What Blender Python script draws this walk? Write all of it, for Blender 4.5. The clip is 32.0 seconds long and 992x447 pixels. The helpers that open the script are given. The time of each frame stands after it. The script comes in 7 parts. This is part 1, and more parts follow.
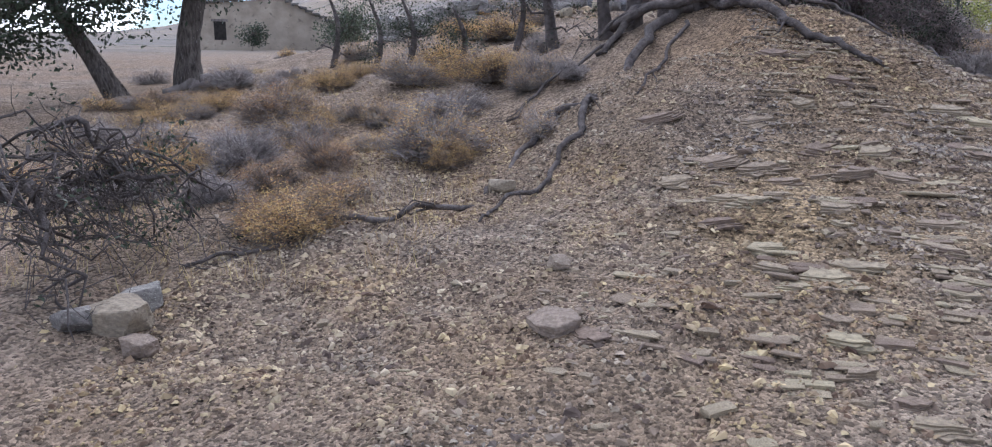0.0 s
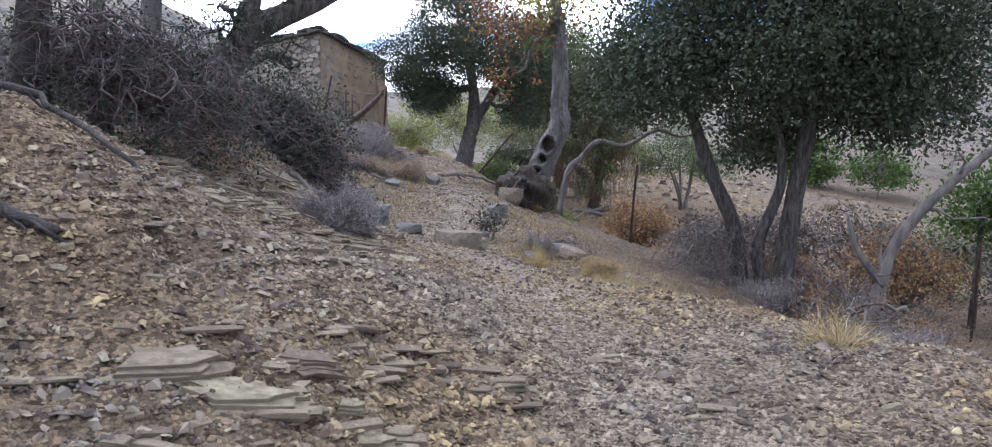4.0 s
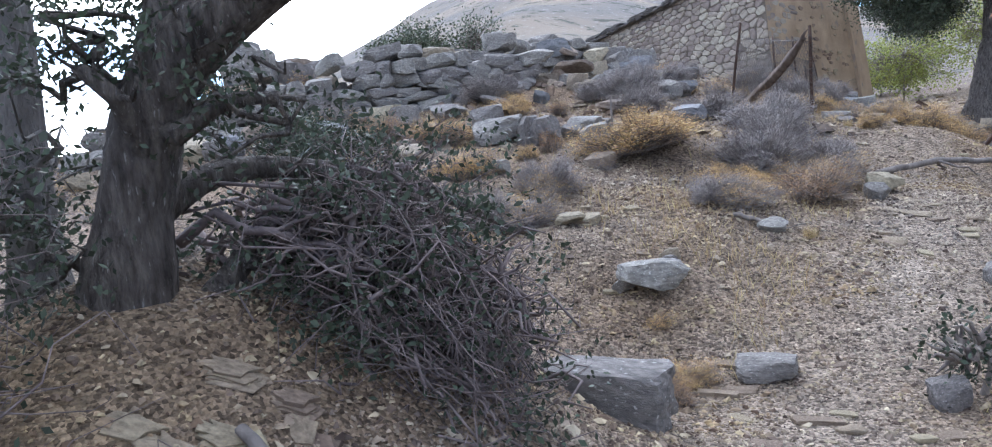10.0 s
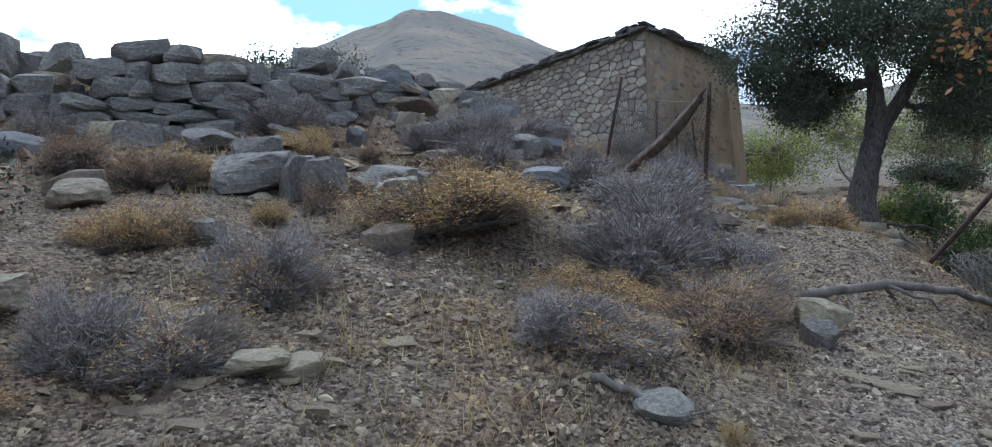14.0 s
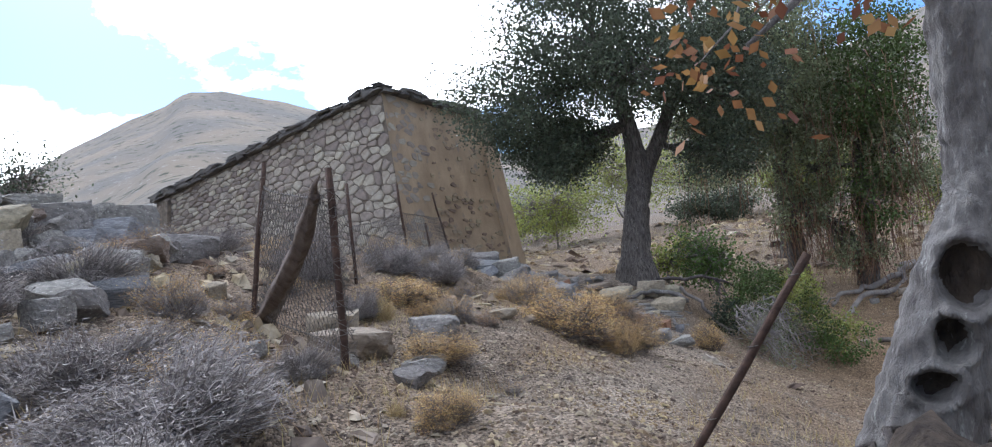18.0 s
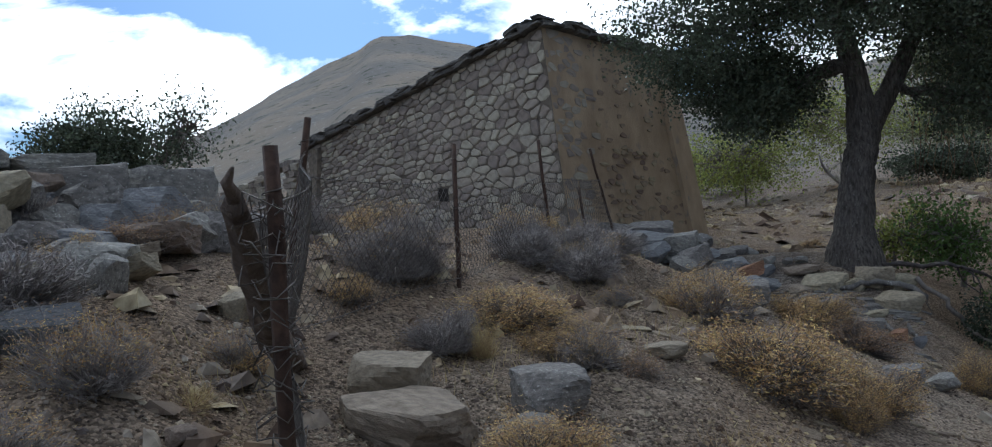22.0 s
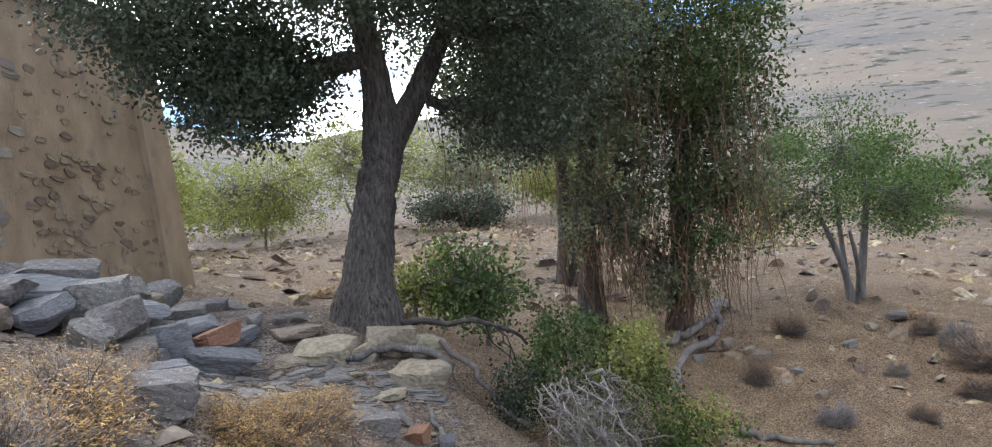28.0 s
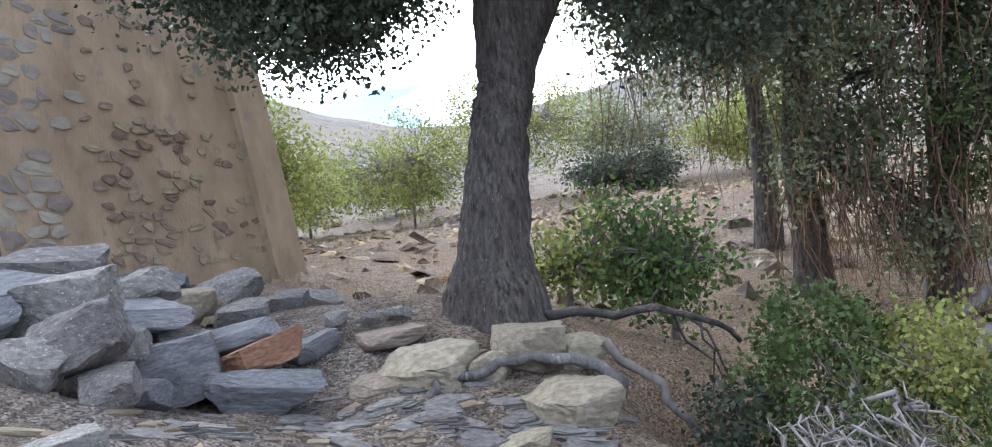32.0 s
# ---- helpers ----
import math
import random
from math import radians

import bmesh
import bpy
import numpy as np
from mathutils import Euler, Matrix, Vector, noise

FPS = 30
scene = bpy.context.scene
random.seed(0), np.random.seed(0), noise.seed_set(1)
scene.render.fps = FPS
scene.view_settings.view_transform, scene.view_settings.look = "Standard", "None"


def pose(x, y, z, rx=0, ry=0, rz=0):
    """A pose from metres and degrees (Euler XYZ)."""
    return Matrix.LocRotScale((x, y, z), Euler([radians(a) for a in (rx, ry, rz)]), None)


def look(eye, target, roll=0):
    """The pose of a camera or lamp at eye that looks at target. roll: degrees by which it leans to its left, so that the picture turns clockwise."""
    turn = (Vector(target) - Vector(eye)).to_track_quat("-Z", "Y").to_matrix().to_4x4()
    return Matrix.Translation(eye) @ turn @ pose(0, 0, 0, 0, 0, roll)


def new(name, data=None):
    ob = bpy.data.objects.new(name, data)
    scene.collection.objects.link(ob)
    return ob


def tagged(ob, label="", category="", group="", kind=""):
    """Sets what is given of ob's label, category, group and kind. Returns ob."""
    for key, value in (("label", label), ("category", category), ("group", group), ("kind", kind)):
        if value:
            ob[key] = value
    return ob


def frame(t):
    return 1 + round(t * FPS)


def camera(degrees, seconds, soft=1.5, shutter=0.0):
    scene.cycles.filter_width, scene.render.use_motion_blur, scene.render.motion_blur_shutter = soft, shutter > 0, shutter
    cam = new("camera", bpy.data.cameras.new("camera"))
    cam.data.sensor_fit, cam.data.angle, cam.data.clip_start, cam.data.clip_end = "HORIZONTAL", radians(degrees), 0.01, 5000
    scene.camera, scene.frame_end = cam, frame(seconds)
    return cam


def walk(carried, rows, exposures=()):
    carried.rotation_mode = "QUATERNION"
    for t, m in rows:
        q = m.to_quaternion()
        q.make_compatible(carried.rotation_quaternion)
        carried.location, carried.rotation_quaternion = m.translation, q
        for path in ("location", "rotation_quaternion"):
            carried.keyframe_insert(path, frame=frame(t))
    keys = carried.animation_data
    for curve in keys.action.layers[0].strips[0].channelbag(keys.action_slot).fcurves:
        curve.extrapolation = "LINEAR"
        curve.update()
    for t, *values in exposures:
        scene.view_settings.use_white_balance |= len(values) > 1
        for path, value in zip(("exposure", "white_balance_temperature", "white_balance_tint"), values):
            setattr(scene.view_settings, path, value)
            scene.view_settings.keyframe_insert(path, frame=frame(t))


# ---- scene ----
cam = camera(64.6, 32.0, soft=1.1)
PATH = [
    (0, (0.452, -0.04, 1.455), (0.364, 1.91, 1.022), 0.6),
    (0.5, (0.553, 0.438, 1.313), (0.792, 2.387, 0.931), 0.8),
    (1, (0.757, 0.815, 1.368), (1.367, 2.695, 1.066), 1.2),
    (1.5, (0.936, 1.222, 1.421), (1.825, 2.992, 1.141), 7.3),
    (2, (1.341, 1.565, 1.409), (2.389, 3.248, 1.141), 8.7),
    (2.5, (1.665, 1.965, 1.531), (2.755, 3.634, 1.378), 4.6),
    (4.5, (3.74, 4.235, 1.714), (4.817, 5.916, 1.591), 3.0),
    (5, (4.09, 4.487, 1.773), (5.076, 6.226, 1.732), 1.4),
    (5.5, (4.258, 4.693, 1.863), (4.97, 6.561, 1.797), -3.2),
    (6, (4.453, 5.118, 1.902), (5.21, 6.965, 1.776), 2.2),
    (6.5, (4.798, 5.482, 1.904), (5.594, 7.31, 1.736), 2.4),
    (7, (5.071, 5.803, 1.962), (5.868, 7.623, 1.733), -1.0),
    (7.5, (5.335, 6.145, 2.124), (6.14, 7.958, 1.87), -0.6),
    (8, (5.645, 6.472, 2.103), (6.329, 8.324, 1.78), -1.4),
    (8.5, (5.846, 6.723, 2.233), (6.37, 8.633, 1.957), -3.3),
    (9, (5.971, 7.14, 2.303), (6.357, 9.08, 2.007), -3.1),
    (9.5, (6.114, 7.564, 2.296), (6.314, 9.545, 2.111), 0.4),
    (10, (6.26, 7.975, 2.373), (6.144, 9.956, 2.125), -6.0),
    (10.3, (6.326, 8.268, 2.403), (6.296, 10.257, 2.191), -3.7),
    (10.5, (6.407, 8.441, 2.413), (6.556, 10.427, 2.229), -3.2),
    (11, (6.564, 8.856, 2.327), (6.82, 10.83, 2.127), -3.3),
    (11.5, (6.759, 9.239, 2.39), (6.967, 11.216, 2.168), -9.7),
    (12, (6.805, 9.685, 2.386), (6.961, 11.662, 2.123), -8.5),
    (12.5, (6.947, 10.068, 2.388), (7.098, 12.057, 2.249), -11.2),
    (13, (6.958, 10.333, 2.361), (7.06, 12.329, 2.295), -10.0),
    (13.5, (6.922, 10.833, 2.366), (7.052, 12.828, 2.324), -0.2),
    (14, (7.046, 11.123, 2.288), (7.262, 13.108, 2.167), 0.3),
    (14.5, (7.448, 11.561, 2.282), (7.653, 13.545, 2.135), -7.4),
    (15, (7.635, 11.995, 2.317), (8.15, 13.927, 2.257), -3.2),
    (15.5, (7.775, 12.398, 2.397), (8.502, 14.261, 2.419), -0.9),
    (17.5, (9.164, 13.803, 2.721), (10.062, 15.589, 2.701), -6.9),
    (18, (9.383, 14.07, 2.758), (10.063, 15.951, 2.768), -7.4),
    (18.5, (9.44, 14.321, 2.834), (9.97, 16.25, 2.847), 0.3),
    (19, (9.469, 14.653, 2.851), (9.893, 16.607, 2.871), 5.7),
    (19.5, (9.73, 14.993, 2.788), (10.013, 16.973, 2.8), 1.2),
    (20, (9.912, 15.299, 2.827), (10.074, 17.292, 2.894), -5.6),
    (20.5, (9.952, 15.629, 2.919), (10.076, 17.624, 2.989), -5.2),
    (21, (10.217, 16.026, 2.817), (10.441, 18.013, 2.781), -3.4),
    (21.5, (10.382, 16.386, 2.928), (10.582, 18.372, 2.804), -4.6),
    (22, (10.473, 16.674, 3.063), (10.7, 18.66, 2.982), -5.9),
    (22.5, (10.755, 16.896, 3.048), (11.052, 18.874, 3.007), -7.0),
    (23, (10.999, 17.053, 3.196), (11.175, 19.045, 3.205), -12.2),
    (23.5, (11.002, 17.244, 3.173), (11.013, 19.24, 3.299), -15.0),
    (24, (10.904, 17.402, 3.2), (10.91, 19.393, 3.391), -6.6),
    (24.5, (10.835, 17.642, 3.178), (11.093, 19.618, 3.358), -4.1),
    (26.5, (11.857, 19.436, 2.768), (12.75, 21.225, 2.754), -1.3),
    (27, (12.232, 19.798, 2.748), (13.243, 21.524, 2.753), 2.3),
    (27.5, (12.583, 20.141, 2.66), (13.848, 21.69, 2.608), -0.1),
    (28, (12.939, 20.405, 2.647), (14.206, 21.952, 2.594), -2.9),
    (28.5, (13.296, 20.709, 2.601), (14.815, 22.004, 2.492), -3.5),
    (29, (13.529, 20.946, 2.543), (14.996, 22.3, 2.433), -2.5),
    (29.5, (13.746, 21.222, 2.567), (14.904, 22.85, 2.486), -1.7),
    (30, (13.981, 21.652, 2.534), (15.085, 23.318, 2.465), 3.3),
    (30.5, (14.214, 21.947, 2.421), (15.274, 23.643, 2.421), -0.9),
    (31, (14.483, 22.354, 2.41), (15.408, 24.125, 2.319), -5.1),
    (31.5, (14.636, 22.716, 2.351), (15.555, 24.491, 2.281), -2.7),
    (32, (14.882, 23.043, 2.306), (15.793, 24.822, 2.223), -6.9),
]
EXPOSURES = [(0, -0.2, 5900, 18), (1, -0.1, 6150, 18), (2, 0.05, 6200, 17), (5, -0.2, 5650, 15), (6, -0.25, 5600, 15), (7.5, 0.5, 5800, 14), (9, 0.4, 5800, 14), (10, 0.2, 5650, 13), (12, 0.15, 5850, 12), (13, -0.4, 5750, 10), (14, -0.65, 5550, 6), (15, -0.35, 5800, 10), (17.5, 0.0, 5950, 12), (18, -0.1, 5950, 12), (19, -0.4, 5900, 10), (20, -0.95, 5900, 9), (21, -1.4, 5800, 7), (22, -1.25, 5750, 6), (23, -1.1, 5900, 8), (24, -1.8, 6300, 9), (24.5, -1.9, 6300, 9), (26.5, -1.2, 6150, 10), (27, -0.45, 6150, 11), (28, 0.1, 6200, 12), (30, 0.25, 5850, 12), (32, 0.45, 5850, 12)]
walk(cam, [(t, look(eye, target, roll)) for t, eye, target, roll in PATH], EXPOSURES)

# ---- light ----
SUN_AZ, SUN_EL, SKY_GLOW = -4.0, 40.0, 5.0
world = bpy.data.worlds.new("cloudy_sky")
scene.world = world
world.use_nodes = True
wn, wl = world.node_tree.nodes, world.node_tree.links
wn.clear()
w_out = wn.new("ShaderNodeOutputWorld")
w_bg = wn.new("ShaderNodeBackground")
w_sky = wn.new("ShaderNodeTexSky")
w_sky.sky_type = "NISHITA"
w_sky.sun_disc = False
w_sky.sun_elevation = radians(SUN_EL)
w_sky.sun_rotation = radians(SUN_AZ)
w_sky.dust_density = 1.5
w_co = wn.new("ShaderNodeTexCoord")
w_map = wn.new("ShaderNodeMapping")
w_map.inputs["Scale"].default_value = (1.0, 1.0, 2.2)
w_map.inputs["Location"].default_value = (0.35, 0.1, 0.2)
w_no = wn.new("ShaderNodeTexNoise")
w_no.inputs["Scale"].default_value = 2.6
w_no.inputs["Detail"].default_value = 8
w_no.inputs["Roughness"].default_value = 0.58
w_no.inputs["Distortion"].default_value = 0.35
w_rp = wn.new("ShaderNodeValToRGB")
w_rp.color_ramp.elements[0].position = 0.455
w_rp.color_ramp.elements[1].position = 0.56
w_shade = wn.new("ShaderNodeTexNoise")
w_shade.inputs["Scale"].default_value = 4.5
w_shade.inputs["Detail"].default_value = 5
w_sr = wn.new("ShaderNodeValToRGB")
w_sr.color_ramp.elements[0].position, w_sr.color_ramp.elements[0].color = 0.30, (0.62, 0.66, 0.72, 1)
w_sr.color_ramp.elements[1].position, w_sr.color_ramp.elements[1].color = 0.56, (1.45, 1.45, 1.45, 1)
w_mul = wn.new("ShaderNodeMix")
w_mul.data_type, w_mul.blend_type = "RGBA", "MULTIPLY"
w_mul.inputs[0].default_value = 1.0
w_mul.inputs[7].default_value = (0.085, 0.13, 0.20, 1)
w_lit = wn.new("ShaderNodeMix")
w_lit.data_type, w_lit.blend_type = "RGBA", "MULTIPLY"
w_lit.inputs[0].default_value = 1.0
wl.new(w_sr.outputs[0], w_lit.inputs[6])
w_mix = wn.new("ShaderNodeMix")
w_mix.data_type = "RGBA"
wl.new(w_co.outputs["Generated"], w_map.inputs["Vector"])
wl.new(w_map.outputs[0], w_no.inputs["Vector"])
wl.new(w_map.outputs[0], w_shade.inputs["Vector"])
wl.new(w_no.outputs[0], w_rp.inputs[0])
wl.new(w_shade.outputs[0], w_sr.inputs[0])
wl.new(w_sky.outputs[0], w_mul.inputs[6])
wl.new(w_rp.outputs[0], w_mix.inputs[0])
wl.new(w_mul.outputs[2], w_mix.inputs[6])
wl.new(w_lit.outputs[2], w_mix.inputs[7])
# thin cloud glows round the hidden sun
w_dot = wn.new("ShaderNodeVectorMath")
w_dot.operation = "DOT_PRODUCT"
w_dot.inputs[1].default_value = (math.sin(radians(SUN_AZ)) * math.cos(radians(SUN_EL)), math.cos(radians(SUN_AZ)) * math.cos(radians(SUN_EL)), math.sin(radians(SUN_EL)))
w_glow = wn.new("ShaderNodeMapRange")
w_glow.interpolation_type = "SMOOTHSTEP"
w_glow.inputs["From Min"].default_value, w_glow.inputs["From Max"].default_value = 0.35, 1.0
w_glow.inputs["To Min"].default_value, w_glow.inputs["To Max"].default_value = 1.9, SKY_GLOW
wl.new(w_co.outputs["Generated"], w_dot.inputs[0])
wl.new(w_dot.outputs["Value"], w_glow.inputs["Value"])
wl.new(w_mix.outputs[2], w_bg.inputs[0])
wl.new(w_glow.outputs[0], w_lit.inputs[7])
w_bg.inputs[1].default_value = 1.0
wl.new(w_bg.outputs[0], w_out.inputs[0])
sun_data = bpy.data.lights.new("sun", "SUN")
sun_data.energy, sun_data.angle, sun_data.color = 1.4, radians(10), (1.0, 0.94, 0.85)
sun = new("sun", sun_data)
sun.matrix_basis = look((0, 0, 40), (-40 * math.sin(radians(SUN_AZ)) / math.tan(radians(SUN_EL)), -40 * math.cos(radians(SUN_AZ)) / math.tan(radians(SUN_EL)), 0))


# ---- materials ----
def material(name, dark, light, scale=6.0, rough=0.9, bump=0.3, bump_scale=40.0, spots=None, spot_at=0.62, per_object=0.0, island=0.0, metal=0.0, detail=6.0, streak=(1, 1, 1), translucent=0.0, far_scale=0.6, patch=None):
    """Two tones mixed by grain and by large stains, with optional spots (lichen, rust), fine relief and variation from piece to piece."""
    m = bpy.data.materials.new(name)
    m.use_nodes = True
    n, l = m.node_tree.nodes, m.node_tree.links
    p = n["Principled BSDF"]
    p.inputs["Roughness"].default_value = rough
    p.inputs["Metallic"].default_value = metal
    p.inputs["Specular IOR Level"].default_value = 0.25
    co = n.new("ShaderNodeTexCoord")
    mp = n.new("ShaderNodeMapping")
    mp.inputs["Scale"].default_value = streak
    l.new(co.outputs["Object"], mp.inputs[0])

    def grain(s, d, rgh=0.6):
        t = n.new("ShaderNodeTexNoise")
        t.inputs["Scale"].default_value, t.inputs["Detail"].default_value, t.inputs["Roughness"].default_value = s, d, rgh
        l.new(mp.outputs[0], t.inputs["Vector"])
        return t.outputs[0]

    def ramp(src, a, b):
        r = n.new("ShaderNodeMapRange")
        r.inputs["From Min"].default_value, r.inputs["From Max"].default_value = a, b
        l.new(src, r.inputs["Value"])
        return r.outputs[0]

    def mix(f, a, b, kind="MIX"):
        x = n.new("ShaderNodeMix")
        x.data_type, x.blend_type = "RGBA", kind
        for s, v in ((0, f), (6, a), (7, b)):
            if hasattr(v, "is_linked"):
                l.new(v, x.inputs[s])
            else:
                x.inputs[s].default_value = v if s == 0 else (*v, 1)
        return x.outputs[2]

    fine = grain(scale, detail)
    big = grain(scale * far_scale * 0.25, 3)
    col = mix(ramp(fine, 0.33, 0.67), dark, light)
    mid = tuple((a + b) * 0.5 for a, b in zip(dark, light))
    col = mix(ramp(big, 0.35, 0.7), col, mix(0.55, col, tuple(c * 0.62 for c in mid)))
    if patch:
        col = mix(ramp(grain(0.9, 4), 0.42, 0.6), col, mix(1.0, col, patch, "MULTIPLY"))
        col = mix(ramp(grain(0.55, 4), 0.5, 0.62), col, mix(1.0, col, (0.86, 0.9, 0.97), "MULTIPLY"))
    if spots:
        col = mix(ramp(grain(scale * 2.3, 4), spot_at, spot_at + 0.08), col, spots)
    if per_object or island:
        src = n.new("ShaderNodeObjectInfo").outputs["Random"] if per_object else n.new("ShaderNodeNewGeometry").outputs["Random Per Island"]
        k = per_object or island
        v = n.new("ShaderNodeMapRange")
        v.inputs["To Min"].default_value, v.inputs["To Max"].default_value = 1 - k, 1 + k
        l.new(src, v.inputs["Value"])
        h = n.new("ShaderNodeHueSaturation")
        hv = n.new("ShaderNodeMath")
        hv.operation = "MULTIPLY_ADD"
        hv.inputs[1].default_value, hv.inputs[2].default_value = 0.05, 0.475
        l.new(src, hv.inputs[0])
        l.new(hv.outputs[0], h.inputs["Hue"])
        l.new(v.outputs[0], h.inputs["Value"])
        l.new(col, h.inputs["Color"])
        col = h.outputs[0]
    l.new(col, p.inputs["Base Color"])
    if bump:
        b = n.new("ShaderNodeBump")
        b.inputs["Strength"].default_value, b.inputs["Distance"].default_value = min(bump, 1.0), 0.02 if bump < 0.8 else 0.05
        l.new(grain(bump_scale, 5, 0.65), b.inputs["Height"])
        l.new(b.outputs[0], p.inputs["Normal"])
    if translucent:
        t = n.new("ShaderNodeBsdfTranslucent")
        l.new(col, t.inputs[0])
        s = n.new("ShaderNodeMixShader")
        s.inputs[0].default_value = translucent
        l.new(p.outputs[0], s.inputs[1])
        l.new(t.outputs[0], s.inputs[2])
        l.new(s.outputs[0], n["Material Output"].inputs[0])
    return m


M = {}
M["stone"] = material("grey_stone", (0.12, 0.115, 0.108), (0.32, 0.30, 0.27), 5, 0.85, 0.5, 24, (0.46, 0.46, 0.42), 0.6, per_object=0.22)
M["pale_stone"] = material("pale_limestone", (0.19, 0.158, 0.118), (0.39, 0.33, 0.25), 5, 0.85, 0.5, 24, (0.30, 0.30, 0.22), 0.64, per_object=0.2)
M["blue_stone"] = material("blue_grey_schist", (0.10, 0.106, 0.113), (0.26, 0.264, 0.268), 4, 0.75, 0.5, 22, (0.44, 0.44, 0.42), 0.62, per_object=0.2, streak=(1, 1, 3))
M["rust_stone"] = material("rust_red_stone", (0.20, 0.10, 0.06), (0.42, 0.24, 0.15), 5, 0.85, 0.5, 24, (0.35, 0.33, 0.3), 0.66)
M["wall_stone"] = material("wall_stone", (0.24, 0.21, 0.175), (0.47, 0.415, 0.345), 5, 0.88, 0.6, 24, (0.44, 0.43, 0.38), 0.64, per_object=0.28)
M["wall_rest"] = material("wall_stone_rest", (0.24, 0.21, 0.175), (0.47, 0.415, 0.345), 5, 0.88, 0.6, 24, (0.44, 0.43, 0.38), 0.64, island=0.28)
M["mortar"] = material("earth_mortar", (0.11, 0.094, 0.076), (0.26, 0.22, 0.175), 9, 0.95, 0.6, 50)
M["plaster"] = material("lime_plaster", (0.30, 0.225, 0.15), (0.50, 0.385, 0.26), 2.2, 0.92, 0.7, 34, (0.27, 0.225, 0.18), 0.6, streak=(1, 1, 0.45))
M["grey_face"] = material("grey_rendered_stone", (0.26, 0.228, 0.19), (0.43, 0.385, 0.325), 4, 0.85, 0.5, 24, (0.24, 0.19, 0.14), 0.6, per_object=0.25)
M["plaster_stone"] = material("stone_in_plaster", (0.20, 0.155, 0.112), (0.42, 0.33, 0.24), 6, 0.88, 0.5, 24, per_object=0.3)
M["slab"] = material("roof_slab", (0.09, 0.085, 0.08), (0.20, 0.19, 0.175), 6, 0.85, 0.5, 24, per_object=0.2)
M["gravel"] = material("gravel_chips", (0.15, 0.118, 0.09), (0.41, 0.34, 0.265), 9, 0.9, 0.2, 40, island=0.68, patch=(1.1, 0.98, 0.76))
M["schist"] = material("schist_plates", (0.15, 0.120, 0.086), (0.38, 0.31, 0.22), 6, 0.85, 0.5, 30, (0.33, 0.27, 0.12), 0.66, per_object=0.3, streak=(1, 1, 5))
M["schist_grey"] = material("grey_schist_beds", (0.105, 0.10, 0.095), (0.30, 0.285, 0.262), 6, 0.85, 0.6, 30, (0.36, 0.33, 0.27), 0.66, per_object=0.25, streak=(1, 1, 5))
M["bark"] = material("oak_bark", (0.04, 0.034, 0.03), (0.23, 0.205, 0.18), 26, 0.92, 1.0, 55, (0.33, 0.32, 0.30), 0.62, streak=(1, 1, 0.22))
M["bark_grey"] = material("pale_bark", (0.11, 0.10, 0.095), (0.29, 0.275, 0.255), 8, 0.9, 0.9, 24, (0.36, 0.36, 0.33), 0.62, streak=(1, 1, 0.3))
M["hollow"] = material("rotten_heartwood", (0.03, 0.024, 0.02), (0.11, 0.085, 0.065), 12, 0.95, 0.9, 30, streak=(1, 1, 0.15))
M["dead"] = material("weathered_deadwood", (0.12, 0.105, 0.095), (0.31, 0.28, 0.25), 10, 0.9, 0.7, 30, streak=(1, 1, 0.3))
M["brush"] = material("dead_brushwood", (0.11, 0.09, 0.085), (0.29, 0.24, 0.228), 10, 0.9, 0.5, 30)
M["root"] = material("bare_root", (0.05, 0.043, 0.04), (0.17, 0.15, 0.138), 10, 0.9, 0.8, 30)
M["twig"] = material("dry_twigs", (0.13, 0.11, 0.095), (0.29, 0.25, 0.22), 14, 0.9, 0.0, 30, island=0.3)
M["heath"] = material("grey_heath_twigs", (0.20, 0.18, 0.168), (0.41, 0.37, 0.345), 14, 0.9, 0.0, 30, island=0.35)
M["tips"] = material("ochre_dry_tips", (0.44, 0.28, 0.118), (0.72, 0.5, 0.24), 10, 0.9, 0.0, 30, island=0.35, translucent=0.2)
M["rust_tips"] = material("rust_dry_tips", (0.29, 0.17, 0.09), (0.52, 0.34, 0.19), 10, 0.9, 0.0, 30, island=0.35, translucent=0.2)
M["straw"] = material("dry_grass", (0.34, 0.25, 0.12), (0.58, 0.45, 0.25), 10, 0.85, 0.0, 30, island=0.3, translucent=0.2)
M["leaf_oak"] = material("holm_oak_leaf", (0.045, 0.06, 0.036), (0.14, 0.162, 0.105), 3, 0.5, 0.0, 30, island=0.45, translucent=0.22)
M["leaf_green"] = material("fresh_green_leaf", (0.06, 0.11, 0.03), (0.17, 0.24, 0.07), 3, 0.5, 0.0, 30, island=0.4, translucent=0.3)
M["leaf_yellow"] = material("yellow_green_leaf", (0.20, 0.24, 0.06), (0.46, 0.46, 0.14), 3, 0.55, 0.0, 30, island=0.4, translucent=0.35)
M["leaf_ivy"] = material("dark_ivy_leaf", (0.05, 0.08, 0.025), (0.15, 0.2, 0.065), 3, 0.5, 0.0, 30, island=0.4, translucent=0.3)
M["vine"] = material("dry_red_brown_vine", (0.16, 0.095, 0.06), (0.34, 0.215, 0.14), 14, 0.9, 0.0, 30, island=0.35)
M["leaf_rust"] = material("autumn_leaf", (0.20, 0.085, 0.035), (0.42, 0.22, 0.09), 3, 0.6, 0.0, 30, island=0.4, translucent=0.3)
M["leaf_grey"] = material("grey_green_leaf", (0.14, 0.165, 0.09), (0.36, 0.385, 0.22), 3, 0.6, 0.0, 30, island=0.4, translucent=0.5)
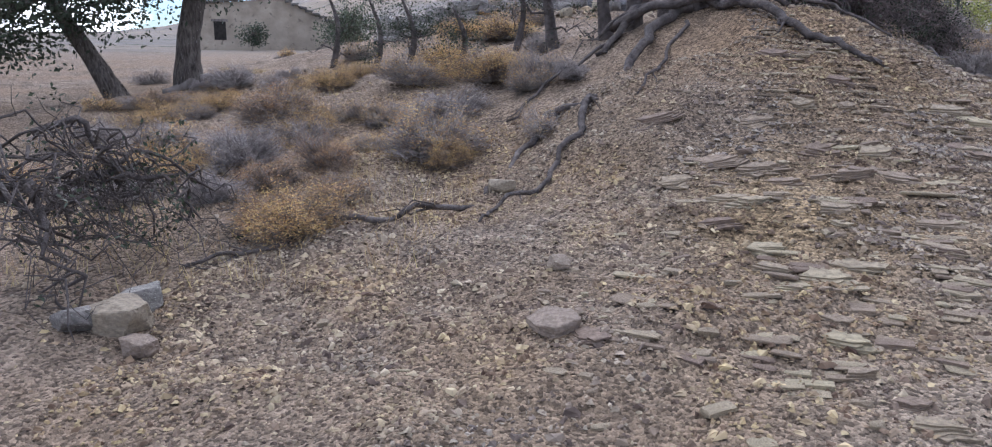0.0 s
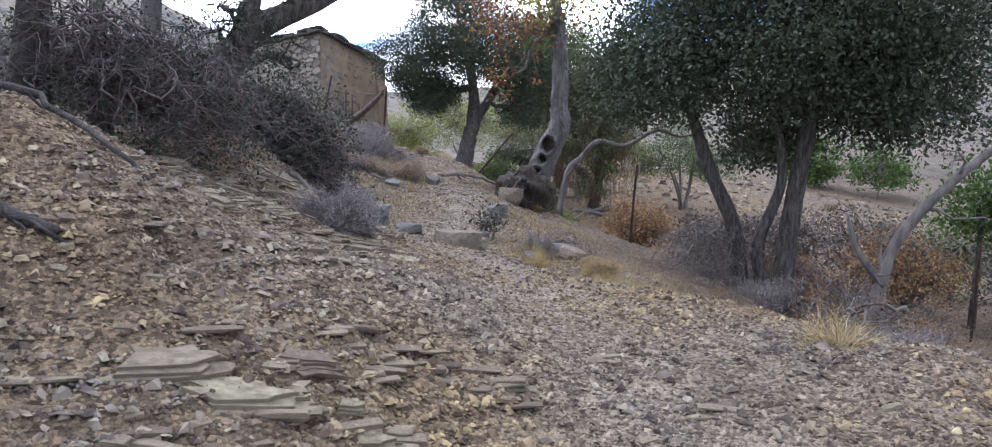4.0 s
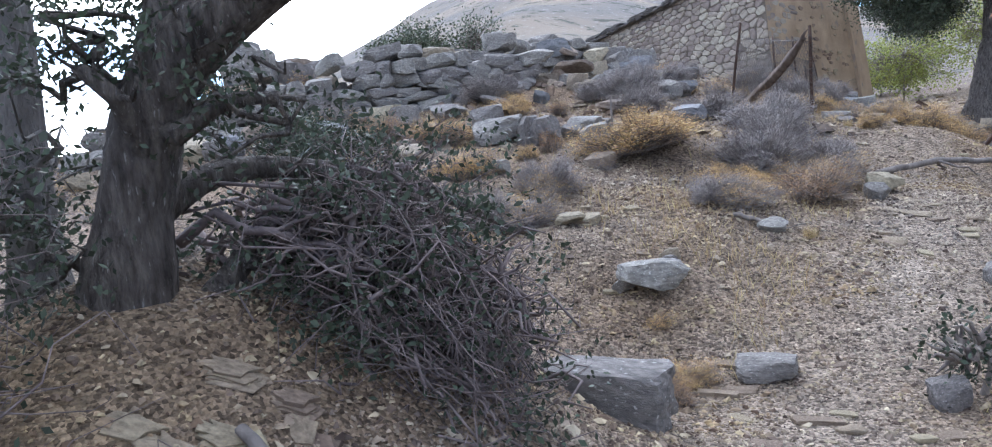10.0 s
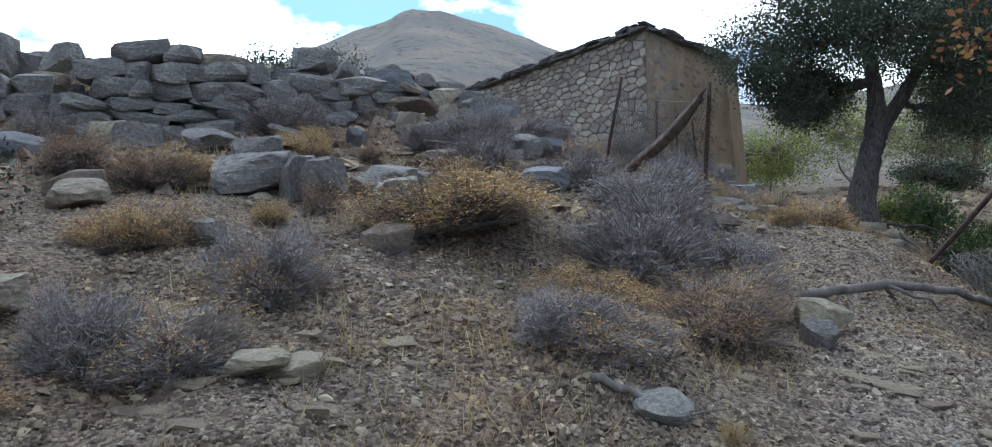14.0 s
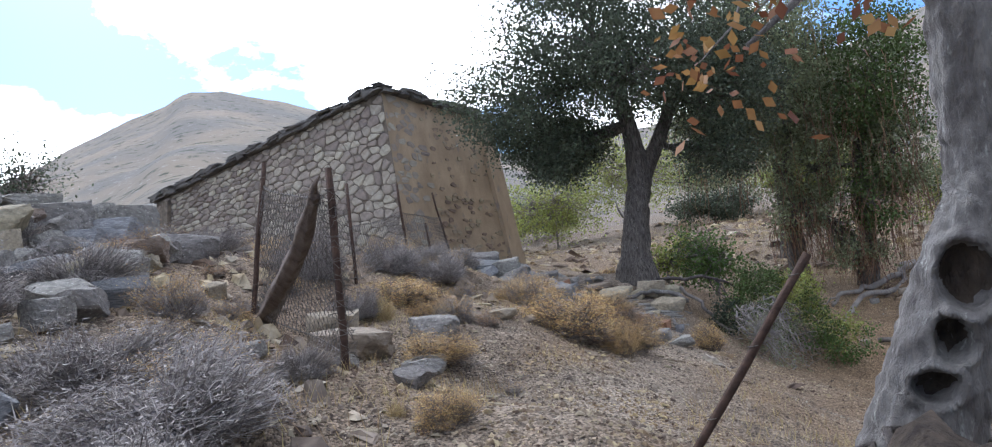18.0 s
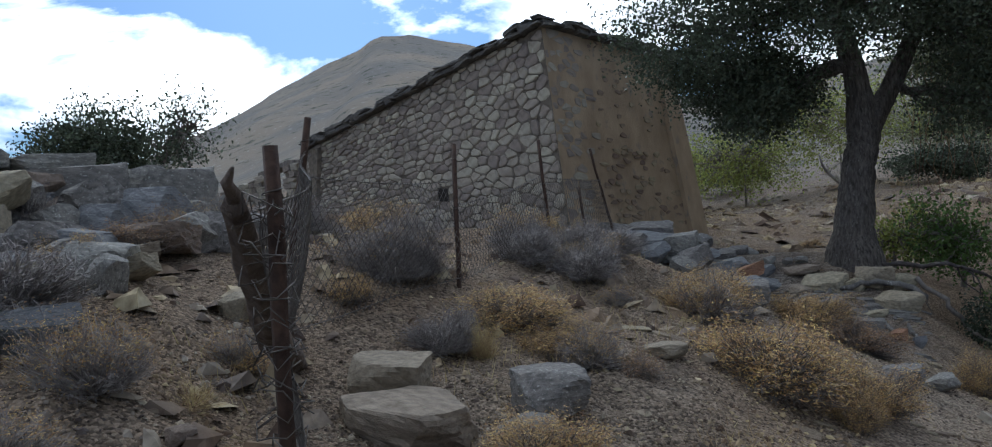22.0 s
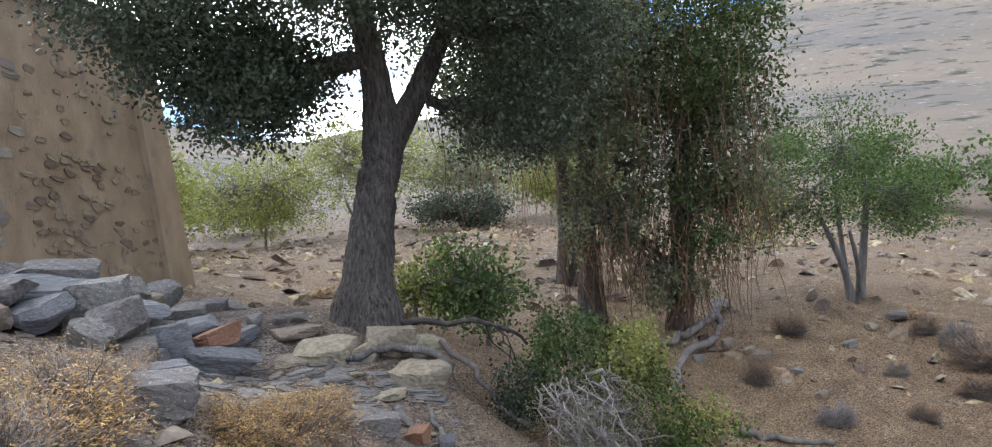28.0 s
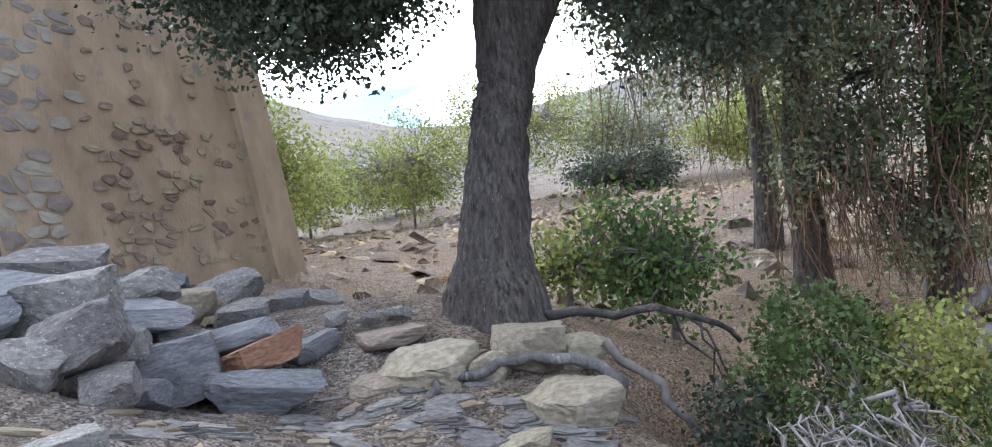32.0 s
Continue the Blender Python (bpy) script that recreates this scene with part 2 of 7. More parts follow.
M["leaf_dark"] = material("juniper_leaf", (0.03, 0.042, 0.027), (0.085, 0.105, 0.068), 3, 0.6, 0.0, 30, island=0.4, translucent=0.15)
M["iron"] = material("rusted_iron", (0.045, 0.03, 0.024), (0.12, 0.075, 0.055), 18, 0.75, 0.4, 60, metal=0.4)
M["wire"] = material("dull_wire", (0.10, 0.085, 0.075), (0.22, 0.20, 0.18), 20, 0.6, 0.0, 30, metal=0.6)
M["log"] = material("grey_brown_log", (0.10, 0.075, 0.06), (0.25, 0.20, 0.165), 9, 0.9, 0.9, 26, streak=(1, 1, 0.25))
M["far_wall"] = material("far_house_wall", (0.27, 0.235, 0.185), (0.46, 0.405, 0.325), 1.2, 0.9, 0.3, 8, (0.18, 0.16, 0.13), 0.6)
# near-black colour for the shade inside the vent and the far window
M["dark"] = material("unlit_interior", (0.02, 0.018, 0.016), (0.05, 0.045, 0.04), 4, 0.95, 0.2, 20)


def ground_material():
    m = bpy.data.materials.new("stony_ground")
    m.use_nodes = True
    n, l = m.node_tree.nodes, m.node_tree.links
    p = n["Principled BSDF"]
    p.inputs["Roughness"].default_value = 0.95
    p.inputs["Specular IOR Level"].default_value = 0.15
    co = n.new("ShaderNodeTexCoord").outputs["Object"]

    def noise_tex(s, d, rgh=0.6, stretch=None):
        t = n.new("ShaderNodeTexNoise")
        t.inputs["Scale"].default_value, t.inputs["Detail"].default_value, t.inputs["Roughness"].default_value = s, d, rgh
        src = co
        if stretch:
            mp = n.new("ShaderNodeMapping")
            mp.inputs["Scale"].default_value = stretch
            l.new(co, mp.inputs[0])
            src = mp.outputs[0]
        l.new(src, t.inputs["Vector"])
        return t.outputs[0]

    def cells(s):
        t = n.new("ShaderNodeTexVoronoi")
        t.inputs["Scale"].default_value = s
        l.new(co, t.inputs["Vector"])
        return t

    def ramp(src, a, b):
        r = n.new("ShaderNodeMapRange")
        r.inputs["From Min"].default_value, r.inputs["From Max"].default_value = a, b
        l.new(src, r.inputs["Value"])
        return r.outputs[0]

    def mix(f, a, b, kind="MIX"):
        x = n.new("ShaderNodeMix")
        x.data_type, x.blend_type = "RGBA", kind
        for s, v in ((0, f), (6, a), (7, b)):
            if hasattr(v, "is_linked"):
                l.new(v, x.inputs[s])
            else:
                x.inputs[s].default_value = v if s == 0 else (*v, 1)
        return x.outputs[2]

    def attr(name):
        a = n.new("ShaderNodeAttribute")
        a.attribute_name = name
        return a.outputs["Fac"]

    chips, pebbles = cells(58), cells(19)
    col = mix(ramp(noise_tex(3.5, 8), 0.3, 0.7), (0.135, 0.108, 0.083), (0.33, 0.27, 0.208))
    col = mix(ramp(noise_tex(0.45, 4), 0.4, 0.65), col, (0.25, 0.188, 0.132))
    col = mix(attr("wear"), col, mix(ramp(noise_tex(4, 6), 0.3, 0.7), (0.28, 0.235, 0.188), (0.45, 0.385, 0.31)))
    col = mix(attr("schist"), col, mix(ramp(noise_tex(2.2, 7), 0.35, 0.65), (0.165, 0.128, 0.086), (0.38, 0.305, 0.20)))
    beds = noise_tex(1.0, 5, 0.65, (2.2, 2.2, 62))
    col = mix(attr("schist"), col, mix(ramp(beds, 0.38, 0.62), mix(1.0, col, (0.5, 0.47, 0.44), "MULTIPLY"), mix(1.0, col, (1.3, 1.24, 1.12), "MULTIPLY")))
    shelf = mix(ramp(noise_tex(3.0, 7), 0.35, 0.65), (0.115, 0.108, 0.10), (0.30, 0.278, 0.25))
    col = mix(attr("shelf"), col, mix(ramp(beds, 0.38, 0.62), mix(1.0, shelf, (0.55, 0.55, 0.57), "MULTIPLY"), mix(1.0, shelf, (1.25, 1.25, 1.25), "MULTIPLY")))
    col = mix(attr("clay"), col, mix(ramp(noise_tex(2.5, 6), 0.3, 0.7), (0.21, 0.145, 0.09), (0.34, 0.25, 0.16)))
    chip_tone = n.new("ShaderNodeSeparateColor")
    l.new(chips.outputs["Color"], chip_tone.inputs[0])
    col = mix(ramp(chip_tone.outputs[0], 0.0, 1.0), mix(1.0, col, (0.38, 0.37, 0.37), "MULTIPLY"), mix(1.0, col, (1.6, 1.57, 1.53), "MULTIPLY"))
    # dry slopes far off: straw, scree and dark scrub
    far = mix(ramp(noise_tex(0.02, 6), 0.42, 0.6), (0.235, 0.20, 0.155), (0.165, 0.155, 0.14))
    far = mix(ramp(noise_tex(0.16, 5, 0.7), 0.56, 0.62), far, (0.075, 0.08, 0.06))
    far = mix(ramp(noise_tex(0.5, 4, 0.7), 0.6, 0.68), far, (0.33, 0.315, 0.30))
    col = mix(attr("far"), col, far)
    l.new(col, p.inputs["Base Color"])
    h = mix(0.5, pebbles.outputs["Distance"], chips.outputs["Distance"])
    b1 = n.new("ShaderNodeBump")
    b1.inputs["Strength"].default_value, b1.inputs["Distance"].default_value = 1.0, 0.045
    b1.invert = True
    l.new(h, b1.inputs["Height"])
    b2 = n.new("ShaderNodeBump")
    b2.inputs["Strength"].default_value, b2.inputs["Distance"].default_value = 0.8, 0.03
    l.new(noise_tex(28, 6, 0.7), b2.inputs["Height"])
    l.new(b1.outputs[0], b2.inputs["Normal"])
    b3 = n.new("ShaderNodeBump")
    b3.inputs["Distance"].default_value = 0.05
    l.new(attr("schist"), b3.inputs["Strength"])
    l.new(beds, b3.inputs["Height"])
    l.new(b2.outputs[0], b3.inputs["Normal"])
    l.new(b3.outputs[0], p.inputs["Normal"])
    return m


M["ground"] = ground_material()

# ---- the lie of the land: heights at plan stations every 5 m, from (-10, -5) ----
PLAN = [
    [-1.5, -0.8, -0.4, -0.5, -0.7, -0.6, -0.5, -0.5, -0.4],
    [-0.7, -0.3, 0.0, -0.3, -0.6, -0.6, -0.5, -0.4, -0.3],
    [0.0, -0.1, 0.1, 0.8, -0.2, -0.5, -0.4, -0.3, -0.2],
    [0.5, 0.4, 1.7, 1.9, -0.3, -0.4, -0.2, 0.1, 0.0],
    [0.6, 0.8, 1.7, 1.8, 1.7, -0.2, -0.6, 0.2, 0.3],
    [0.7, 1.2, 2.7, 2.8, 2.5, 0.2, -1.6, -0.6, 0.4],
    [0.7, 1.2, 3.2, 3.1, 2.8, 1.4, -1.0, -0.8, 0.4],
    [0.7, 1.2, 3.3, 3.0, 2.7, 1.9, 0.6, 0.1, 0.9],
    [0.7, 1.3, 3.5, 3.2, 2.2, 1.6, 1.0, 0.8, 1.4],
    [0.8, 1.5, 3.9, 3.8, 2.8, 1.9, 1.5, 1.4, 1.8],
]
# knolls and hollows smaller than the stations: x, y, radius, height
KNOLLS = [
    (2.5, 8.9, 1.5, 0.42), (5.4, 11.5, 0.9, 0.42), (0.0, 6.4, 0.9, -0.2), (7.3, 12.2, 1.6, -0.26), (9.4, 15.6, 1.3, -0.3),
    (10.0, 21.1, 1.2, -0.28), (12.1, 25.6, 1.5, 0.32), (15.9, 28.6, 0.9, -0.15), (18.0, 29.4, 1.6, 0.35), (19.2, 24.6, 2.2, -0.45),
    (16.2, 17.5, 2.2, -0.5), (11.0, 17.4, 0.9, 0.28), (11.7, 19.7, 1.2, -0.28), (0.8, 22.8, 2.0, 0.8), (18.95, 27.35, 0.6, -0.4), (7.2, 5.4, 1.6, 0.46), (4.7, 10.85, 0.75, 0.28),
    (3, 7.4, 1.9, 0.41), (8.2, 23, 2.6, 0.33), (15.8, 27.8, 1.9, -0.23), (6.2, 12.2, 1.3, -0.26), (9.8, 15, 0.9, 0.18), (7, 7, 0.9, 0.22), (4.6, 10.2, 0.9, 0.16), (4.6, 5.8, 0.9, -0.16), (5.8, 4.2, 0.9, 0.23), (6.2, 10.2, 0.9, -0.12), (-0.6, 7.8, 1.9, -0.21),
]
WAY = [(0.2, -1.0), (0.6, 0.5), (1.3, 1.6), (2.6, 3.0), (3.9, 4.4), (5.2, 6.2), (6.0, 7.6), (6.7, 9.2), (7.6, 11.6), (8.6, 13.2), (9.6, 14.8), (10.3, 16.6), (11.4, 18.6), (12.9, 20.6), (14.9, 23.0), (16.6, 26.6)]
# skyline seen from the slope: bearing, elevation in degrees, distance
CREST = [(-180, 2, 500), (-120, 2, 500), (-75, 1.0, 500), (-40, 0.7, 520), (-28, 0.9, 600), (-21, 2.4, 650), (-17, 4.2, 660), (-11.5, 6.6, 680), (-5.5, 9.2, 700), (-0.3, 10.9, 720), (1.6, 11.0, 720), (6, 9.9, 740), (10.5, 8.4, 760), (15.5, 6.2, 800), (21, 5.0, 900), (26, 4.4, 1100),
         (32, 5.6, 800), (40, 6.5, 600), (48, 9.2, 500), (56, 11.3, 430), (62, 11.8, 420), (75, 11.4, 420), (100, 9, 420), (140, 4, 500), (180, 2, 500)]


def bspline(u):
    u = np.abs(u)
    return np.where(u < 1, (4 - 6 * u * u + 3 * u ** 3) / 6, np.where(u < 2, np.clip(2 - u, 0, 2) ** 3 / 6, 0))


def smooth(u):
    u = np.clip(u, 0, 1)
    return u * u * (3 - 2 * u)


def away(x, y):
    """Distance from the trodden way."""
    best = np.full(np.shape(x), 1e9)
    for (ax, ay), (bx, by) in zip(WAY, WAY[1:]):
        dx, dy = bx - ax, by - ay
        u = np.clip(((x - ax) * dx + (y - ay) * dy) / (dx * dx + dy * dy), 0, 1)
        best = np.minimum(best, np.hypot(x - ax - u * dx, y - ay - u * dy))
    return best


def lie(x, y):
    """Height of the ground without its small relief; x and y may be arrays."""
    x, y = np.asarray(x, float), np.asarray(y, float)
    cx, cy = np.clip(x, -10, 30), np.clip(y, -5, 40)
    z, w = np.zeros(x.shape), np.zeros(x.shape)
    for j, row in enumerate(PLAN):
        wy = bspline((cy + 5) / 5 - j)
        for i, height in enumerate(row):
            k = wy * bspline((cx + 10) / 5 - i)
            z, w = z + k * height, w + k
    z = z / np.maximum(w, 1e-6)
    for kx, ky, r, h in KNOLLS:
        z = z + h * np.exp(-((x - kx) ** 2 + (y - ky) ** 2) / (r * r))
    # hills all round
    dx, dy = x - 11, y - 18
    r, az = np.hypot(dx, dy), np.degrees(np.arctan2(dx, dy))
    el, far = np.interp(az, [c[0] for c in CREST], [c[1] for c in CREST]), np.interp(az, [c[0] for c in CREST], [c[2] for c in CREST])
    rise = far * np.tan(np.radians(el))
    u = np.clip((r - 32) / (far - 32), 0, 1)
    hill = rise * (0.35 * u + 0.65 * smooth(u)) * np.where(r > far, np.exp(-np.maximum(r - far, 0) / 600), 1)
    return z + hill


def tile_noise(seed, n=64):
    g = np.random.RandomState(seed)
    return g.rand(n, n)


NOISES = [tile_noise(s) for s in range(8)]


def vnoise(x, y, k=0):
    """Smooth value noise, -1 to 1, period 64."""
    t = NOISES[k % 8]
    xi, yi = np.floor(x).astype(int), np.floor(y).astype(int)
    fx, fy = smooth(x - xi), smooth(y - yi)
    a, b = t[yi % 64, xi % 64], t[yi % 64, (xi + 1) % 64]
    c, d = t[(yi + 1) % 64, xi % 64], t[(yi + 1) % 64, (xi + 1) % 64]
    return 2 * ((a * (1 - fx) + b * fx) * (1 - fy) + (c * (1 - fx) + d * fx) * fy) - 1


def bare(x, y):
    """Where schist shows: the bank at the start, the cut below the juniper, the shelf under the oak."""
    m = np.exp(-(((x - 3.2) / 2.2) ** 2 + ((y - 5.6) / 2.0) ** 2)) + np.exp(-(((x - 4.4) / 1.3) ** 2 + ((y - 9.0) / 1.6) ** 2)) + np.exp(-(((x - 1.6) / 1.6) ** 2 + ((y - 3.6) / 1.4) ** 2)) * 0.8
    return np.clip(m + np.exp(-(((x - 16.4) / 1.7) ** 2 + ((y - 26.8) / 2.2) ** 2)), 0, 1)


def shelf(x, y):
    """The floor of grey rock between the heap and the oak."""
    return np.clip(1.7 * np.exp(-(((x - 16.1) / 2.0) ** 2 + ((y - 27.6) / 2.5) ** 2)), 0, 1)


def ground_z(x, y):
    x, y = np.asarray(x, float), np.asarray(y, float)
    z = lie(x, y)
    d = away(x, y)
    near = np.exp(-(np.hypot(x - 10, y - 16) / 40) ** 2)
    rough = 0.35 + 0.65 * smooth((d - 0.3) / 1.2)
    z = z + near * rough * (0.10 * vnoise(x * 0.9, y * 0.9, 0) + 0.05 * vnoise(x * 2.3 + 7, y * 2.3, 1) + 0.022 * vnoise(x * 6, y * 6 + 3, 2)) + near * 0.010 * vnoise(x * 14, y * 14, 3)
    # schist breaks into thin treads
    b = bare(x, y) * near
    step = 0.055
    q = z / step + 0.9 * vnoise(x * 1.7, y * 1.7, 4) + 0.3 * (x - y)
    tread = (np.floor(q) + smooth((q - np.floor(q) - 0.62) / 0.38) - q) * step
    z = z + b * tread * 0.85
    r = np.hypot(x - 11, y - 18)
    el = np.interp(np.degrees(np.arctan2(x - 11, y - 18)), [c[0] for c in CREST], [c[1] for c in CREST])
    z = z + smooth((r - 60) / 200) * np.clip(el / 5, 0.1, 1) * (5 * vnoise(x / 90, y / 90, 5) + 2.2 * vnoise(x / 34, y / 34, 6) + 1.0 * vnoise(x / 15, y / 15, 7))
    return z


def gz(x, y):
    return float(ground_z(np.array([x]), np.array([y]))[0])


def g3(x, y, h=0.0):
    return (x, y, gz(x, y) + h)


# ---- mesh kit ----
class Kit:
    """Collects vertices and faces for one mesh."""

    def __init__(self):
        self.v, self.f = [], []

    def tube(self, pts, radii, sides=6, caps=True, wobble=0.0, rng=None):
        pts = [Vector(p) for p in pts]
        up = Vector((0.31, 0.2, 0.93))
        rings = []
        for i, p in enumerate(pts):
            d = (pts[min(i + 1, len(pts) - 1)] - pts[max(i - 1, 0)]).normalized()
            a = d.cross(up)
            if a.length < 1e-3:
                a = d.cross(Vector((1, 0, 0)))
            a.normalize()
            b = d.cross(a)
            start = len(self.v)
            for k in range(sides):
                t = 2 * math.pi * k / sides
                r = radii[i] * (1 + (rng.uniform(-wobble, wobble) if wobble else 0))
                self.v.append(tuple(p + (a * math.cos(t) + b * math.sin(t)) * r))
            rings.append(start)
        for s, e in zip(rings, rings[1:]):
            for k in range(sides):
                self.f.append((s + k, s + (k + 1) % sides, e + (k + 1) % sides, e + k))
        if caps:
            self.f.append(tuple(rings[0] + k for k in reversed(range(sides))))
            self.f.append(tuple(rings[-1] + k for k in range(sides)))

    def bulk(self, verts, size):
        """Faces of `size` corners from an array of shape (n, size, 3)."""
        s = len(self.v)
        flat = verts.reshape(-1, 3)
        self.v.extend(map(tuple, flat.tolist()))
        self.f.extend(tuple(range(s + i, s + i + size)) for i in range(0, len(flat), size))

    def mesh(self, name, mat, shade=True):
        me = bpy.data.meshes.new(name)
        me.from_pydata(self.v, [], self.f)
        me.materials.append(mat)
        if shade:
            me.shade_smooth()
        me.update()
        return me


def thing(name, me, label, category, group="", kind="", m=None):
    ob = tagged(new(name, me), label, category, group, kind)
    if m is not None:
        ob.matrix_basis = m
    return ob


def child(name, me, parent, label="", m=None, kind=""):
    ob = tagged(new(name, me), label, kind=kind)
    ob.parent = parent
    if m is not None:
        ob.matrix_basis = m
    return ob


def bent(a, b, n, sway, rng, sag=0.0):
    """Points from a to b with a random sway."""
    a, b = Vector(a), Vector(b)
    ln = (b - a).length
    off = Vector((0, 0, 0))
    pts = []
    for i in range(n + 1):
        u = i / n
        if 0 < i < n:
            off = off * 0.6 + Vector([rng.uniform(-1, 1) for _ in range(3)]) * sway * ln / n
        elif i == n:
            off = Vector((0, 0, 0))
        pts.append(a.lerp(b, u) + off + Vector((0, 0, -sag * 4 * u * (1 - u))))
    return pts


def leaves(g, centres, per, spread, size, slim=0.5, droop=0.0):
    """Small folded leaves round the given points: an array of quads."""
    c = np.repeat(np.asarray(centres), per, axis=0)
    n = len(c)
    c = c + g.normal(0, spread, (n, 3)) * [1, 1, 0.75]
    d = g.normal(0, 1, (n, 3))
    d[:, 2] -= droop
    d /= np.linalg.norm(d, axis=1)[:, None]
    e = np.cross(d, g.normal(0, 1, (n, 3)))
    e /= np.linalg.norm(e, axis=1)[:, None] + 1e-9
    s = size * g.uniform(0.6, 1.3, (n, 1))
    return np.stack([c, c + d * s * 0.5 + e * s * slim * 0.5, c + d * s, c + d * s * 0.5 - e * s * slim * 0.5], axis=1)


def in_lobes(g, lobes):
    """Points in a crown made of uneven lobes (x, y, z, rx, ry, rz, count), thicker towards the skin."""
    out = []
    for x, y, z, rx, ry, rz, count in lobes:
        d = g.normal(0, 1, (count, 3))
        d /= np.linalg.norm(d, axis=1)[:, None]
        r = g.uniform(0.25, 1, (count, 1)) ** 0.45
        bump = 1 + 0.22 * np.sin(d[:, :1] * 5 + x) * np.cos(d[:, 1:2] * 6 + y) + 0.15 * np.sin(d[:, 2:] * 9)
        out.append(np.array([x, y, z]) + d * r * bump * [rx, ry, rz])
    return np.concatenate(out)


def rock_mesh(name, seed, mat, blocky=0.6, cuts=8):
    """A unit stone: a subdivided block, rounded, with cleaved faces and worn corners."""
    g = np.random.RandomState(seed)
    bm = bmesh.new()
    bmesh.ops.create_cube(bm, size=2)
    bmesh.ops.subdivide_edges(bm, edges=bm.edges[:], cuts=cuts, use_grid_fill=True)
    planes = g.normal(0, 1, (13, 3)) * [1, 1, 0.8]
    planes /= np.linalg.norm(planes, axis=1)[:, None]
    offs = g.uniform(0.72, 1.12, 13) + (0.22 if blocky > 0.85 else 0.0)
    sx = g.uniform(-9, 9, 3)
    for v in bm.verts:
        p = v.co.copy()
        s = p.normalized() * 1.25
        q = p.lerp(s, 1 - blocky)
        for pl, o in zip(planes, offs):
            k = q.dot(Vector(pl)) - o
            if k > 0:
                q -= Vector(pl) * k
        w = Vector(sx)
        q *= 1 + 0.07 * noise.noise(q * 1.3 + w) + 0.045 * noise.noise(q * 3.7 + w) + 0.035 * noise.noise(q * 9 + w)
        v.co = q
    me = bpy.data.meshes.new(name)
    bm.to_mesh(me)
    bm.free()
    me.materials.append(mat)
    me.update()
    return me


def piece_mesh(name, seed, mat, jit=0.12):
    """A cheap squarish wall stone, 1 x 1 x 1, its front facing -y."""
    g = np.random.RandomState(seed)
    k = Kit()
    c = g.uniform(-jit, jit, (8, 2))
    ring = [(-.5, -.5), (0, -.5), (.5, -.5), (.5, 0), (.5, .5), (0, .5), (-.5, .5), (-.5, 0)]
    ring = [(a + c[i, 0] * 0.8, b + c[i, 1] * 0.8) for i, (a, b) in enumerate(ring)]
    for d, s in ((0.5, 1.0), (-0.38, 1.0), (-0.5, 0.82)):
        for a, b in ring:
            k.v.append((a * s, d + (g.uniform(-.05, .05) if d < 0 else 0), b * s))
    k.v.append((0, -0.5 + g.uniform(-.08, .04), 0))
    for r in (0, 8):
        for i in range(8):
            j = (i + 1) % 8
            k.f.append((r + i, r + j, r + 8 + j, r + 8 + i)[::-1])
    for i in range(8):
        k.f.append((16 + i, 16 + (i + 1) % 8, 24))
    me = k.mesh(name, mat, shade=False)
    return me


# ---- ground: one sheet out to the hills ----
def axis(lo, hi, step, out, grow):
    mid = list(np.arange(lo, hi + 1e-6, step))
    s, x, up = step, hi, []
    while x < out:
        s *= grow
        x += s
        up.append(x)
    s, x, dn = step, lo, []
    while x > -out:
        s *= grow
        x -= s
        dn.append(x)
    return np.array(dn[::-1] + mid + up)


def build_ground():
    xs, ys = axis(-3.5, 20.5, 0.085, 1700, 1.075), axis(-1.0, 31.0, 0.085, 1700, 1.075)
    gx, gy = np.meshgrid(xs, ys)
    z = ground_z(gx, gy)
    nx, ny = len(xs), len(ys)
    me = bpy.data.meshes.new("ground")
    co = np.stack([gx, gy, z], axis=2).reshape(-1, 3)
    idx = np.arange(nx * ny).reshape(ny, nx)
    quads = np.stack([idx[:-1, :-1], idx[:-1, 1:], idx[1:, 1:], idx[1:, :-1]], axis=2).reshape(-1, 4)
    me.from_pydata(co, [], quads)
    x, y = co[:, 0], co[:, 1]
    d = away(x, y)
    r = np.hypot(x - 11, y - 18)
    masks = {
        "wear": np.clip(np.exp(-(d / 0.55) ** 2) * (0.75 + 0.35 * vnoise(x * 1.5, y * 1.5, 1)), 0, 1),
        "schist": bare(x, y) * np.clip(0.6 + 0.6 * vnoise(x * 1.1, y * 1.1, 2), 0, 1),
        "shelf": shelf(x, y),
        "clay": np.clip(np.exp(-(((x - 24) / 6.5) ** 2 + ((y - 25) / 6) ** 2)) * 1.3 + 0.9 * np.exp(-(((x - 2.6) / 1.1) ** 2 + ((y - 7.6) / 0.8) ** 2)), 0, 1),
        "far": smooth((r - 26) / 45),
    }
    for name, val in masks.items():
        a = me.attributes.new(name, "FLOAT", "POINT")
        a.data.foreach_set("value", np.ascontiguousarray(val, dtype=np.float32))
    me.materials.append(M["ground"])
    me.shade_smooth()
    me.update()
    thing("ground", me, "stony dry hillside of gravel and schist", "ground", kind="structure")


build_ground()


# ---- the battered stone building ----
def wall_matrix(a, b):
    """Frame whose x runs along the wall from a to b and whose -y looks out of it."""
    d = Vector((b[0] - a[0], b[1] - a[1], 0)).normalized()
    return Matrix.Translation((a[0], a[1], 0)) @ Matrix(((d.x, -d.y, 0, 0), (d.y, d.x, 0, 0), (0, 0, 1, 0), (0, 0, 0, 1)))


